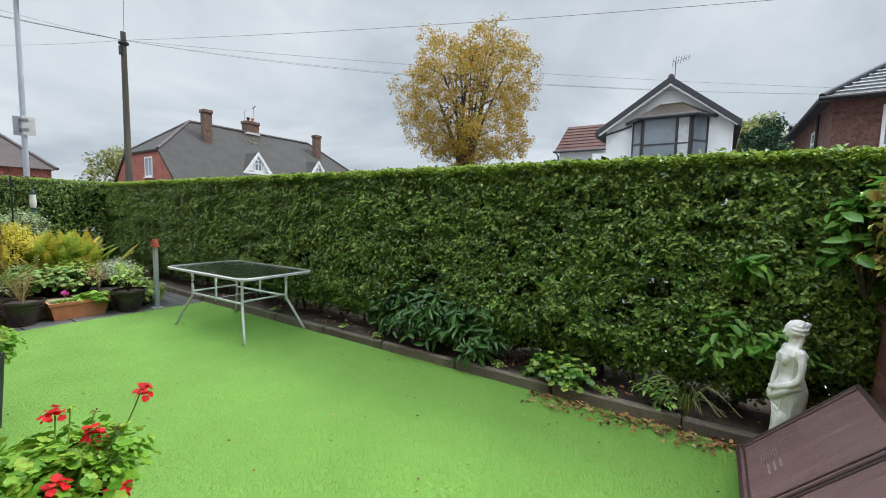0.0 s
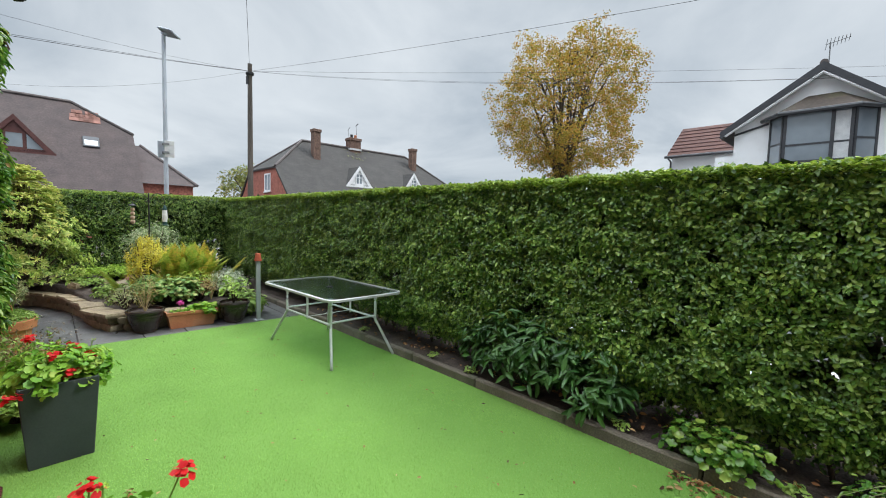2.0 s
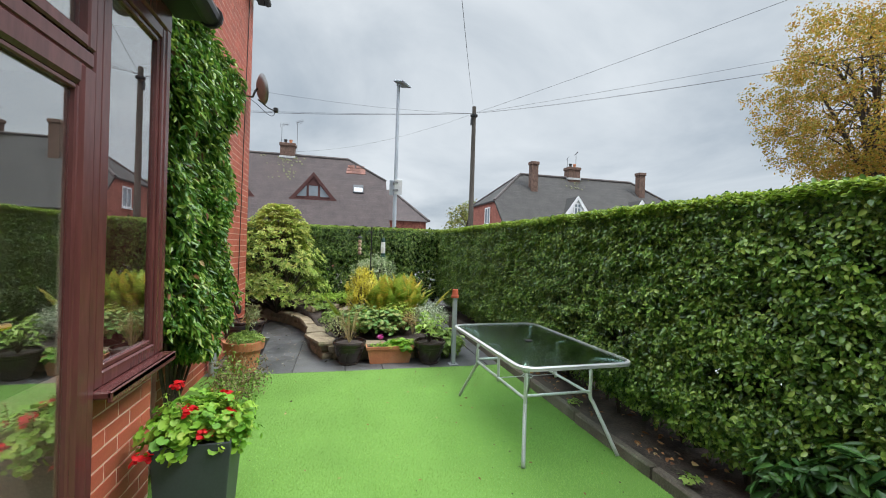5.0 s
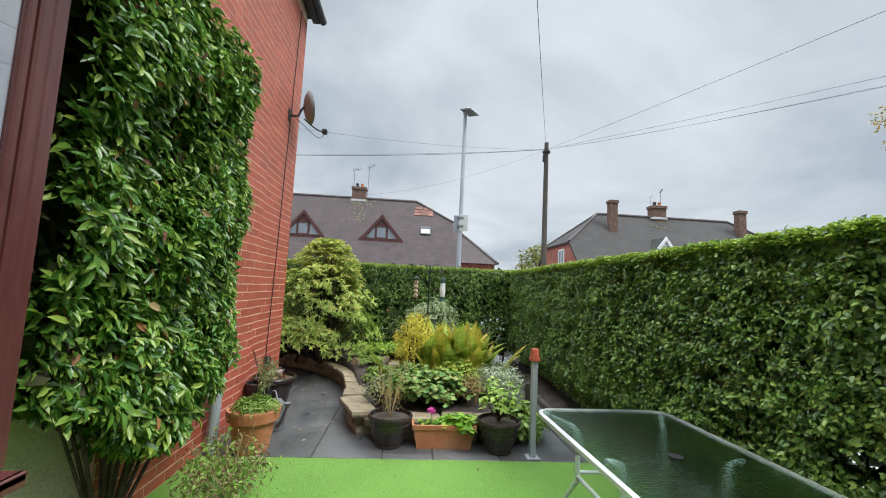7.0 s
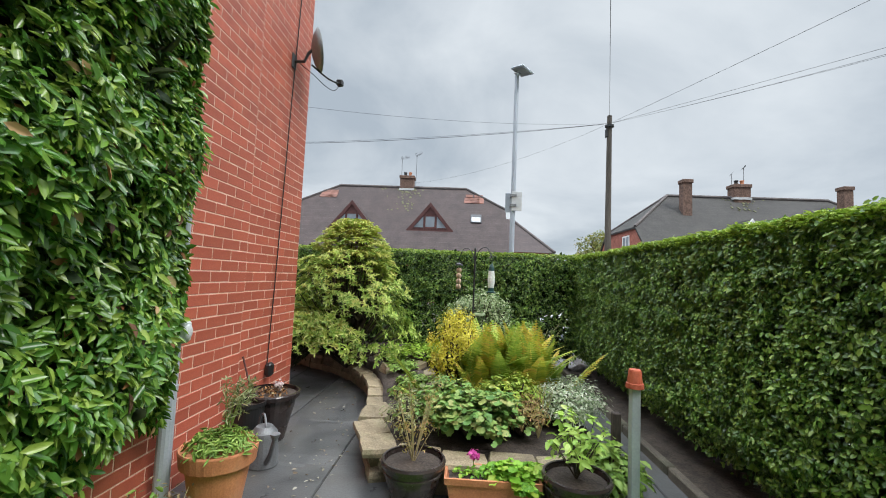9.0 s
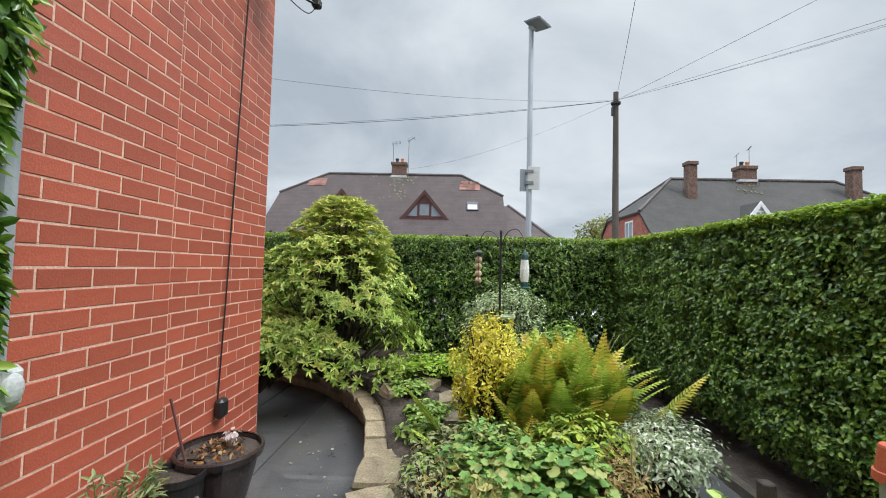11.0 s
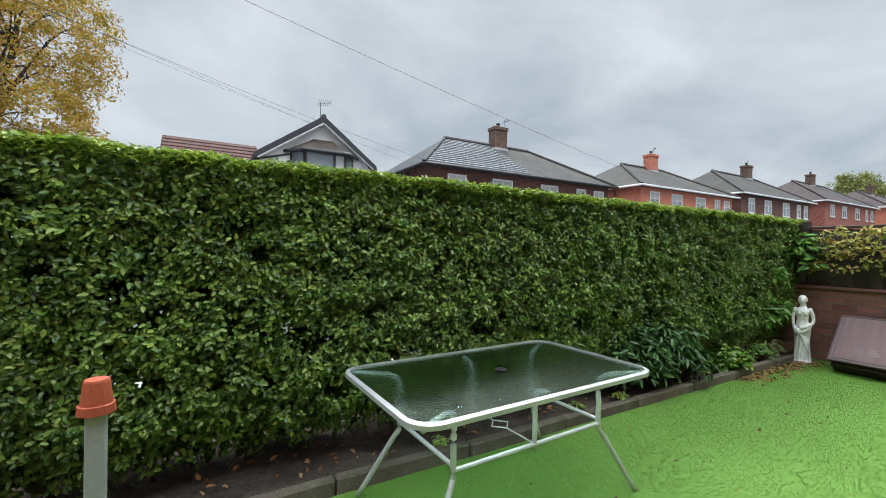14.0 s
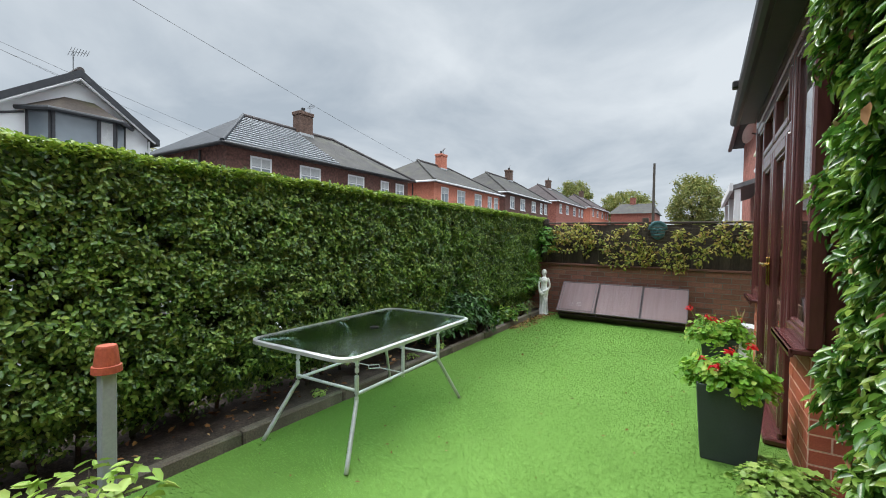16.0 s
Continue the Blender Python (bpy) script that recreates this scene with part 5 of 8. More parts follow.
hp_ = thing("bowl_pot", "black bowl planter with dry heads standing by the wall", "plant pot", (-7.36, 0.20, 0))
part("pot", pot_shape([(0.115, 0.0), (0.125, 0.015), (0.15, 0.12), (0.195, 0.30), (0.205, 0.36), (0.232, 0.372), (0.238, 0.405), (0.232, 0.415)]), M_GLAZE, hp_)
part("compost", soil_disc(0.212, 0.385), M_SOIL, hp_)
pp, dd = clumps([(0.1 * math.cos(i * 2.4) * (i / 8), 0.1 * math.sin(i * 2.4) * (i / 8), 0.41) for i in range(14)], 0.05, 12, 0.25)
foliage("dry_foliage", pp, dd, 0.03, 0.6, M_DEAD, hp_, up=0.5)
pp, dd = clumps([(-0.04, 0.04, 0.46)], 0.045, 60, 0.8)
foliage("flower", pp, dd, 0.025, 0.8, leaf_mat("dried_white_petal", [(0.5, 0.42, 0.38), (0.65, 0.58, 0.54), (0.45, 0.3, 0.3)], rough=0.7), hp_, label="faded white dried flower head")

sp = thing("small_pot", "small black plastic pot of bare soil", "plant pot", (-7.10, 0.13, 0))
part("pot", pot_shape([(0.10, 0.0), (0.105, 0.01), (0.125, 0.36), (0.135, 0.365), (0.136, 0.40)], 0.008), M_BLACK, sp)
part("compost", soil_disc(0.118, 0.36), M_SOIL, sp)


def urn_pot(label, loc, seed):
    p = thing("glazed_pot", label, "plant pot", loc, group="pots before the rockery")
    part("pot", pot_shape([(0.115, 0.0), (0.125, 0.012), (0.122, 0.03), (0.135, 0.05), (0.175, 0.16), (0.19, 0.24), (0.205, 0.25), (0.212, 0.275), (0.205, 0.29)]), M_GLAZE, p)
    part("band", Build().lathe([(0.181, 0.195), (0.190, 0.20), (0.192, 0.215), (0.183, 0.222)], 32), M_GLAZE, p)
    part("compost", soil_disc(0.185, 0.255), M_SOIL, p)
    return p


pa = urn_pot("dark glazed pot with thin straw-coloured stems", (-6.52, 1.55, 0), 1)
tips = [(0.13 * math.sin(i * 1.9), 0.13 * math.cos(i * 2.7), 0.50 + 0.34 * ((i * 37) % 10) / 10) for i in range(22)]
part("branchwork", stems_from((0, 0, 0.25), tips, 0.003, 0.1), M_STRAW, pa, kind="stuff")
pp, dd = clumps([(x, y, z) for x, y, z in tips] + [(x * .6, y * .6, z * .7) for x, y, z in tips], 0.045, 6)
foliage("foliage", pp, dd, 0.028, 0.35, leaf_mat("fading_leaf", [(0.22, 0.22, 0.05), (0.36, 0.28, 0.08), (0.42, 0.25, 0.12)]), pa)
pb = urn_pot("dark glazed pot with a leafy variegated hydrangea", (-6.43, 2.57, 0), 2)
tips = [(0.16 * math.cos(i * 2.4) * (0.4 + 0.6 * (i % 3) / 2), 0.16 * math.sin(i * 2.4) * (0.4 + 0.6 * (i % 3) / 2), 0.42 + 0.20 * ((i * 7) % 10) / 10) for i in range(22)]
part("branchwork", stems_from((0, 0, 0.26), tips, 0.005, 0.1), M_BARK, pb, kind="stuff")
pp, dd = clumps(tips, 0.075, 9, 0.6)
foliage("foliage", pp, unit(dd + np.array([0, 0, 0.6])), 0.056, 0.56, leaf_mat("pale_green_leaf", [(0.20, 0.35, 0.05), (0.31, 0.46, 0.08), (0.42, 0.52, 0.14)]), pb, up=0.8)

tro = thing("trough", "orange terracotta-coloured trough with trailing green leaves", "planter", (-6.53, 2.06, 0), 90)
TL, TW, TH = 0.30, 0.115, 0.22
b = Build()
vs = []
for hx, hy, z in ((TL - 0.05, TW - 0.03, 0), (TL - 0.015, TW - 0.01, TH - 0.045), (TL, TW, TH - 0.04), (TL + 0.004, TW + 0.004, TH), (TL - 0.012, TW - 0.012, TH), (TL - 0.02, TW - 0.02, TH - 0.04)):
    vs += [(-hx, -hy, z), (hx, -hy, z), (hx, hy, z), (-hx, hy, z)]
fs = [(3, 2, 1, 0), (20, 21, 22, 23)]
for o in range(0, 20, 4):
    fs += [(o + i, o + (i + 1) % 4, o + 4 + (i + 1) % 4, o + 4 + i) for i in range(4)]
part("box", b.add(vs, fs), M_TERRA, tro)
part("compost", Build().box(-TL + 0.025, TL - 0.025, -TW + 0.025, TW - 0.025, TH - 0.05, TH - 0.025), M_SOIL, tro)
pp, dd = clumps([(0.02 + 0.06 * i - 0.0, 0.03 * math.sin(i * 2) - 0.02, TH + 0.02 + 0.015 * (i % 3)) for i in range(5)] + [(0.2, -0.12, TH - 0.02)], 0.075, 40, 0.5)
foliage("foliage", pp, unit(dd + np.array([0, 0, 1.0])), 0.06, 0.85, M_GERAN, tro, up=0.9, shape=SCALLOP)
pp, dd = clumps([(-0.22 + 0.05 * i, 0, TH) for i in range(4)], 0.05, 22, 0.5)
foliage("sparse_foliage", pp, unit(dd + np.array([0, 0, 1.0])), 0.035, 0.6, M_GERAN, tro, up=0.9)
pp, dd = clumps([(-0.12, 0.02, TH + 0.10)], 0.035, 40, 0.7)
foliage("flower", pp, dd, 0.025, 0.9, M_PINK, tro, label="pink cyclamen flower", shape=ROUND_SHAPE)
part("flower_stalk", Build().tube([(-0.12, 0.01, TH - 0.03), (-0.12, 0.02, TH + 0.09)], 0.003, 5), M_MID, tro)


# ---- planting ----
def shrub(name, label, loc, radii, tufts, per, tuft_r, size, ratio, material, up=0.5, droop=0.1, spread=0.8, stem=True, shell=0.35, flat=-0.3, squash=0.7, top_mat=None, shape=LEAF_SHAPE, category="shrub", taper=0.0, whorl=False):
    """Tufts of leaves filling a rounded crown on woody stems."""
    s = thing(name, label, category, loc)
    c, d = cloud((0, 0, radii[2] * 0.95), radii, tufts, shell, flat)
    c += RNG.normal(size=c.shape) * 0.06 * np.array(radii)
    c[:, 2] = np.maximum(c[:, 2], 0.04)
    c[:, :2] *= (1 - taper * np.clip(c[:, 2:] / (2 * radii[2]) - 0.25, 0, 1))
    pos, dd = clumps(c, tuft_r, per, squash)
    out = unit(np.repeat(d, per, axis=0) * 0.7 + dd * 0.5 + np.array([0, 0, 0.35]))
    if whorl:
        out = unit(dd * np.array([1, 1, 0.35]) + np.repeat(d, per, axis=0) * 0.25 + np.array([0, 0, 0.25]))
    foliage("foliage", pos, out, size, ratio, material, s, up, droop, spread, shape=shape)
    if top_mat is not None:
        hi = c[c[:, 2] > radii[2] * 1.25]
        if len(hi):
            pos, dd = clumps(hi + np.array([0, 0, tuft_r * 0.6]), tuft_r * 0.9, per, squash)
            foliage("young_foliage", pos, unit(dd + np.array([0, 0, 0.8])), size, ratio, top_mat, s, up, droop, spread, label="pale young tips")
    if stem:
        sel = c[:: max(1, len(c) // 40)]
        part("branchwork", stems_from((0, 0, 0), [tuple(q) for q in sel], 0.012, 0.15), M_BARK, s, kind="stuff")
    return s


def whorled_shrub(label, loc, half, height, n_lobe, seed):
    """Boughs in tiers, each a flat dome of leaf rosettes, narrowing to a ragged point."""
    s = thing("shrub", label, "shrub", loc)
    rg = np.random.default_rng(seed)
    cs, tips, ends = [], [], []
    for i in range(n_lobe):
        h = ((i + 0.5) / n_lobe) ** 0.85
        reach = half * (1 - 0.86 * h ** 2.0) * (0.58 + 0.48 * rg.random() ** 0.6)
        a = 2.4 * i + 0.4 * rg.normal()
        c = np.array([reach * math.cos(a), reach * math.sin(a), 0.24 + (height - 0.28) * h])
        lobe = 0.17 + 0.10 * rg.random() - 0.05 * h
        ends.append(tuple(c))
        for j in range(24):
            d = unit(rg.normal(size=(1, 3)))[0]
            d[2] = abs(d[2]) - 0.15
            cs.append(c + d * lobe * np.array([1.15, 1.15, 0.62]))
            tips.append(h)
    cs, tips = np.array(cs), np.array(tips)
    axis = unit(cs - np.array([0, 0, height * 0.35]) + np.array([0, 0, 0.5]))
    k = 10
    c, ax = np.repeat(cs, k, axis=0), np.repeat(axis, k, axis=0)
    side = unit(np.cross(ax, rg.normal(size=ax.shape)))
    lift = (0.15 + 0.75 * rg.random(len(c)) ** 1.5)[:, None]
    tip = unit(side + ax * lift - np.array([0, 0, 0.22]))
    face = unit(ax - tip * np.sum(ax * tip, axis=1, keepdims=True) + 0.12 * rg.normal(size=ax.shape))
    L = 0.060 * (0.65 + 0.6 * rg.random(len(c)))
    young = np.repeat(tips + 0.25 * rg.normal(size=len(tips)) > 0.68, k)
    for name, sel, m, lb in (("foliage", ~young, M_PIERIS, ""), ("young_foliage", young, M_PIERISTOP, "pale young tips")):
        part(name, leaves(name, c[sel], face[sel], tip[sel], L[sel], L[sel] * 0.32), m, s, lb)
    # shade in the heart of the crown, put in as dark-coloured leaves
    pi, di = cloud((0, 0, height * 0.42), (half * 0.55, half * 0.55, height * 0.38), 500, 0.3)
    foliage("inner_foliage", pi, di, 0.09, 0.4, M_INNERSHADE, s)
    part("branchwork", stems_from((0, 0, -0.02), ends, 0.013, 0.1), M_BARK, s, kind="stuff")
    return s


whorled_shrub("large tiered shrub with whorls of yellow-green leaves", (-9.40, 0.28, 0.20), 0.80, 1.98, 120, 21)
whorled_shrub("lower spreading green side of the big shrub", (-9.05, -0.38, 0.22), 0.52, 0.78, 36, 22)
shrub("shrub", "bright lime-green low bushy plant in the rockery", (-9.25, 1.45, 0.32), (0.42, 0.50, 0.13), 90, 26, 0.09, 0.05, 0.45, M_LIME)
shrub("shrub", "cream variegated shrub below the bird feeders", (-9.32, 2.05, 0.30), (0.42, 0.44, 0.53), 190, 26, 0.09, 0.036, 0.5, leaf_mat("cream_edged_leaf", [(0.10, 0.18, 0.06), (0.20, 0.29, 0.11), (0.34, 0.40, 0.20), (0.50, 0.53, 0.34)], rough=0.45, through_light=0.2), up=0.4)
shrub("shrub", "glossy green plant beside the variegated shrub", (-9.05, 2.58, 0.28), (0.26, 0.26, 0.34), 60, 26, 0.09, 0.06, 0.5, M_MID)
shrub("shrub", "golden-yellow leaved privet bush in the rockery", (-7.92, 1.78, 0.20), (0.22, 0.28, 0.48), 190, 26, 0.038, 0.026, 0.5, M_GOLD, up=0.2, droop=-0.8, squash=2.6, shell=0.5)
shrub("shrub", "silvery white variegated euonymus spilling over the bed", (-7.60, 2.78, 0.14), (0.36, 0.34, 0.23), 150, 26, 0.08, 0.03, 0.5, M_VARI, up=0.4, squash=0.9)
shrub("ground_plant", "soft green scalloped ladys mantle leaves", (-7.12, 1.92, 0.20), (0.32, 0.42, 0.19), 130, 13, 0.10, 0.05, 1.0, M_MANTLE, up=1.0, spread=1.1, shape=SCALLOP, category="plant")
shrub("ground_plant", "green leafy clump at the corner of the rockery", (-6.75, 2.85, 0.0), (0.22, 0.22, 0.17), 60, 16, 0.09, 0.07, 0.6, M_MID, up=0.9, category="plant")
shrub("ground_plant", "straggly grey-green plants with fading stems", (-7.15, 1.42, 0.2), (0.26, 0.22, 0.14), 26, 14, 0.08, 0.035, 0.4, M_GREYG, up=0.4, category="plant")
shrub("ground_plant", "rusty brown fading foliage clump", (-7.25, 2.35, 0.2), (0.25, 0.22, 0.16), 50, 20, 0.08, 0.035, 0.35, leaf_mat("rusty_leaf", [(0.22, 0.17, 0.05), (0.36, 0.20, 0.08), (0.28, 0.28, 0.08)]), up=0.4, category="plant")
shrub("ground_plant", "bronze leaved heuchera clump", (-8.85, 1.75, 0.30), (0.16, 0.16, 0.09), 26, 14, 0.06, 0.06, 0.9, M_BRONZE, up=1.0, shape=ROUND_SHAPE, category="plant")
for gx2, gy2, r in ((-8.3, 1.35, 0.2), (-8.75, 1.15, 0.2), (-9.3, 0.95, 0.22), (-8.0, 1.3, 0.15), (-8.5, 1.75, 0.18), (-7.6, 1.45, 0.18)):
    shrub("ground_plant", "small green rockery plants among the stones", (gx2, gy2, bed_z(gx2, gy2)), (r, r, 0.06), 26, 16, 0.06, 0.045, 0.6, M_MID, up=1.0, category="plant")
for i, (gx2, gy2, s) in enumerate(((-8.55, 1.50, 1.0), (-8.95, 1.30, 0.8), (-8.25, 1.58, 0.9), (-8.75, 0.98, 0.7), (-9.5, 0.75, 1.1), (-8.0, 1.45, 0.6))):
    st = part("rock", rough_stone("rock", 0.26 * s, 0.20 * s, 0.13 * s, i + 40, 0.3), M_STONE)
    st.matrix_world = pose(gx2, gy2, bed_z(gx2, gy2) + 0.03, 8, 5, i * 47)
    tagged(st, "rough brown sandstone rock half sunk in the bed", "rock", group="rockery rocks")


def fern(label, loc, n_fronds, length, seed, mats, lean=0.0):
    f = thing("fern", label, "fern", loc)
    rg = np.random.default_rng(seed)
    kinds = []
    for v in range(4):
        bend = 0.25 + 0.22 * v
        P_, F_, T_, L_ = [], [], [], []
        for i in range(26):
            s = 0.12 + 0.88 * i / 25
            ax = np.array([math.sin(bend * s) / bend * length * 1.0, 0, 0])
            x, z = length * (1 - math.cos(bend * s)) / bend, length * math.sin(bend * s) / bend
            fall = np.array([math.sin(bend * s), 0, math.cos(bend * s)])
            w = 0.165 * length * math.sin(math.pi * (0.12 + 0.86 * s) ** 0.8) + 0.012
            for side in (-1, 1):
                P_.append((x, 0, z)); L_.append(w)
                T_.append(np.array([0, side, 0]) + fall * 0.55 + np.array([0, 0, -0.1]))
                F_.append((-fall[2], 0, fall[0]))
        P_, F_, T_, L_ = np.array(P_), -np.array(F_), np.array(T_), np.array(L_)
        F_ = F_ * np.sign(F_[:, 2:3] + 1e-6)
        kinds.append((leaves("frond", P_, unit(F_), T_, L_, L_ * 0 + 0.018 * length / 0.6, BLADE_SHAPE), bend))
    copies = {}
    for i in range(n_fronds):
        k2 = int(rg.integers(4))
        mt = mats[int(rg.integers(len(mats)))]
        if (k2, mt.name) not in copies:
            me = kinds[k2][0].copy()
            me.materials.append(mt)
            copies[k2, mt.name] = me
        ob = part("frond", copies[k2, mt.name], mt, f)
        sc = 0.55 + 0.5 * rg.random()
        ob.matrix_local = pose(0.16 * rg.normal(), 0.20 * rg.normal(), 0, 0, 1 + 24 * rg.random() ** 1.2, rg.random() * 360) @ Matrix.Diagonal((sc, sc, sc, 1))
    return f


shrub("ground_plant", "light green bushy perennial filling the front of the rockery", (-7.38, 1.76, 0.18), (0.26, 0.24, 0.22), 64, 13, 0.08, 0.042, 0.5, M_MANTLE, up=0.7, category="plant")
shrub("ground_plant", "yellow-green leafy perennial below the ferns", (-7.42, 2.28, 0.18), (0.26, 0.26, 0.24), 90, 16, 0.08, 0.042, 0.5, M_FERNG, up=0.7, category="plant")
shrub("ground_plant", "mixed green foliage round the stones", (-7.7, 1.5, 0.2), (0.22, 0.22, 0.12), 24, 14, 0.06, 0.035, 0.6, M_GREYG, up=0.8, category="plant")
fern("large fern clump of yellowing and green fronds", (-7.98, 2.28, 0.26), 230, 0.80, 1, [M_FERN, M_FERNG])
fern("dense inner tuft of upright yellow fronds", (-7.95, 2.2, 0.24), 90, 0.66, 7, [M_FERN, M_FERN, M_FERNG])
fern("lower fern with fresh green fronds", (-7.55, 1.98, 0.18), 30, 0.50, 2, [M_FERNG, M_FERNG, M_FERN])
fern("yellow-green fern beside the golden bush", (-8.05, 1.95, 0.2), 34, 0.62, 3, [M_FERN, M_FERNG])
gr = thing("ornamental_grass", "tuft of long pale arching grass blades", "grass", (-8.25, 2.62, 0.15))
bl2 = Build()
for i in range(34):
    a, h = i * 2.4, 0.55 + 0.35 * ((i * 17) % 10) / 10
    r = 0.10 + 0.22 * ((i * 7) % 10) / 10
    bl2.tube(arc([(0.03 * math.cos(a), 0.03 * math.sin(a), 0), (r * 0.4 * math.cos(a), r * 0.4 * math.sin(a), h * 0.7), (r * math.cos(a), r * math.sin(a), h)], 4), 0.005, 4, 0.001)
part("blades", bl2, mat("pale_grass_blade", (0.20, 0.26, 0.07), (0.42, 0.40, 0.17), scale=4, rough=0.6), gr, kind="stuff")
ds = thing("dry_stems", "bundle of thin straw-coloured stems in the rockery", "plant", (-7.22, 2.48, 0.19))
part("branchwork", stems_from((0, 0, 0), [(0.14 * math.sin(i * 1.7), 0.10 * math.cos(i * 2.3), 0.34 + 0.14 * ((i * 3) % 5) / 5) for i in range(16)], 0.003, 0.05), M_STRAW, ds, kind="stuff")
wp = thing("stake", "dark square timber stake by the hedge path", "stake", (-7.02, 3.02, 0))
part("shaft", Build().box(-0.03, 0.03, -0.03, 0.03, -0.01, 0.50, 0.006), M_FENCE, wp)

# bird feeding station
fp = thing("bird_feeder_pole", "black iron bird feeding pole with two curved hooks", "bird feeder", (-8.98, 1.965, 0.25))
part("pole", Build().tube([(0, 0, 0), (0, 0, 1.56)], 0.011, 8), M_IRON, fp)
part("finial", Build().ball((0, 0, 1.58), 0.014, 0.014, 0.03), M_IRON, fp)
for s, name in ((-1, "hook"), (1, "hook")):
    hx, hy = (-0.26, -0.20) if s < 0 else (0.19, 0.20)
    part(name, Build().tube(arc([(0, 0, 1.42), (hx * 0.25, hy * 0.25, 1.57), (hx * 0.7, hy * 0.7, 1.60), (hx, hy, 1.48), (hx, hy, 1.42)]), 0.005, 6), M_IRON, fp, smooth=True)
part("tray", Build().lathe([(0.001, 0.76), (0.085, 0.76), (0.092, 0.765), (0.092, 0.785), (0.086, 0.785), (0.083, 0.77), (0.001, 0.77)], 20, (0.06, 0.05, 0)), mat("pale_green_plastic", (0.35, 0.42, 0.25), (0.42, 0.50, 0.32), rough=0.5), fp, "pale green tray")
sf = thing("seed_feeder", "pale seed feeder with dark green cap and base", "bird feeder", (-8.79, 2.165, 1.30))
part("seed_tube", Build().lathe([(0.034, 0.06), (0.042, 0.12), (0.042, 0.18), (0.034, 0.27)], 16), mat("seed_filled_plastic", (0.60, 0.62, 0.58), (0.74, 0.75, 0.72), scale=30, rough=0.4), sf)
M_DKGREEN = mat("dark_green_plastic", (0.012, 0.05, 0.045), (0.02, 0.07, 0.06), rough=0.45)
part("cap", Build().lathe([(0.036, 0.265), (0.030, 0.31), (0.012, 0.35), (0.004, 0.355)], 16), M_DKGREEN, sf)
part("base", Build().lathe([(0.052, 0.0), (0.052, 0.012), (0.036, 0.018), (0.034, 0.065)], 16), M_DKGREEN, sf)
part("wire", Build().tube([(0, 0, 0.35), (0, 0, 0.40)], 0.003, 5), M_IRON, sf)
bf = thing("fat_ball_feeder", "small feeder holding a column of pale fat balls", "bird feeder", (-9.24, 1.765, 1.30))
part("roof", Build().lathe([(0.055, 0.33), (0.05, 0.345), (0.012, 0.365), (0.006, 0.38)], 16), M_IRON, bf)
M_FAT = mat("fat_ball", (0.36, 0.24, 0.15), (0.55, 0.42, 0.30), scale=40, rough=0.85, bump=0.5)
for i in range(4):
    part("fat_ball", Build().ball((0, 0, 0.05 + i * 0.072), 0.036, 0.036, 0.037, 12, 8), M_FAT, bf, smooth=True)
part("cage", Build().tube([(0.038, 0, 0.0), (0.038, 0, 0.34)], 0.002, 4).tube([(-0.038, 0, 0.0), (-0.038, 0, 0.34)], 0.002, 4).tube([(0, 0.038, 0.0), (0, 0.038, 0.34)], 0.002, 4).lathe([(0.04, 0.0), (0.04, 0.008)], 12), M_IRON, bf)
part("wire", Build().tube([(0, 0, 0.375), (0, 0, 0.41)], 0.003, 5), M_IRON, bf)

# climber on the house wall
cl = thing("climbing_shrub", "dense glossy green climber covering the house wall", "climbing plant", (-4.95, 0.2, 0))
n = 36000
u = RNG.random(n)
x = -6.18 + 1.96 * u
zt = 3.18 - 0.25 * np.clip((-5.8 - x) / 0.55, 0, 1) ** 2
z = 0.42 + 0.1 * np.sin(x * 9) + (zt - 0.42) * RNG.random(n)
bulge = 0.06 * np.sin(x * 7 + z * 3) + 0.06 * np.sin(z * 6.5 + x * 2) + 0.05 * np.sin(x * 19 + 2 * np.sin(z * 5)) * np.sin(z * 15 + x * 4)
z = np.maximum(z, 0.50 + 0.14 * np.clip((-5.4 - x) / 0.6, 0, 1) + 0.1 * RNG.random(n))
y = 0.35 - 0.20 * np.clip((-5.4 - x) / 0.75, 0, 1) + bulge * np.clip(1.0 + (x + 5.6) * 0.9, 0.4, 1) - 0.16 * RNG.random(n) ** 1.4 - 0.10 * np.clip((0.9 - z) / 0.5, 0, 1)
x = np.where((z < 0.85) & (x > -4.55), x - 0.6, x)
edge_w = RNG.random(n) < 0.13
x = np.where(edge_w, -6.16 - 0.03 * RNG.random(n) + 0.03 * np.sin(z * 8), x)
z = np.maximum(z, 0.54 + 0.65 * np.clip(x + 4.85, 0, 0.7) + 0.08 * RNG.random(n))
x = np.maximum(x, -6.05 - 0.13 * np.clip((z - 0.55) / 0.35, 0, 1) - 0.02 * RNG.random(n))
y = np.where(edge_w, 0.0 + 0.12 * RNG.random(n), y)
top_w = RNG.random(n) < 0.07
y = np.where(top_w, y * RNG.random(n), y)
z = np.where(top_w, zt + 0.03 * RNG.random(n), z)
pos = np.stack([x + 4.95, y - 0.2, z], 1)
out = np.stack([np.where(edge_w, -1.0, 0.0), np.where(edge_w, 0.2, 1.0), np.where(top_w, 1.0, 0.0)], 1)
foliage("foliage", pos, unit(out), 0.068, 0.42, M_CLIMB, cl, up=0.6, droop=0.35, spread=1.0)
sel = RNG.random(n) < 0.012
foliage("dead_foliage", pos[sel] + np.array([0, 0.02, 0]), unit(out)[sel], 0.07, 0.5, M_DEAD, cl, up=0.2, droop=0.8, label="a few brown withered leaves")
# dark-coloured leaves give the shade behind the climber's outer layer
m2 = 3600
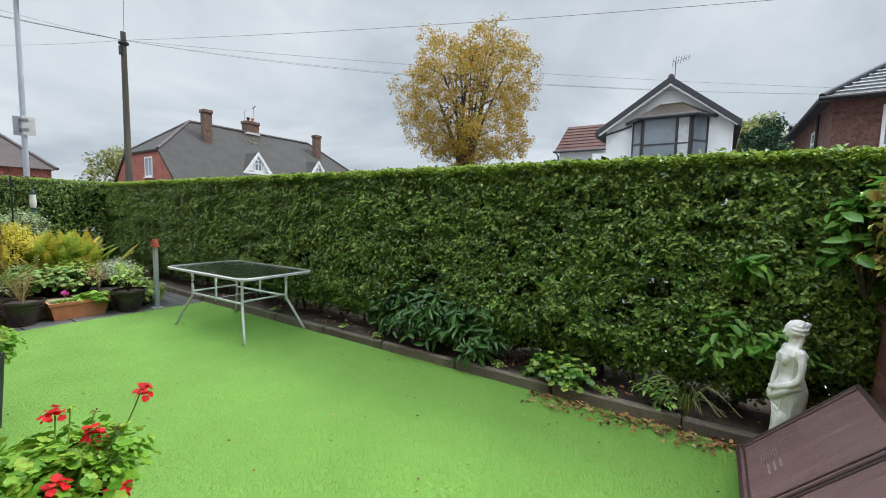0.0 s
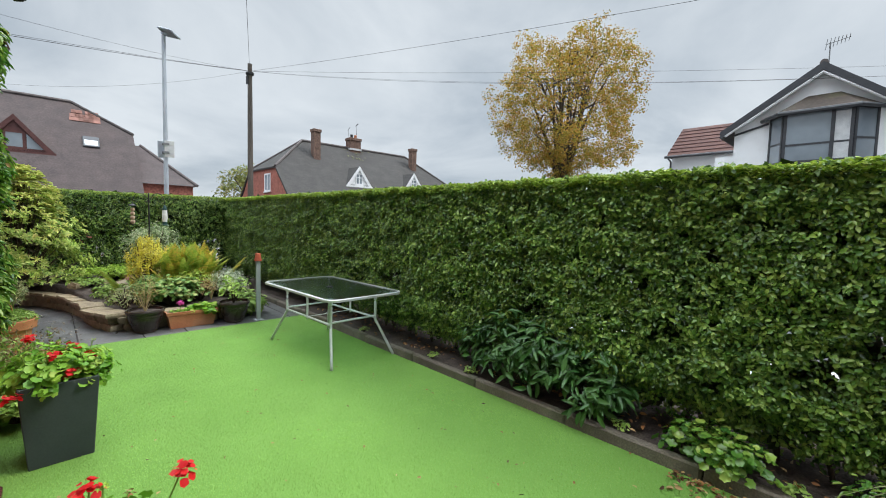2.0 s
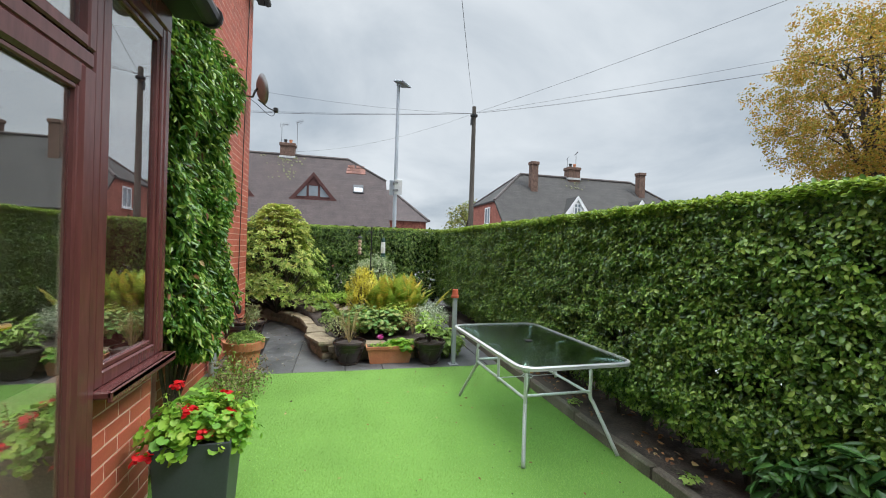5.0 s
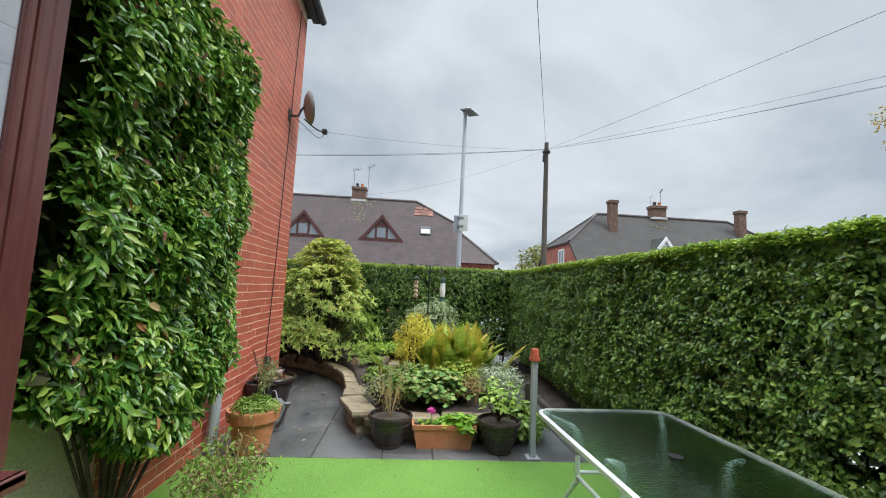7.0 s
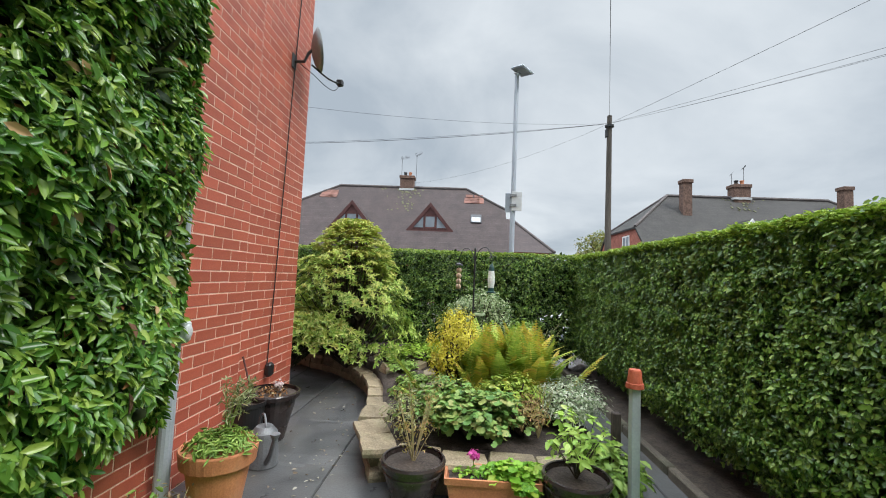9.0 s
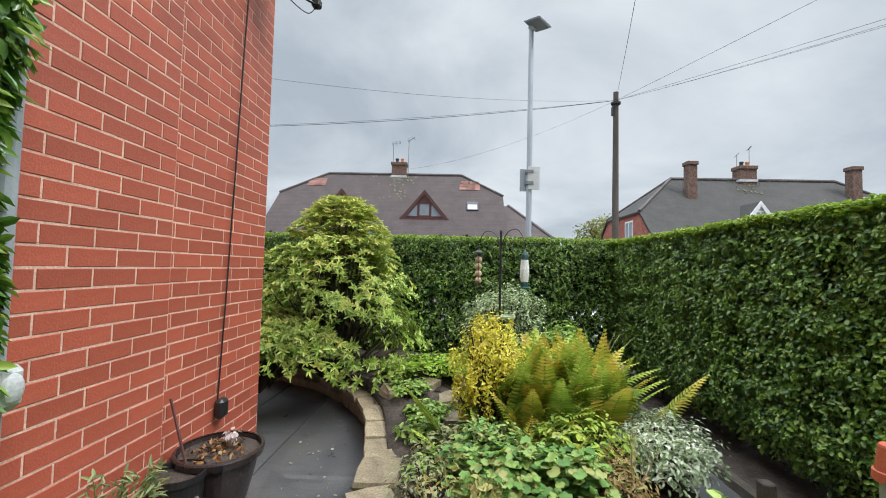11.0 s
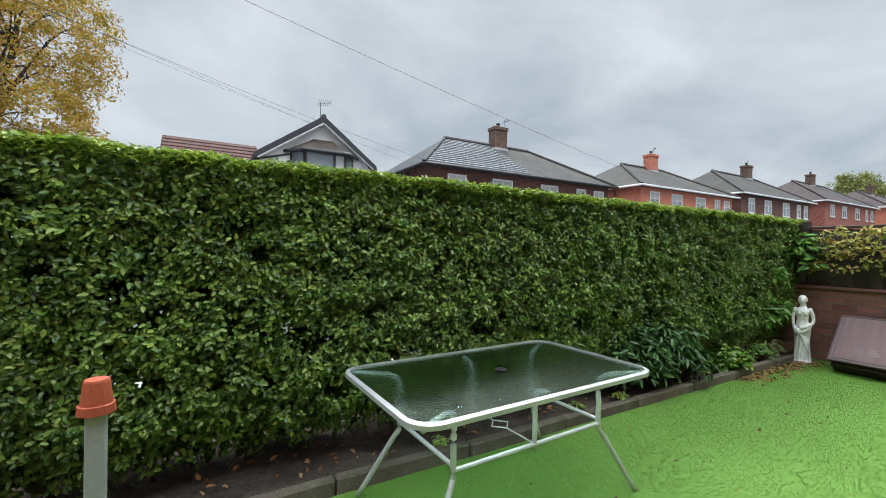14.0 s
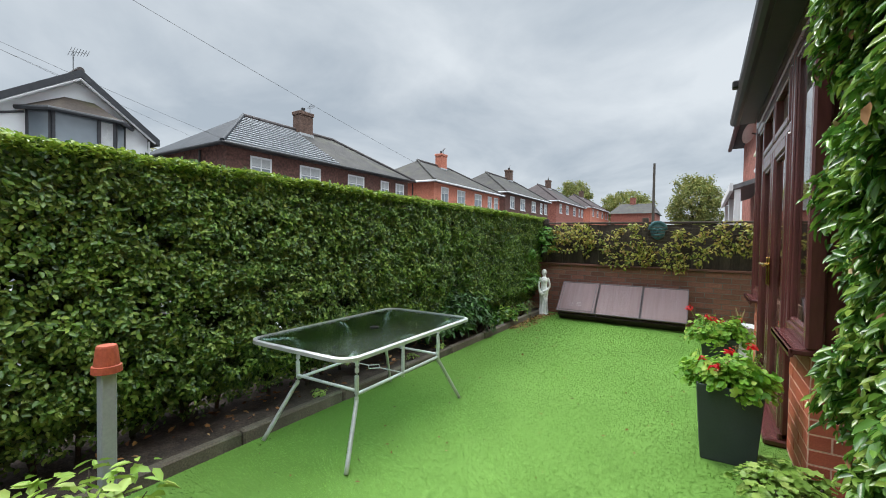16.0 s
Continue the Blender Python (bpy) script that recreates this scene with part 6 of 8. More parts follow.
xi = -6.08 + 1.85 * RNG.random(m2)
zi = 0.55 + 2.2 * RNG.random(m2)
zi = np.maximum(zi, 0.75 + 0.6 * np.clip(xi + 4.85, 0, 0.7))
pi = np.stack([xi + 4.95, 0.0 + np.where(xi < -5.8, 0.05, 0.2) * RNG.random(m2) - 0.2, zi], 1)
foliage("inner_foliage", pi, rand_dirs(m2), 0.13, 0.7, M_INNERSHADE, cl)
part("branchwork", stems_from((0, -0.1, 0), [(-0.7 + 0.1 * i, 0.05 * math.sin(i * 3), 0.9 + 0.3 * (i % 4)) for i in range(15)], 0.014, 0.0), M_BARK, cl, kind="stuff")
wd = thing("ground_plant", "straggly weeds and dry stems at the foot of the climber", "plant", (-5.55, 0.50, 0))
cs = [(-0.40 + 0.95 * random.random(), -0.22 + 0.42 * random.random(), 0.08 + 0.30 * random.random() ** 1.3) for i in range(80)]
pp, dd = clumps(cs[40:], 0.08, 13, 0.8)
foliage("foliage", pp, dd, 0.036, 0.6, M_MID, wd)
pp, dd = clumps(cs[:58], 0.10, 16, 0.8)
foliage("dry_foliage", pp, dd, 0.032, 0.4, leaf_mat("withered_leaf", [(0.13, 0.09, 0.045), (0.24, 0.16, 0.09), (0.28, 0.22, 0.10)]), wd)
part("branchwork", stems_from((0, 0, 0), [(x * 1.05, y, z + 0.1) for x, y, z in cs[:26]], 0.003, 0.0), M_STRAW, wd, kind="stuff")

shrub("ground_plant", "pale green round-leaved plant sprawling at the foot of the brick pier", (-4.30, 0.50, 0.0), (0.30, 0.20, 0.13), 60, 10, 0.08, 0.05, 1.0, M_MID, up=1.0, spread=1.0, shape=SCALLOP, category="plant")

# plants in the bed under the hedge
shrub("laurel", "low dark glossy laurel bush in the hedge bed", (-2.15, 3.74, 0.02), (0.85, 0.26, 0.35), 190, 14, 0.12, 0.10, 0.38, M_LAUREL, up=0.5, droop=0.25, shell=0.5)
shrub("laurel", "low dark glossy laurel sprig", (-1.65, 3.66, 0.02), (0.30, 0.2, 0.22), 60, 12, 0.12, 0.095, 0.38, M_LAUREL, up=0.5, droop=0.25, shell=0.5)
shrub("laurel", "bright green laurel shoots behind the statue", (0.45, 3.68, 0.32), (0.36, 0.13, 0.27), 52, 8, 0.13, 0.10, 0.42, M_BRIGHT, up=0.8, droop=0.05, stem=False)
shrub("laurel", "single bright laurel rosette poking from the hedge", (0.43, 3.60, 1.08), (0.07, 0.05, 0.06), 4, 7, 0.06, 0.12, 0.40, M_BRIGHT, up=0.5, droop=0.1, stem=False)
shrub("laurel", "bright green laurel shoots over the fence corner", (0.92, 3.50, 1.02), (0.15, 0.16, 0.32), 30, 8, 0.11, 0.10, 0.5, M_BRIGHT, up=0.6, droop=0.2)
shrub("ground_plant", "pale green ivy clump trailing on the kerb", (-0.78, 3.60, 0.05), (0.28, 0.17, 0.12), 60, 11, 0.08, 0.055, 0.8, M_CLIMB, up=0.8, shape=SCALLOP, category="plant")
shrub("ground_plant", "small weeds growing in the soil bed", (-0.05, 3.58, 0.05), (0.16, 0.12, 0.12), 26, 9, 0.07, 0.045, 0.5, M_CLIMB, up=0.8, category="plant")
for wx in (-3.3, -2.75, -1.35, -0.4, -4.6):
    shrub("ground_plant", "tiny weed tuft beside the kerb", (wx, 3.56, 0.07), (0.06, 0.05, 0.03), 8, 8, 0.03, 0.03, 0.7, M_MID, up=1.0, category="plant")
st = thing("ornamental_grass", "strappy arching iris blades in the hedge bed", "plant", (0.12, 3.60, 0.04))
sb = Build()
for i in range(26):
    a = -2.7 + 2.2 * ((i * 7) % 26) / 26
    l = 0.25 + 0.25 * ((i * 11) % 10) / 10
    sb.tube(arc([(0, 0, 0), (0.35 * l * math.cos(a), 0.35 * l * math.sin(a) * 0.5, l * 0.6), (l * math.cos(a), l * math.sin(a) * 0.5, l * 0.35)], 5), 0.006, 4, 0.001)
part("blades", sb, mat("iris_blade", (0.07, 0.14, 0.03), (0.26, 0.24, 0.09), scale=5, rough=0.5), st, kind="stuff")

# climber along the fence
fc = thing("fence_climber", "yellowing climber hanging along the dark fence", "climbing plant", (EX, 1.4, 1.3))
cs = []
for i in range(250):
    y = -1.3 + 3.3 * random.random()
    z = 0.36 + 0.07 * math.sin(y * 5) - (0.62 + 0.12 * math.sin(y * 2.3 + 1)) * random.random() ** 1.25
    if abs(y - 0.15) < 0.16 and z > 0.08:
        continue
    cs.append((-0.02 - 0.10 * random.random(), y, z))
pp, dd = clumps(cs, 0.07, 11, 0.9)
foliage("foliage", pp, unit(dd + np.array([-0.9, 0, 0.2])), 0.055, 0.6, M_YELIVY, fc, droop=0.3)
vines = Build()
for i in range(9):
    z0 = -0.1 + 0.05 * i
    vines.tube(arc([(-0.03, 2.05, -0.3 + 0.03 * i), (-0.06, 1.4 - 0.1 * i, z0 + 0.05), (-0.05, 0.4 - 0.2 * i, z0), (-0.04, -1.2, z0 + 0.1 * math.sin(i))], 6), 0.007, 5, 0.003)
part("vine_growth", vines, M_BARK, fc, "bare twisting brown vines", kind="stuff")

# fallen leaves
def litter(name, label, pts, size, material):
    n = len(pts)
    f = unit(np.tile([0, 0, 1.0], (n, 1)) + 0.5 * RNG.normal(size=(n, 3)))
    t = rand_dirs(n) * np.array([1, 1, 0.1])
    L = size * (0.6 + 0.8 * RNG.random(n))
    ob = part(name, leaves(name, pts, f, t, L, L * 0.55), material)
    return tagged(ob, label, "leaf litter", kind="stuff")


n = 640
lx = 0.75 - 1.7 * RNG.random(n) ** 1.6
litter("fallen_leaves", "brown and orange fallen leaves gathered along the kerb", np.stack([lx, KERB_Y - 0.07 + 0.022 * RNG.normal(size=n) - 0.20 * RNG.random(n) ** 3.5, 0.014 + 0.02 * RNG.random(n)], 1), 0.036, M_DEAD)
n = 170
litter("turf_crumbs", "tiny dark crumbs and leaf scraps on the turf", np.stack([LAWN_X + 7.2 * RNG.random(n), 0.6 + 2.8 * RNG.random(n) ** 0.7, np.full(n, 0.013)], 1), 0.012, leaf_mat("dark_crumb", [(0.02, 0.015, 0.01), (0.06, 0.04, 0.02), (0.05, 0.07, 0.02)], rough=0.8))
n = 150
litter("scattered_leaves", "a few small leaves scattered on the turf", np.stack([LAWN_X + 7.2 * RNG.random(n), 0.6 + 2.8 * RNG.random(n), np.full(n, 0.024)], 1), 0.024, M_DEAD)
n = 160
litter("path_litter", "pale leaf scraps on the dark paving", np.stack([-9.6 + 3.2 * RNG.random(n), 0.25 + 0.75 * RNG.random(n) ** 0.7, np.full(n, 0.008)], 1), 0.028, leaf_mat("pale_scrap", [(0.25, 0.22, 0.16), (0.45, 0.42, 0.34), (0.2, 0.12, 0.06)], rough=0.7))
n = 300
litter("bed_litter", "dead leaves lying on the soil under the hedge", np.stack([-6 + 7 * RNG.random(n), 3.55 + 0.4 * RNG.random(n), np.full(n, 0.105)], 1), 0.045, M_DEAD)

# wall fittings
dp = thing("downpipe", "grey plastic downpipe at the edge of the climber", "downpipe", (-6.245, 0.065, 0))
part("pipe", Build().tube([(0, 0, 0.0), (0, 0, 2.2)], 0.044, 14), M_PIPE, dp)
part("clip", Build().lathe([(0.045, 0.7), (0.048, 0.705), (0.048, 0.735), (0.045, 0.74)], 14), M_PIPE, dp)
mb = thing("outdoor_light", "grey and clear bulkhead lamp fixed to the wall", "wall lamp", (-6.25, 0.10, 1.06))
part("housing", Build().box(-0.05, 0.05, -0.06, 0.05, -0.07, 0.07, 0.02), mat("pale_grey_plastic", (0.42, 0.45, 0.43), (0.5, 0.52, 0.5), rough=0.5), mb)
part("lens", Build().ball((0, 0.05, 0), 0.035, 0.02, 0.05), M_BLIND, mb)
cb = thing("wall_cable", "thin dark cable running down the brick wall to a box", "cable", (-7.72, -0.03, 0))
part("wire", Build().tube([(-0.24, 0, 5.2), (-0.175, 0, 4.0), (-0.115, 0, 3.0), (-0.07, 0, 2.0), (-0.03, 0, 1.2), (0.01, 0, 0.56)], 0.006, 6), M_CABLE, cb)
part("junction_box", Build().box(-0.045, 0.045, -0.01, 0.055, 0.44, 0.57, 0.02), M_BLACK, cb)
ck = thing("leaning_cane", "thin rusty cane leaning on the wall", "cane", (-7.22, 0.14, 0))
part("rod", Build().tube([(0.12, 0.16, 0.0), (0.0, -0.15, 0.72)], 0.008, 6), M_MAROON, ck)
dish = thing("satellite_dish", "dark grey satellite dish on a wall bracket", "satellite dish", (-7.86, -0.03, 3.64))
m = pose(-0.03, 0.17, 0.16, 0, 78, 118)
bowl = Build().lathe([(0.001, 0.0), (0.08, 0.006), (0.16, 0.03), (0.22, 0.062), (0.225, 0.064), (0.16, 0.024), (0.08, -0.002), (0.001, -0.008)], 28)
bowl.v = [tuple(m @ Vector(p)) for p in bowl.v]
part("reflector", bowl, M_DISH, dish, smooth=True)
part("bracket", Build().tube([(0, 0, 0.02), (0, 0.10, 0.02), (-0.02, 0.13, 0.12), (-0.03, 0.16, 0.16)], 0.016, 8).box(-0.05, 0.05, -0.02, 0.0, -0.06, 0.10, 0.01), M_IRON, dish)
part("feed_arm", Build().tube(arc([(-0.03, 0.17, 0.0), (-0.20, 0.29, -0.06), (-0.34, 0.37, -0.05)]), 0.010, 6).box(-0.39, -0.32, 0.34, 0.41, -0.07, 0.0, 0.012), M_IRON, dish)
part("loose_wire", Build().tube(arc([(-0.35, 0.37, -0.07), (-0.30, 0.33, -0.15), (-0.2, 0.26, -0.14), (-0.08, 0.15, -0.06), (0, 0.05, 0.0)]), 0.004, 5), M_CABLE, dish)


# ---- the street and the houses round about ----
def window_at(parent, m, w, h, frame_mat, bars=((0.5, None),), depth=0.10, pane_mat=None, blind=0.0):
    """A window in a wall: the wall's face is the plane y = 0 of m, outside towards -y."""
    f = 0.085
    ring2 = [(-w / 2, 0), (w / 2, 0), (w / 2, h), (-w / 2, h)]
    ring3 = [(-w / 2 + f, f), (w / 2 - f, f), (w / 2 - f, h - f), (-w / 2 + f, h - f)]
    vs = [tuple(m @ Vector((x, y, z))) for r, y in ((ring2, depth * 0.4), (ring2, -0.03), (ring3, -0.03), (ring3, depth * 0.4)) for x, z in r]
    wd2 = part("window", Build().add(vs, [(a * 4 + i, a * 4 + (i + 1) % 4, ((a + 1) % 4) * 4 + (i + 1) % 4, ((a + 1) % 4) * 4 + i) for a in range(4) for i in range(4)]), frame_mat, parent)
    for fx, fz in bars:
        if fx is not None:
            part("glazing_bar", Build().box(-w / 2 + w * fx - 0.03, -w / 2 + w * fx + 0.03, -0.025, 0.03, f, h - f, 0, m), frame_mat, wd2)
        if fz is not None:
            part("glazing_bar", Build().box(-w / 2 + f, w / 2 - f, -0.022, 0.03, h * fz - 0.03, h * fz + 0.03, 0, m), frame_mat, wd2)
    part("pane", Build().box(-w / 2 + f, w / 2 - f, -0.008, 0.01, f, h - f, 0, m), pane_mat or M_PANE, wd2)
    part("sill", Build().box(-w / 2 - 0.06, w / 2 + 0.06, -0.10, 0.0, -0.07, 0.0, 0, m), frame_mat, wd2)
    if blind:
        part("blind", Build().box(-w / 2 + f, w / 2 - f, -0.016, -0.009, h * (1 - blind), h - f, 0, m), M_BLIND, wd2)
    return wd2


def chimney(parent, x, y, z0, z1, w=0.75, d=0.6, pots=2, material=None):
    mt = material or M_CHIM
    ch = part("chimney", Build().box(x - w / 2, x + w / 2, y - d / 2, y + d / 2, z0, z1 - 0.22).box(x - w / 2 - 0.06, x + w / 2 + 0.06, y - d / 2 - 0.06, y + d / 2 + 0.06, z1 - 0.22, z1, 0.02), mt, parent)
    for i in range(pots):
        o = (i - (pots - 1) / 2) * 0.36
        px, py = (x + o, y) if w >= d else (x, y + o)
        part("chimney_pot", Build().lathe([(0.11, 0.0), (0.10, 0.22), (0.13, 0.24), (0.12, 0.30)], 12, (px, py, z1)), M_TERRA if i % 2 else M_IRON, ch)
    part("flashing", Build().box(x - w / 2 - 0.05, x + w / 2 + 0.05, y - d / 2 - 0.05, y + d / 2 + 0.05, z0 + 0.35, z0 + 0.50), M_BLIND, ch)
    return ch


def aerial(parent, x, y, z, h, heading=0.0):
    a = math.radians(heading)
    c, s = math.cos(a), math.sin(a)
    b = Build().tube([(x, y, z), (x, y, z + h)], 0.018, 5).tube([(x - 0.12 * c, y - 0.12 * s, z + h - 0.05), (x + 0.5 * c, y + 0.5 * s, z + h + 0.10)], 0.013, 5)
    for i in range(7):
        t = -0.1 + 0.095 * i
        k = 0.20 - 0.012 * i
        zt = z + h - 0.05 + 0.24 * (t + 0.12)
        b.tube([(x + t * c - k * s * 0.6, y + t * s + k * c * 0.6, zt - k * 0.7), (x + t * c + k * s * 0.6, y + t * s - k * c * 0.6, zt + k * 0.7)], 0.008, 4)
    return part("aerial", b, M_GALV, parent)


def ridge_line(parent, pts, material=M_RIDGE, r=0.11):
    return part("ridge_tiles", Build().tube(pts, r, 8), material, parent)


def half_hip_house(name, label, x_front, x_back, y0, y1, he, hh, hr, inset, brick, roof_mat):
    """A house with its ridge along y, seen from the east: half-hipped ends, roof coming down to low eaves."""
    h = thing(name, label, "house", ((x_front + x_back) / 2, (y0 + y1) / 2, 0))
    ox, oy = (x_front + x_back) / 2, (y0 + y1) / 2
    hw = (x_front - x_back) / 2
    wl = hw * (hr - hh) / (hr - he)
    a, b = y0 - oy, y1 - oy
    wall = Build().box(-hw + 0.35, hw - 0.35, a + 0.1, b - 0.1, -0.06, he + 0.15)
    for y_a, y_b in ((a + 0.08, a + 0.4), (b - 0.4, b - 0.08)):
        wall.prism([(-hw + 0.3, he), (hw - 0.3, he), (wl, hh - 0.08), (-wl, hh - 0.08)], "y", y_a, y_b)
    part("wall", wall, brick, h)
    t = 0.12
    vs = [(hw, a, he), (hw, b, he), (wl, b, hh), (0, b - inset, hr), (0, a + inset, hr), (wl, a, hh),
          (-hw, a, he), (-hw, b, he), (-wl, b, hh), (-wl, a, hh)]
    vs += [(x * 0.985, y, z - t) for x, y, z in vs]
    fs = [(0, 1, 2, 3, 4, 5), (6, 9, 4, 3, 8, 7), (5, 4, 9), (2, 8, 3)]
    fs += [tuple(i + 10 for i in reversed(q)) for q in fs]
    for loop in ((0, 1, 2, 8, 7, 6, 9, 5),):
        k = len(loop)
        fs += [(loop[i], loop[(i + 1) % k], loop[(i + 1) % k] + 10, loop[i] + 10) for i in range(k)]
    part("roof", Build().add(vs, fs), roof_mat, h)
    ridge_line(h, [(0, a + inset, hr + 0.02), (0, b - inset, hr + 0.02)])
    for y_e, y_i in ((a, a + inset), (b, b - inset)):
        for s in (-1, 1):
            ridge_line(h, [(s * wl, y_e, hh + 0.02), (0, y_i, hr + 0.02)], r=0.09)
    part("fascia", Build().tube([(hw + 0.05, a, he - 0.02), (hw + 0.05, b, he - 0.02)], 0.06, 8), M_BLACK, h)
    slope = (hr - he) / hw
    return h, ox, oy, hw, slope


def dormer(parent, yc, zb, width, height, hw, hr, slope, board, face, glazing, frame_mat):
    """A triangular dormer standing out of the east slope."""
    xf = (hr - zb) / slope + 0.05
    xr = (hr - zb - height) / slope
    w = width / 2
    d = part("dormer", Build().prism([(yc - w * 0.82, zb + 0.05), (yc + w * 0.82, zb + 0.05), (yc, zb + height * 0.86)], "x", xf - 0.25, xf - 0.06), face, parent)
    rf = Build()
    for s in (-1, 1):
        rf.add([(xf, yc + s * w, zb - 0.04), (xf, yc, zb + height), (xr - 0.1, yc, zb + height), (xf - 0.45, yc + s * w, zb - 0.04),
                (xf, yc + s * (w - 0.14), zb - 0.08), (xf, yc, zb + height - 0.16), (xr - 0.1, yc, zb + height - 0.16), (xf - 0.45, yc + s * (w - 0.14), zb - 0.08)],
               [(0, 1, 2, 3), (7, 6, 5, 4), (0, 4, 5, 1), (1, 5, 6, 2), (3, 2, 6, 7), (0, 3, 7, 4)])
    part("dormer_roof", rf, glazing["roof"], d)
    bd = Build()
    for s in (-1, 1):
        bd.add([(xf + 0.03, yc + s * w, zb - 0.06), (xf + 0.03, yc, zb + height + 0.02), (xf + 0.03, yc, zb + height - 0.26), (xf + 0.03, yc + s * (w - 0.30), zb - 0.06),
                (xf - 0.03, yc + s * w, zb - 0.06), (xf - 0.03, yc, zb + height + 0.02), (xf - 0.03, yc, zb + height - 0.26), (xf - 0.03, yc + s * (w - 0.30), zb - 0.06)],
               [(0, 1, 2, 3), (7, 6, 5, 4), (0, 4, 5, 1), (1, 5, 6, 2), (2, 6, 7, 3), (3, 7, 4, 0)])
    bd.box(xf - 0.02, xf + 0.05, yc - w, yc + w, zb - 0.12, zb + 0.02)
    part("bargeboard", bd, board, d)
    m = pose(xf - 0.06, yc, zb + 0.1, 0, 0, 90)
    window_at(parent, m, glazing["w"], glazing["h"], frame_mat, glazing["bars"])
    for s in (-1, 1):
        o = glazing["w"] / 2
        part("side_pane", Build().prism([(yc + s * (o + 0.06), zb + 0.14), (yc + s * (o + 0.06 + glazing["side"]), zb + 0.14), (yc + s * (o + 0.06), zb + 0.14 + glazing["side"] * height / w)], "x", xf - 0.058, xf - 0.05), glazing["side_mat"], d)
    return d


hA, ox, oy, hw, sl = half_hip_house("house", "semi-detached house under a long brown tiled half-hipped roof", -27.75, -38.85, -10.2, 4.5, 2.45, 6.2, 7.9, 2.7, M_FAR_RED, M_ROOF_A)
chimney(hA, -0.1, -2.55 - oy, 7.3, 8.75, 0.7, 1.0, 2)
aerial(hA, 0, -3.0 - oy, 8.6, 1.5, 100)
aerial(hA, 0.2, -1.9 - oy, 8.0, 2.3, 60)
GA = dict(roof=M_ROOF_A, w=0.75, h=0.85, bars=((None, None),), side=0.62, side_mat=M_PANE)
for yc in (-0.45, -5.55):
    dormer(hA, yc - oy, 4.45, 3.0, 1.75, hw, 7.9, sl, M_MAROON, M_MAROON, GA, M_MAROON)
xs = (7.9 - 5.35) / sl
m = pose(xs, 2.5 - oy, 5.35, 0, math.degrees(math.atan(sl)), 0)
part("skylight", Build().box(-0.45, 0.45, -0.36, 0.36, 0.0, 0.10, 0.02, m), M_FRAMEDK, hA)
part("skylight_glass", Build().box(-0.10, 0.36, -0.29, 0.29, 0.095, 0.11, 0, m), M_BLIND, hA)
for yc, zc, s in ((2.35, 7.0, 0.6), (-8.0, 7.1, 0.5)):
    xs = (7.9 - zc) / sl
    for i in range(13):
        m = pose(xs + 0.5 * math.sin(i * 2.1) * s, yc - oy + 0.75 * math.sin(i * 3.7 + 1) * s, zc - 0.5 * math.sin(i * 2.1) * s * sl + 0.02, 0, math.degrees(math.atan(sl)), 0)
        part("replaced_tile", Build().box(-0.16, 0.16, -0.24, 0.24, 0.0, 0.03, 0, m), M_PATCH, hA)
mg = random.Random(17)
for i in range(60):
    yc, dz = -2.5 + mg.gauss(0, 0.55), 0.15 + 2.0 * mg.random() ** 1.6
    w = 0.03 + 0.07 * mg.random()
    m = pose(dz / sl, yc - oy, 7.9 - dz + 0.015, 0, math.degrees(math.atan(sl)), 40 * mg.random())
    part("moss_patch", Build().box(-w, w, -w * 0.8, w * 0.8, 0, 0.025, 0.012, m), M_MOSS, hA)
part("side_roof", Build().add([(4.4, 4.4 - oy, 3.2), (4.4, 7.3 - oy, 3.2), (0.6, 4.4 - oy, 5.75), (0.6, 5.0 - oy, 5.75), (-3.4, 7.3 - oy, 3.2), (-3.4, 4.4 - oy, 3.2)], [(0, 1, 3, 2), (1, 4, 3), (4, 5, 2, 3), (0, 2, 5)]), M_ROOF_A, hA)
part("side_wall", Build().box(-3.2, 4.2, 4.4 - oy, 7.1 - oy, -0.06, 3.2), M_FAR_RED, hA)
ridge_line(hA, [(0.6, 5.0 - oy, 5.78), (4.4, 7.3 - oy, 3.25)], r=0.09)

hB, ox, oy, hw, sl = half_hip_house("house", "brick house with dark grey half-hipped roof and tall chimneys", -26.0, -35.2, 11.7, 27.6, 2.9, 4.9, 7.3, 3.0, M_FAR_RED, M_ROOF_B)
chimney(hB, 1.3, 15.2 - oy, 5.0, 8.05, 0.5, 0.52, 0, M_CHIM)
chimney(hB, 0.0, 19.2 - oy, 6.8, 8.15, 0.7, 1.0, 2, M_CHIM)
chimney(hB, 1.2, 24.6 - oy, 5.0, 7.92, 0.5, 0.52, 0, M_CHIM)
aerial(hB, 0, 18.75 - oy, 7.8, 1.1, 150)
aerial(hB, 0, 19.5 - oy, 8.0, 1.35, 140)
GB = dict(roof=M_ROOF_B, w=0.62, h=0.85, bars=((0.5, 0.62),), side=0.5, side_mat=M_FRAME)
for yc in (17.6, 22.9):
    dormer(hB, yc - oy, 3.95, 2.3, 1.45, hw, 7.3, sl, M_FRAME, M_BLIND, GB, M_FRAME)
window_at(hB, pose(1.0, 11.78 - oy, 3.25, 0, 0, 0), 1.1, 1.25, M_FRAME, ((0.5, None),))
for i in range(40):
    dz = 0.1 + 1.0 * mg.random() ** 1.5
    w = 0.03 + 0.07 * mg.random()
    m = pose(dz / sl, 19.1 - oy + mg.gauss(0, 0.45), 7.3 - dz + 0.015, 0, math.degrees(math.atan(sl)), 40 * mg.random())
    part("moss_patch", Build().box(-w, w, -w * 0.8, w * 0.8, 0, 0.025, 0.012, m), M_MOSS, hB)

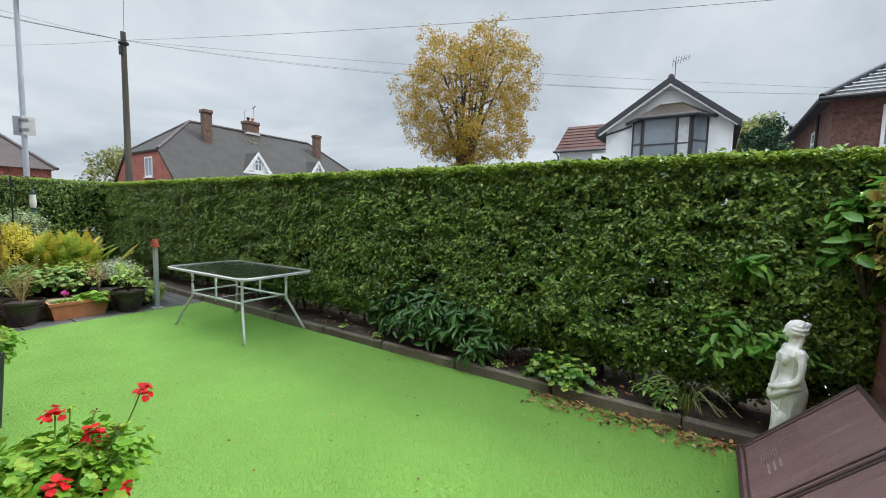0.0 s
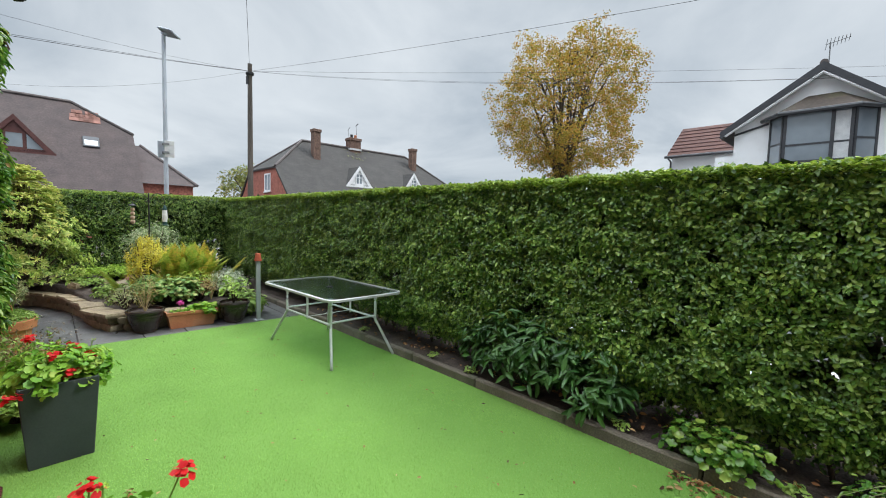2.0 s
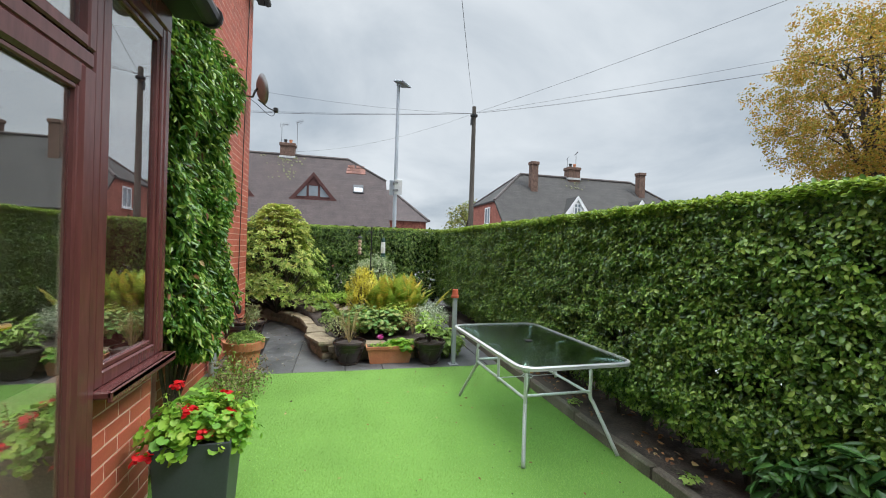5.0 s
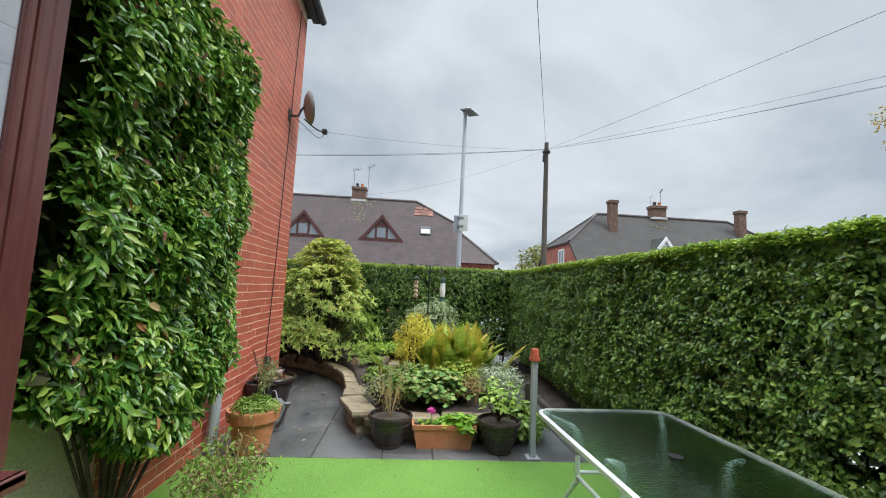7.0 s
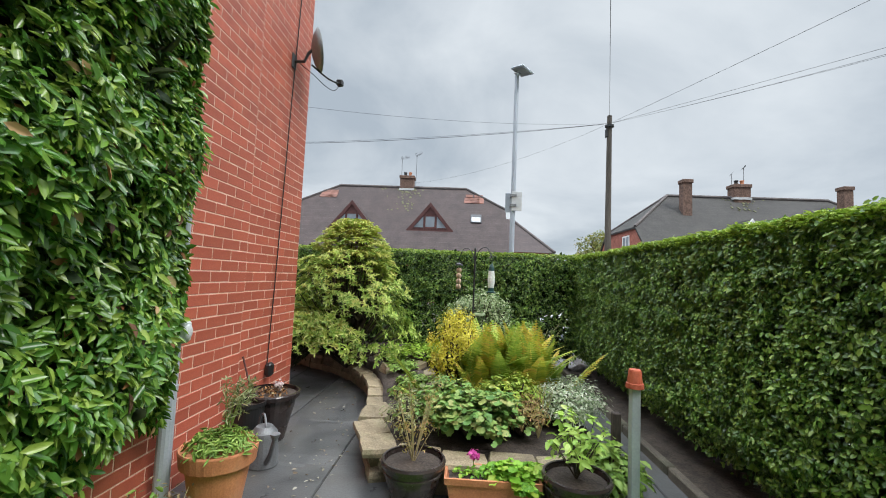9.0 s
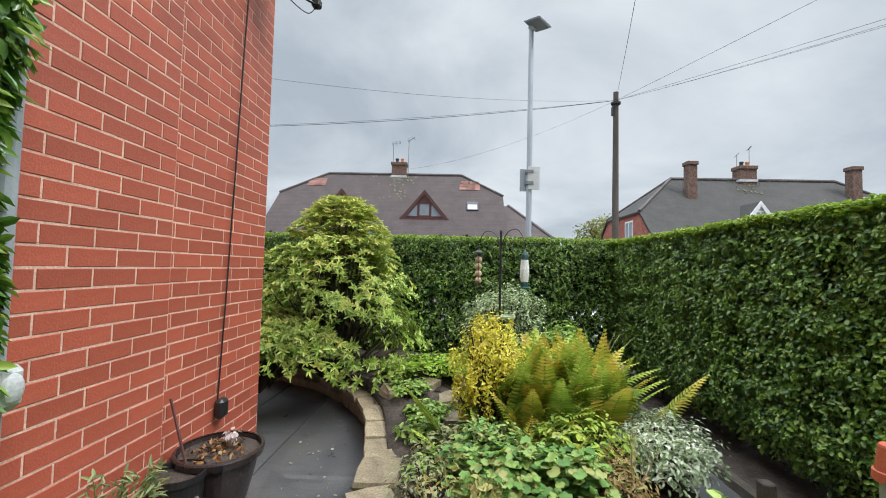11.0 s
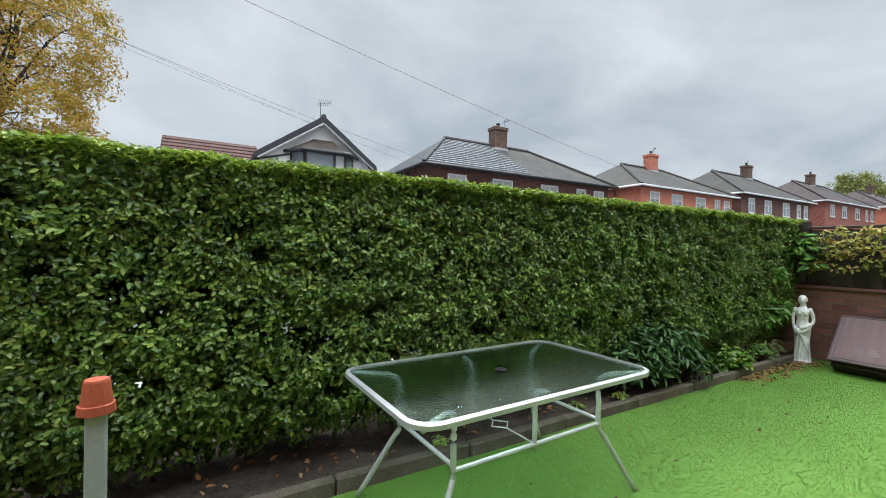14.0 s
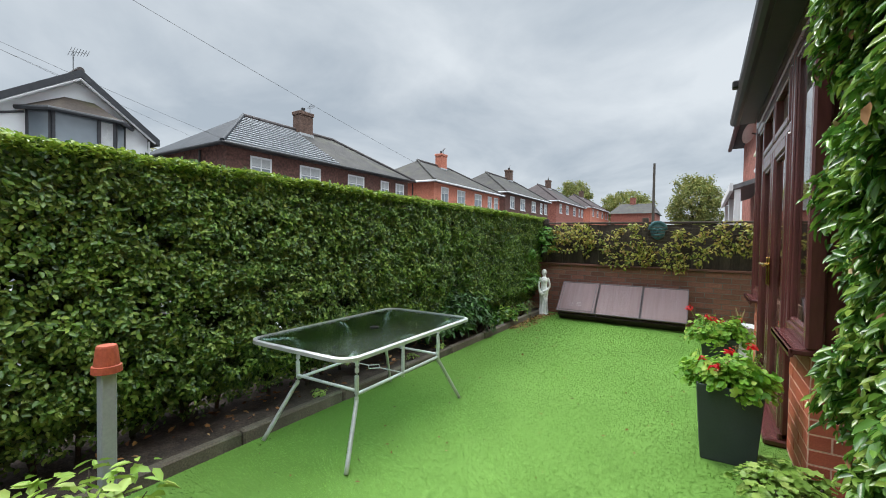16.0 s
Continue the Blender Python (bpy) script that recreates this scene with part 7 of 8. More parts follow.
# far bungalow roof glimpsed below the tree
hc = thing("house", "far low house with mossy brown hipped roof", "house", (-27, 46, 0))
part("wall", Build().box(-5, 5, -4, 4, -0.06, 3.6), M_FAR_RED, hc)
part("roof", Build().add([(-5.4, -4.4, 3.6), (5.4, -4.4, 3.6), (5.4, 4.4, 3.6), (-5.4, 4.4, 3.6), (-2, 0, 6.4), (2, 0, 6.4)], [(0, 1, 5, 4), (1, 2, 5), (2, 3, 4, 5), (3, 0, 4), (3, 2, 1, 0)]), M_ROOF_O, hc)
chimney(hc, 2.2, 0, 5.6, 7.2, 0.7, 0.7, 1)

# white rendered house with bay window
WHY = 19.3
wh = thing("house", "white rendered house with dark gabled roof and oriel bay", "house", (-1.65, WHY, 0))
part("wall", Build().prism([(-2.35, -0.06), (2.10, -0.06), (2.10, 5.16), (0, 6.76), (-2.35, 5.16)], "y", 0.0, 9.0), M_RENDER, wh)
rf = Build()
for s, xe, ze in ((-1, -2.75, 4.93), (1, 2.40, 4.92)):
    rf.add([(0, -0.28, 6.96), (xe, -0.28, ze + 0.12), (xe, 9.3, ze + 0.12), (0, 9.3, 6.96), (0, -0.28, 6.78), (xe, -0.28, ze - 0.06), (xe, 9.3, ze - 0.06), (0, 9.3, 6.78)],
           [(0, 1, 2, 3), (7, 6, 5, 4), (0, 4, 5, 1), (1, 5, 6, 2), (2, 6, 7, 3), (0, 3, 7, 4)])
part("roof", rf, M_ROOF_B, wh)
ridge_line(wh, [(0, -0.28, 6.98), (0, 9.3, 6.98)])
bg = Build()
for xe, ze in ((-2.75, 5.05), (2.40, 5.04)):
    bg.add([(0, -0.32, 7.0), (xe, -0.32, ze + 0.05), (xe, -0.32, ze - 0.20), (0, -0.32, 6.74), (0, -0.26, 7.0), (xe, -0.26, ze + 0.05), (xe, -0.26, ze - 0.20), (0, -0.26, 6.74)],
           [(0, 1, 2, 3), (7, 6, 5, 4), (0, 4, 5, 1), (1, 5, 6, 2), (2, 6, 7, 3), (0, 3, 7, 4)])
part("bargeboard", bg, M_FRAMEDK, wh)
part("bargeboard_trim", Build().tube([(-2.6, -0.27, 4.93), (0, -0.27, 6.68), (2.28, -0.27, 4.94)], 0.05, 6), M_FRAME, wh)
aerial(wh, 0.05, 0.6, 6.9, 0.95, 15)
for s, xe in ((1, 2.38),):
    part("gutter", Build().tube([(xe, -0.3, 5.05), (xe, 9.3, 5.05)], 0.06, 8).tube([(xe - 0.25, -0.05, 5.0), (xe - 0.25, -0.05, 0)], 0.04, 8), M_FRAME, wh)
bay = part("bay", Build().prism([(-1.30, 0.0), (-0.85, -0.65), (0.85, -0.65), (1.36, 0.0)], "z", 3.2, 3.75), M_FRAMEDK, wh)
bp = [(-1.30, 0.0), (-0.85, -0.65), (0.85, -0.65), (1.36, 0.0)]
for i, ((ax, ay), (bx, by)) in enumerate(zip(bp, bp[1:])):
    ln = math.hypot(bx - ax, by - ay)
    m = pose((ax + bx) / 2, (ay + by) / 2, 3.72, 0, 0, math.degrees(math.atan2(by - ay, bx - ax)))
    window_at(wh, m, ln, 1.68, M_FRAMEDK, ((None, 0.42 if i != 1 else 0.36),), blind=0.0)
    bars = Build()
    if i == 1:
        bars.box(0.32, 0.42, -0.05, 0.02, 0.05, 1.62, 0, m)
        part("mullion", bars, M_FRAMEDK, bay)
        part("blind", Build().box(0.42, 0.82, -0.02, -0.012, 0.08, 1.55, 0, m), M_BLIND, bay)
part("bay_roof", Build().add([(-1.55, 0, 5.38), (-0.98, -0.85, 5.38), (0.98, -0.85, 5.38), (1.6, 0, 5.38), (-0.35, 0, 6.02), (0.45, 0, 6.02)], [(0, 1, 4), (1, 2, 5, 4), (2, 3, 5), (3, 2, 1, 0), (0, 4, 5, 3)]),
     course_mat("mossy_brown_tiles", (0.055, 0.04, 0.03), (0.085, 0.062, 0.046), 0.16, rough=0.8, depth=0.03, stain=(0.10, 0.11, 0.04), stain_scale=1.5), bay)
part("bay_fascia", Build().tube([(-1.55, 0, 5.36), (-0.98, -0.86, 5.36), (0.98, -0.86, 5.36), (1.6, 0, 5.36)], 0.07, 8), M_FRAMEDK, bay)
part("string_course", Build().tube([(-2.4, -0.03, 4.95), (-1.35, -0.03, 5.25)], 0.04, 6), M_FRAMEDK, wh)
part("wing_wall", Build().box(-6.08, -1.9, 5.2, 10.0, -0.06, 5.17), M_RENDER, wh)
part("wing_roof", Build().add([(-6.3, 4.9, 5.17), (-1.9, 4.9, 5.17), (-1.9, 7.5, 7.05), (-6.35, 7.5, 7.05), (-6.3, 10.2, 5.17), (-1.9, 10.2, 5.17)], [(0, 1, 2, 3), (0, 3, 4), (3, 2, 5, 4), (4, 5, 1, 0)]), M_ROOF_P, wh)
for c in range(1, 8):
    t = c / 8
    part("roof_course_line", Build().tube([(-6.3 - 0.05 * t, 4.9 + 2.6 * t, 5.17 + 1.88 * t + 0.02), (-1.9, 4.9 + 2.6 * t, 5.17 + 1.88 * t + 0.02)], 0.028, 5), M_MAROON, wh)
part("wing_gutter", Build().tube([(-6.35, 4.86, 5.14), (-1.9, 4.86, 5.14)], 0.07, 8).tube([(-6.25, 5.0, 5.12), (-6.13, 5.14, 4.92), (-6.13, 5.14, 0)], 0.05, 6), M_FRAMEDK, wh)
part("link_wall", Build().box(-3.4, -2.3, 2.0, 6.0, -0.06, 4.5), M_RENDER, wh)


def semi(label, x0, x1, yf, brick, roof_l, roof_r, he=5.4, hr=8.0, depth=8.0, chim=None, frame_mat=None, seed=0, chimney_mat=None):
    """A hipped pair of semi-detached houses facing the street."""
    h = thing("house", label, "house", ((x0 + x1) / 2, yf, 0), group="terrace across the street")
    w = (x1 - x0) / 2
    part("wall", Build().box(-w, w, 0, depth, -0.06, he), brick, h)
    o, i = 0.35, 3.6
    d2 = depth / 2
    part("roof", Build().add([(-w - o, -o, he), (0, -o, he), (0, d2, hr), (-w - o + i, d2, hr), (-w - o, depth + o, he), (0, depth + o, he)], [(0, 1, 2, 3), (0, 3, 4), (4, 3, 2, 5), (0, 4, 5, 1)]), roof_l, h)
    part("roof", Build().add([(0.01, -o, he), (w + o, -o, he), (w + o - i, d2, hr), (0.01, d2, hr), (w + o, depth + o, he), (0.01, depth + o, he)], [(0, 1, 2, 3), (1, 4, 2), (4, 5, 3, 2), (1, 0, 5, 4)]), roof_r, h)
    if roof_l is M_ROOF_N:
        # pale strips stand in for sky reflected off the wet tile edges
        for c in range(1, 15):
            t = c / 15
            z = he + (hr - he) * t
            part("roof_course_line", Build().tube([(-w - o + i * t, -o + (d2 + o) * t, z + 0.03), (-0.02 - 2.2 * (1 - t) * 0, -o + (d2 + o) * t, z + 0.03)], 0.024, 5), M_BLIND, h)
    ridge_line(h, [(-w - o + i, d2, hr + 0.03), (w + o - i, d2, hr + 0.03)], r=0.12)
    ridge_line(h, [(-w - o, -o, he + 0.03), (-w - o + i, d2, hr + 0.03)], roof_l, 0.10)
    ridge_line(h, [(w + o, -o, he + 0.03), (w + o - i, d2, hr + 0.03)], r=0.10)
    part("gutter", Build().tube([(-w - o - 0.05, depth, he - 0.04), (-w - o - 0.05, -o - 0.05, he - 0.04), (w + o + 0.05, -o - 0.05, he - 0.04)], 0.07, 8), M_BLACK if roof_l is M_ROOF_N else M_FRAME, h)
    part("soffit", Build().box(-w - o, w + o, -o, 0.0, he - 0.10, he - 0.02), M_FRAMEDK, h)
    cx = 0.0 if chim is None else chim
    chimney(h, cx, d2 - 0.2, hr - 0.7, hr + 1.15, 0.95, 0.7, 1, chimney_mat or M_CHIM)
    aerial(h, cx + 0.7, d2, hr - 0.2, 2.0, 20)
    fm = frame_mat or M_FRAME
    for k2, fx in enumerate((-0.74, -0.30, 0.22, 0.62, 0.86)):
        ww = (1.1, 1.35, 1.35, 0.8, 0.9)[k2]
        window_at(h, pose(fx * w, 0, he - 1.62, 0, 0, 0), ww, 1.3, fm, ((0.5, 0.62),), blind=0.34)
    for fx in (-0.55, 0.4):
        window_at(h, pose(fx * w, 0, 0.9, 0, 0, 0), 1.7, 1.4, fm, ((0.5, 0.7),))
    window_at(h, pose(-w, 3.0, he - 1.65, 0, 0, -90), 0.7, 1.1, fm, ((None, 0.6),))
    part("rain_pipe", Build().tube([(-w - 0.07, 2.0, he - 0.1), (-w - 0.07, 2.0, 0)], 0.05, 6), M_BLACK, h)
    return h


semi("dark brick semi-detached pair with wet grey hipped roof", 3.1, 16.1, 18.5, M_FAR_DARK, M_ROOF_N, M_ROOF_O, chim=0.6)
semi("orange-red brick semi-detached pair with brown hipped roof", 19.4, 31.4, 18.5, M_FAR_PINK, M_ROOF_O, M_ROOF_O, he=5.85, hr=8.3, chim=0.85, chimney_mat=M_FAR_PINK)
semi("brown brick semi-detached pair further down the street", 32.9, 46.7, 18.5, M_FAR_DARK, M_ROOF_O, M_ROOF_O, he=6.4, hr=9.2, chim=2.6)
semi("pinkish brick pair further down the street", 50.5, 66.0, 18.5, M_FAR_RED, M_ROOF_A, M_ROOF_B, he=7.0, hr=9.9, chim=0.0)
semi("far brick pair at the end of the street", 71.0, 88.0, 18.5, M_FAR_PINK, M_ROOF_A, M_ROOF_A, he=7.6, hr=10.4)
hn = thing("house", "far low grey-roofed houses beyond the fence", "house", (86, 12.8, 0))
part("wall", Build().box(-5, 5, -4, 4, -0.06, 6.9), M_FAR_RED, hn)
part("roof", Build().add([(-5.4, -4.4, 6.9), (5.4, -4.4, 6.9), (5.4, 4.4, 6.9), (-5.4, 4.4, 6.9), (0, -3, 9.2), (0, 3, 9.2)], [(0, 1, 4), (1, 2, 5, 4), (2, 3, 5), (3, 0, 4, 5), (3, 2, 1, 0)]), M_ROOF_O, hn)
chimney(hn, 0, 0.6, 8.5, 10.4, 1, 1, 2, M_FAR_RED)

# neighbour's house beyond the boundary, in line with ours
nb = thing("house", "neighbouring brick house with a white-edged veranda roof", "house", (9.0, -4.0, 0))
part("wall", Build().box(-4.5, 4.5, -4.5, 3.6, -0.06, 5.3), M_FAR_RED, nb)
part("roof", Build().add([(-4.9, -4.9, 5.3), (4.9, -4.9, 5.3), (4.9, 4.0, 5.3), (-4.9, 4.0, 5.3), (-1, -0.4, 8.0), (1, -0.4, 8.0)], [(0, 1, 5, 4), (1, 2, 5), (2, 3, 4, 5), (3, 0, 4), (3, 2, 1, 0)]), M_ROOF_B, nb)
part("gutter", Build().tube([(-4.9, 4.05, 5.25), (4.9, 4.05, 5.25)], 0.07, 8), M_MAROON, nb)
part("veranda_roof", Build().add([(-4.3, 3.6, 3.0), (1.0, 3.6, 3.0), (1.0, 4.35, 2.75), (-4.3, 4.35, 2.75), (-4.3, 3.6, 2.9), (1.0, 3.6, 2.9), (1.0, 4.35, 2.65), (-4.3, 4.35, 2.65)], [(0, 1, 2, 3), (7, 6, 5, 4), (0, 3, 7, 4), (3, 2, 6, 7), (2, 1, 5, 6), (1, 0, 4, 5)]), M_GALV, nb)
part("veranda_fascia", Build().box(-4.35, 1.05, 4.33, 4.40, 2.62, 2.80), M_FRAME, nb)
for x in (-4.2, -1.6, 0.9):
    part("veranda_post", Build().box(x - 0.06, x + 0.06, 4.18, 4.30, 0, 2.66, 0.01), M_FRAME, nb)
window_at(nb, pose(-2.0, 3.62, 3.5, 0, 0, 180), 1.3, 1.2, M_FRAME, ((0.5, 0.6),))
nd = Build().lathe([(0.001, 0.0), (0.10, 0.01), (0.25, 0.06), (0.255, 0.065), (0.10, 0.0), (0.001, -0.01)], 20)
m = pose(-3.4, 3.95, 4.1, 0, 70, 60)
nd.v = [tuple(m @ Vector(p)) for p in nd.v]
part("satellite_dish", nd, M_BLIND, nb)
part("dish_bracket", Build().tube([(-3.4, 3.6, 4.0), (-3.4, 3.95, 4.1)], 0.02, 6), M_IRON, nb)

# lamp column, telegraph pole and wires
lp = thing("street_lamp", "grey steel lamp column with flat head and back-to-back sign boxes", "street lamp", (-12.11, 2.775, 0))
part("column", Build().tube([(0, 0, -0.05), (0, 0, 1.4), (0, 0, 5.72)], 0.062, 12, 0.042), M_GALVPOLE, lp)
m = pose(0.10, 0.09, 5.77, -14, 14, 35)
part("lamp_head", Build().box(-0.19, 0.19, -0.17, 0.17, -0.02, 0.022, 0.012, m).box(-0.17, -0.06, -0.05, 0.05, -0.07, -0.02, 0.01, m), M_GALVPOLE, lp, "flat grey panel head")
part("lamp_lens", Build().box(-0.15, 0.16, -0.14, 0.14, -0.026, -0.0195, 0, m), M_DISH, lp)
part("sign_plate", Build().box(0.055, 0.067, -0.035, 0.17, 2.86, 3.26, 0.005), M_BLIND, lp)
part("sign_plate", Build().box(-0.085, -0.073, -0.15, 0.05, 2.85, 3.25, 0.005), M_GALVPOLE, lp)
part("sign_clamp", Build().box(-0.08, 0.08, -0.06, 0.06, 2.95, 3.0), M_GALV, lp)
part("sign_clamp", Build().box(-0.08, 0.08, -0.06, 0.06, 3.15, 3.2), M_GALV, lp)
tpole = thing("telegraph_pole", "tall dark wooden telegraph pole fanning out wires", "telegraph pole", (-22.31, 8.17, 0))
part("pole", Build().tube([(0, 0, -0.05), (0, 0, 9.1)], 0.155, 12, 0.105), M_WOODPOLE, tpole)
part("ring_head", Build().lathe([(0.16, 8.55), (0.20, 8.58), (0.20, 8.66), (0.16, 8.68)], 12).box(-0.12, 0.12, -0.16, -0.10, 8.1, 8.5, 0.02), M_IRON, tpole)
TOP = Vector((-22.31, 8.17, 8.75))


def wire(to, sag, r, label="thin telephone wire strung from the pole"):
    to = Vector(to)
    pts = []
    for i in range(25):
        t = i / 24
        p = TOP.lerp(to, t)
        p.z -= sag * 4 * t * (1 - t)
        pts.append(p - TOP)
    ob = part("overhead_wire", Build().tube(pts, r, 5), M_CABLE)
    ob.location = TOP
    tagged(ob, label, "overhead wire", group="overhead wires")


wire((-20.9, -25.0, 7.3), 0.9, 0.010, "thick black overhead cable running along the side street")
wire((-20.5, -25.0, 6.8), 0.7, 0.006)
wire((1.2, 0.1, 4.9), 0.35, 0.006)
wire((16.0, 16.6, 6.0), 0.35, 0.006)
wire((3.0, 18.3, 5.5), 0.5, 0.005)
wire((-1.0, 19.2, 6.4), 0.35, 0.0045)
wire((-31.0, -2.0, 7.7), 0.5, 0.0045)
wire((-14.0, -9.0, 6.6), 0.5, 0.0045)
wire((20.0, 40.0, 8.6), 0.6, 0.006)
fpz = thing("telegraph_pole", "distant pale grey pole beyond the fence", "telegraph pole", (40.0, 5.3, 0))
part("pole", Build().tube([(0, 0, -0.05), (0, 0, 9.4)], 0.16, 8, 0.11), M_WOODPOLE, fpz)


# ---- trees ----
def tree(name, label, loc, trunk_h, radii, n_limb, tufts, per, tuft_r, size, material, seed, bark=M_BARK, trunk_r=0.22, cz=None, shell=0.45, ratio=0.62, square=2.0):
    """A tapered trunk that forks into limbs and twigs, with a ragged crown of small leaves."""
    t = thing(name, label, "tree", loc)
    rg = random.Random(seed)
    cz = trunk_h + radii[2] * 0.8 if cz is None else cz
    part("trunk", Build().tube(arc([(0, 0, -0.05), (0.05, 0.02, trunk_h * 0.5), (0, 0, trunk_h)], 4), trunk_r, 10, trunk_r * 0.72), bark, t)
    ends = []
    for i in range(n_limb):
        a = 2 * math.pi * i / n_limb + rg.uniform(-0.3, 0.3)
        el = rg.uniform(0.45, 1.35)
        reach = rg.uniform(0.6, 0.9)
        e = Vector((radii[0] * reach * math.cos(a) * math.cos(el), radii[1] * reach * math.sin(a) * math.cos(el), cz - trunk_h + radii[2] * reach * math.sin(el) * 0.9))
        b = Build()
        p0 = Vector((0, 0, trunk_h * rg.uniform(0.8, 1.0)))
        mid = p0 + e * 0.45 + Vector((rg.uniform(-0.3, 0.3), rg.uniform(-0.3, 0.3), 0.12 * e.length))
        pts = arc([p0, mid, p0 + e], 5)
        r0 = trunk_r * rg.uniform(0.38, 0.55)
        b.tube(pts, r0, 7, 0.02)
        for k2 in range(7):
            q = pts[rg.randint(3, len(pts) - 1)]
            d = Vector((rg.uniform(-1, 1), rg.uniform(-1, 1), rg.uniform(-0.1, 1.1))).normalized() * rg.uniform(0.25, 0.5) * min(radii)
            b.tube(arc([q, q + d * 0.5 + Vector((0, 0, 0.08)), q + d], 3), r0 * 0.35, 5, 0.0045)
            for k3 in range(3):
                d3 = d * rg.uniform(0.5, 1.0)
                w = Vector((rg.uniform(-1, 1), rg.uniform(-1, 1), rg.uniform(-0.2, 1))).normalized() * rg.uniform(0.3, 0.6)
                b.tube([q + d3, q + d3 + w], r0 * 0.16, 4, 0.005)
        part("limb", b, bark, t)
    c, d = cloud((0, 0, cz), radii, tufts, shell)
    c = np.array([0, 0, cz]) + (c - np.array([0, 0, cz])) / (np.sum(np.abs(d) ** square, axis=1, keepdims=True) ** (1 / square)) ** (square > 2)
    wob = 1 + 0.10 * np.sin(d[:, 0] * 7 + d[:, 2] * 5) + 0.08 * np.sin(d[:, 1] * 9 + d[:, 2] * 11)
    c = np.array([0, 0, cz]) + (c - np.array([0, 0, cz])) * wob[:, None]
    pos, dd = clumps(c, tuft_r, per, 0.8)
    foliage("crown", pos, unit(dd + np.array([0, 0, 0.3])), size, ratio, material, t, up=0.2, droop=0.5, spread=1.1)
    return t


tree("tree", "autumn tree with thinning golden and rust-coloured leaves", (-13.85, 24.0, 0), 3.9, (3.95, 3.7, 4.05), 16, 1500, 34, 0.36, 0.112, M_AUTUMN, 5, trunk_r=0.36, cz=8.65, shell=0.66, square=3.0)
tree("tree", "dark green rounded conifer behind the white house", (2.6, 31.0, 0), 1.0, (1.5, 1.5, 3.1), 4, 260, 40, 0.35, 0.16, M_CONIFER, 6, cz=4.3, shell=0.6)
tree("tree", "light green tree behind the houses", (0.9, 36.0, 0), 3.0, (3.0, 2.5, 2.6), 6, 300, 30, 0.5, 0.22, M_FARLEAF, 7, cz=6.2, shell=0.6)
tree("tree", "thin wispy tree with few leaves", (5.5, 34.0, 0), 3.0, (2.0, 2.0, 2.4), 6, 90, 14, 0.5, 0.14, M_FARLEAF, 8, cz=5.6)
tree("tree", "yellowing tree beyond the corner house", (-37.0, 13.5, 0), 1.8, (2.9, 2.6, 2.0), 7, 260, 22, 0.45, 0.18, M_FARLEAF, 9, cz=3.9)
tree("tree", "small dark conifer beyond the corner", (-37, 17.5, 0), 0.6, (0.5, 0.5, 1.6), 3, 60, 30, 0.25, 0.12, M_CONIFER, 10, cz=3.1, shell=0.6)
tree("tree", "rounded autumn tree at the end of the street", (95.0, 27.6, 0), 5.0, (4.0, 4.0, 4.8), 7, 500, 30, 0.8, 0.34, M_FARLEAF, 11, cz=11.0, shell=0.6)
tree("tree", "light green tree far beyond the fence", (98.0, 16.3, 0), 4.0, (5.2, 5.4, 4.0), 7, 500, 30, 0.9, 0.36, M_FARLEAF, 12, cz=9.2, shell=0.6)
tree("tree", "yellow-green tree beyond the neighbour's garden", (44.0, 1.7, 0), 2.0, (2.3, 2.35, 3.3), 7, 520, 30, 0.5, 0.2, M_FARLEAF, 13, cz=5.1, shell=0.6)
shrub("shrub", "pale green bush beyond the fence", (36.0, 5.0, 0), (3.2, 2.6, 1.1), 140, 26, 0.4, 0.2, 0.6, M_FARLEAF)


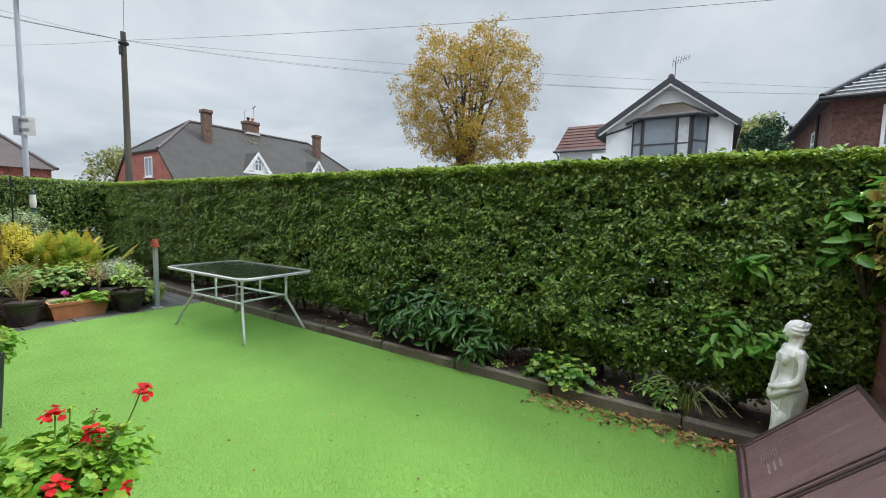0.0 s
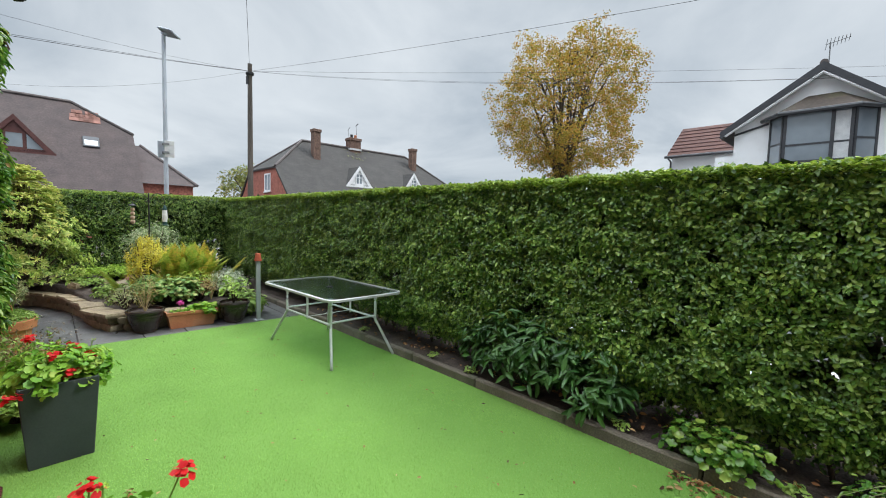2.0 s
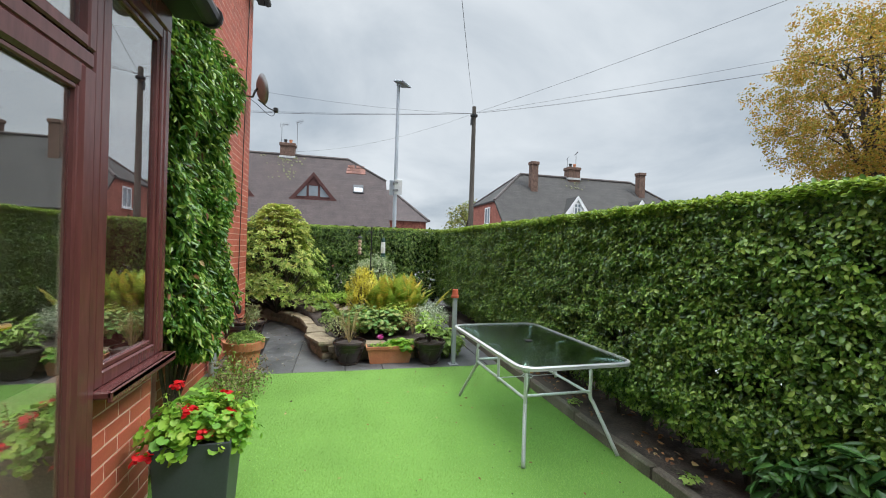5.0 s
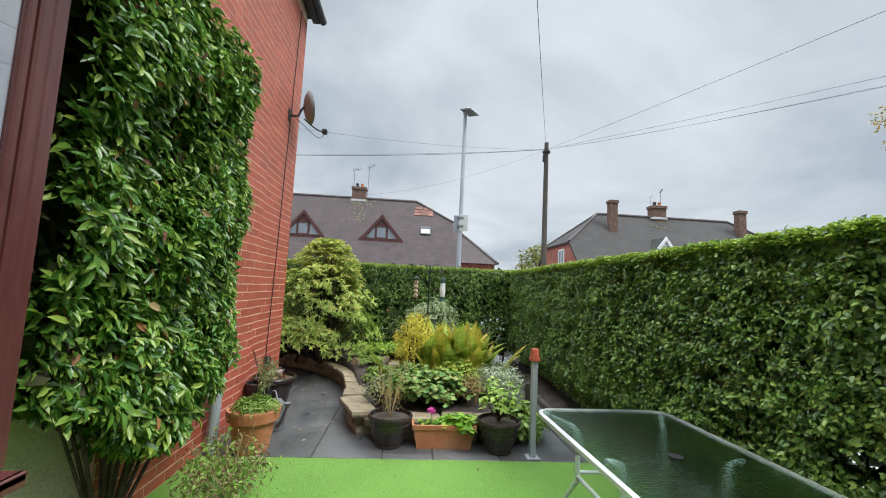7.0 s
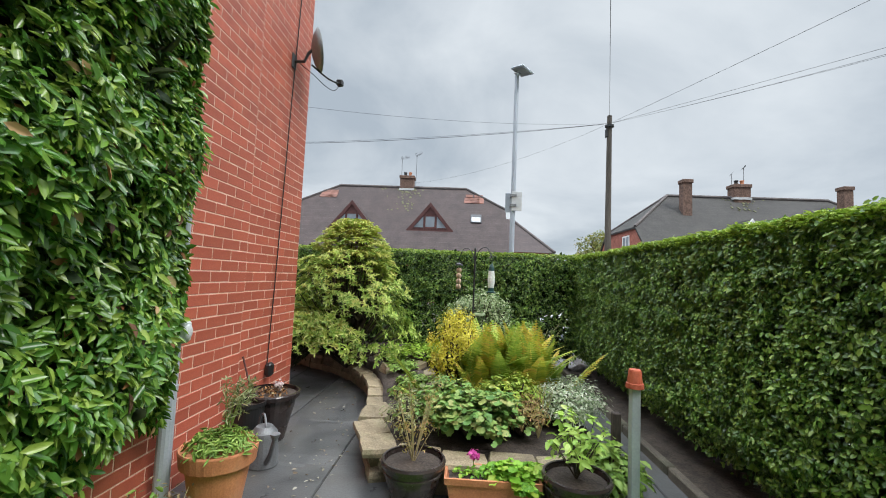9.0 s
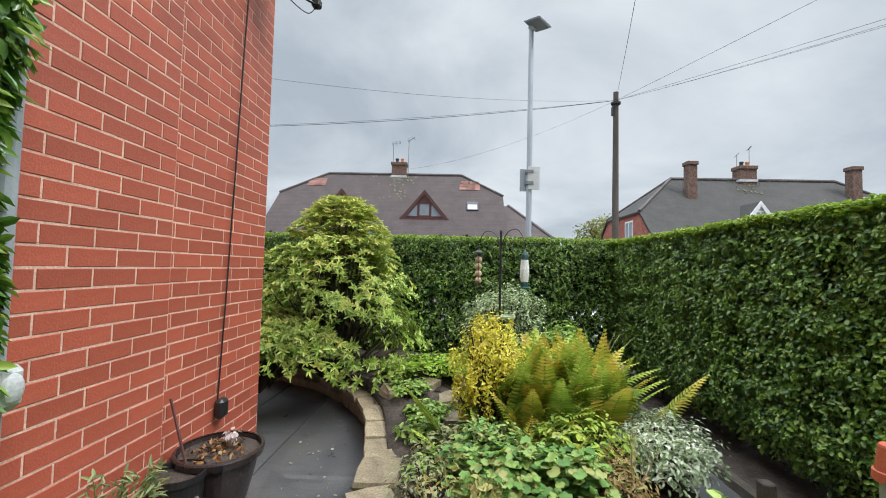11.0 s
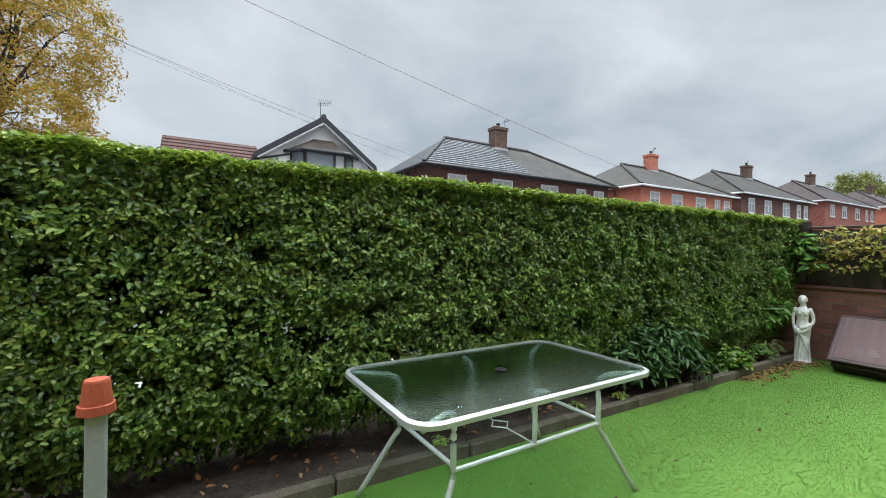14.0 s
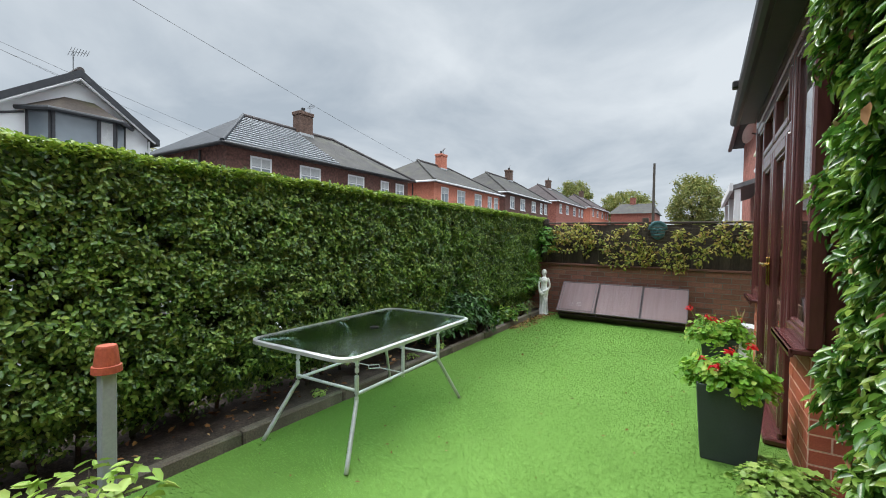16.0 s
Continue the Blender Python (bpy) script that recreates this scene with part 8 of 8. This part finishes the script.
# ---- pieces of walls, kerbs and paving ----
lay_bricks(house, (CORNER_X, WALL_Y, 0), 0, -7.18 - CORNER_X, 0.0, 5.25, M_BRICK, lambda u, z: z < 2.6)
lay_bricks(house, (-7.18, WALL_Y + 0.028, 0), 0, 2.18, 0.0, 5.25, M_BRICK, lambda u, z: z < 2.6 and u < 1.05)
lay_bricks(house, (-5.0, WALL_Y, 0), 0, 6.0, 2.775, 5.25, M_BRICK, lambda u, z: False)
lay_bricks(house, (CORNER_X, -9.3, 0), 90, 9.25, 0.0, 5.25, M_BRICK, lambda u, z: False)
lay_bricks(ew, (EX + 0.012, -0.6, 0), 90, 5.0, 0.0, 0.93, M_BRICK2, lambda u, z: 0.9 < u < 4.3)

kerb = thing("kerb", "line of old concrete kerb edging between turf and soil", "kerb", kind="structure")
KERBS = [Build().box(-0.447, 0.447, -0.035, 0.035, -0.05, 0.085, 0.012).mesh("kerb_stone") for i in range(1)]
x = 0.55
i = 0
while x > -10.4:
    ob = part("kerb_stone", KERBS[0], M_KERB, kerb)
    ob.matrix_world = pose(x, KERB_Y + 0.035 + 0.006 * math.sin(i * 2.1), 0.006 * math.sin(i * 1.3), 0.8 * math.sin(i * 1.7), 0, 0.5 * math.sin(i * 2.9))
    x -= 0.905
    i += 1

FLAGS = {}
row_y = -3.9
r = 0
while row_y < 3.38:
    dy = (0.60, 0.45, 0.60, 0.75)[r % 4]
    fx = LAWN_X - 0.005 - (0.0 if r % 2 else 0.35)
    first = True
    while fx > -11.2:
        x1, x0 = min(fx + (0.35 if first and r % 2 == 0 else 0), LAWN_X - 0.005), fx - 0.90
        key = (round(x1 - x0, 2), dy)
        if key not in FLAGS:
            FLAGS[key] = Build().box(-(x1 - x0) / 2 + 0.005, (x1 - x0) / 2 - 0.005, -dy / 2 + 0.005, dy / 2 - 0.005, -0.04, 0.0, 0.006).mesh("flagstone")
        ob = part("flagstone", FLAGS[key], M_FLAG, paving_bed)
        ob.matrix_world = pose((x0 + x1) / 2, row_y + dy / 2, 0.002 * math.sin(fx * 7 + r), 0.15 * math.sin(fx * 3), 0.15 * math.cos(r * 5 + fx), 0)
        fx -= w
        first = False
    row_y += dy
    r += 1
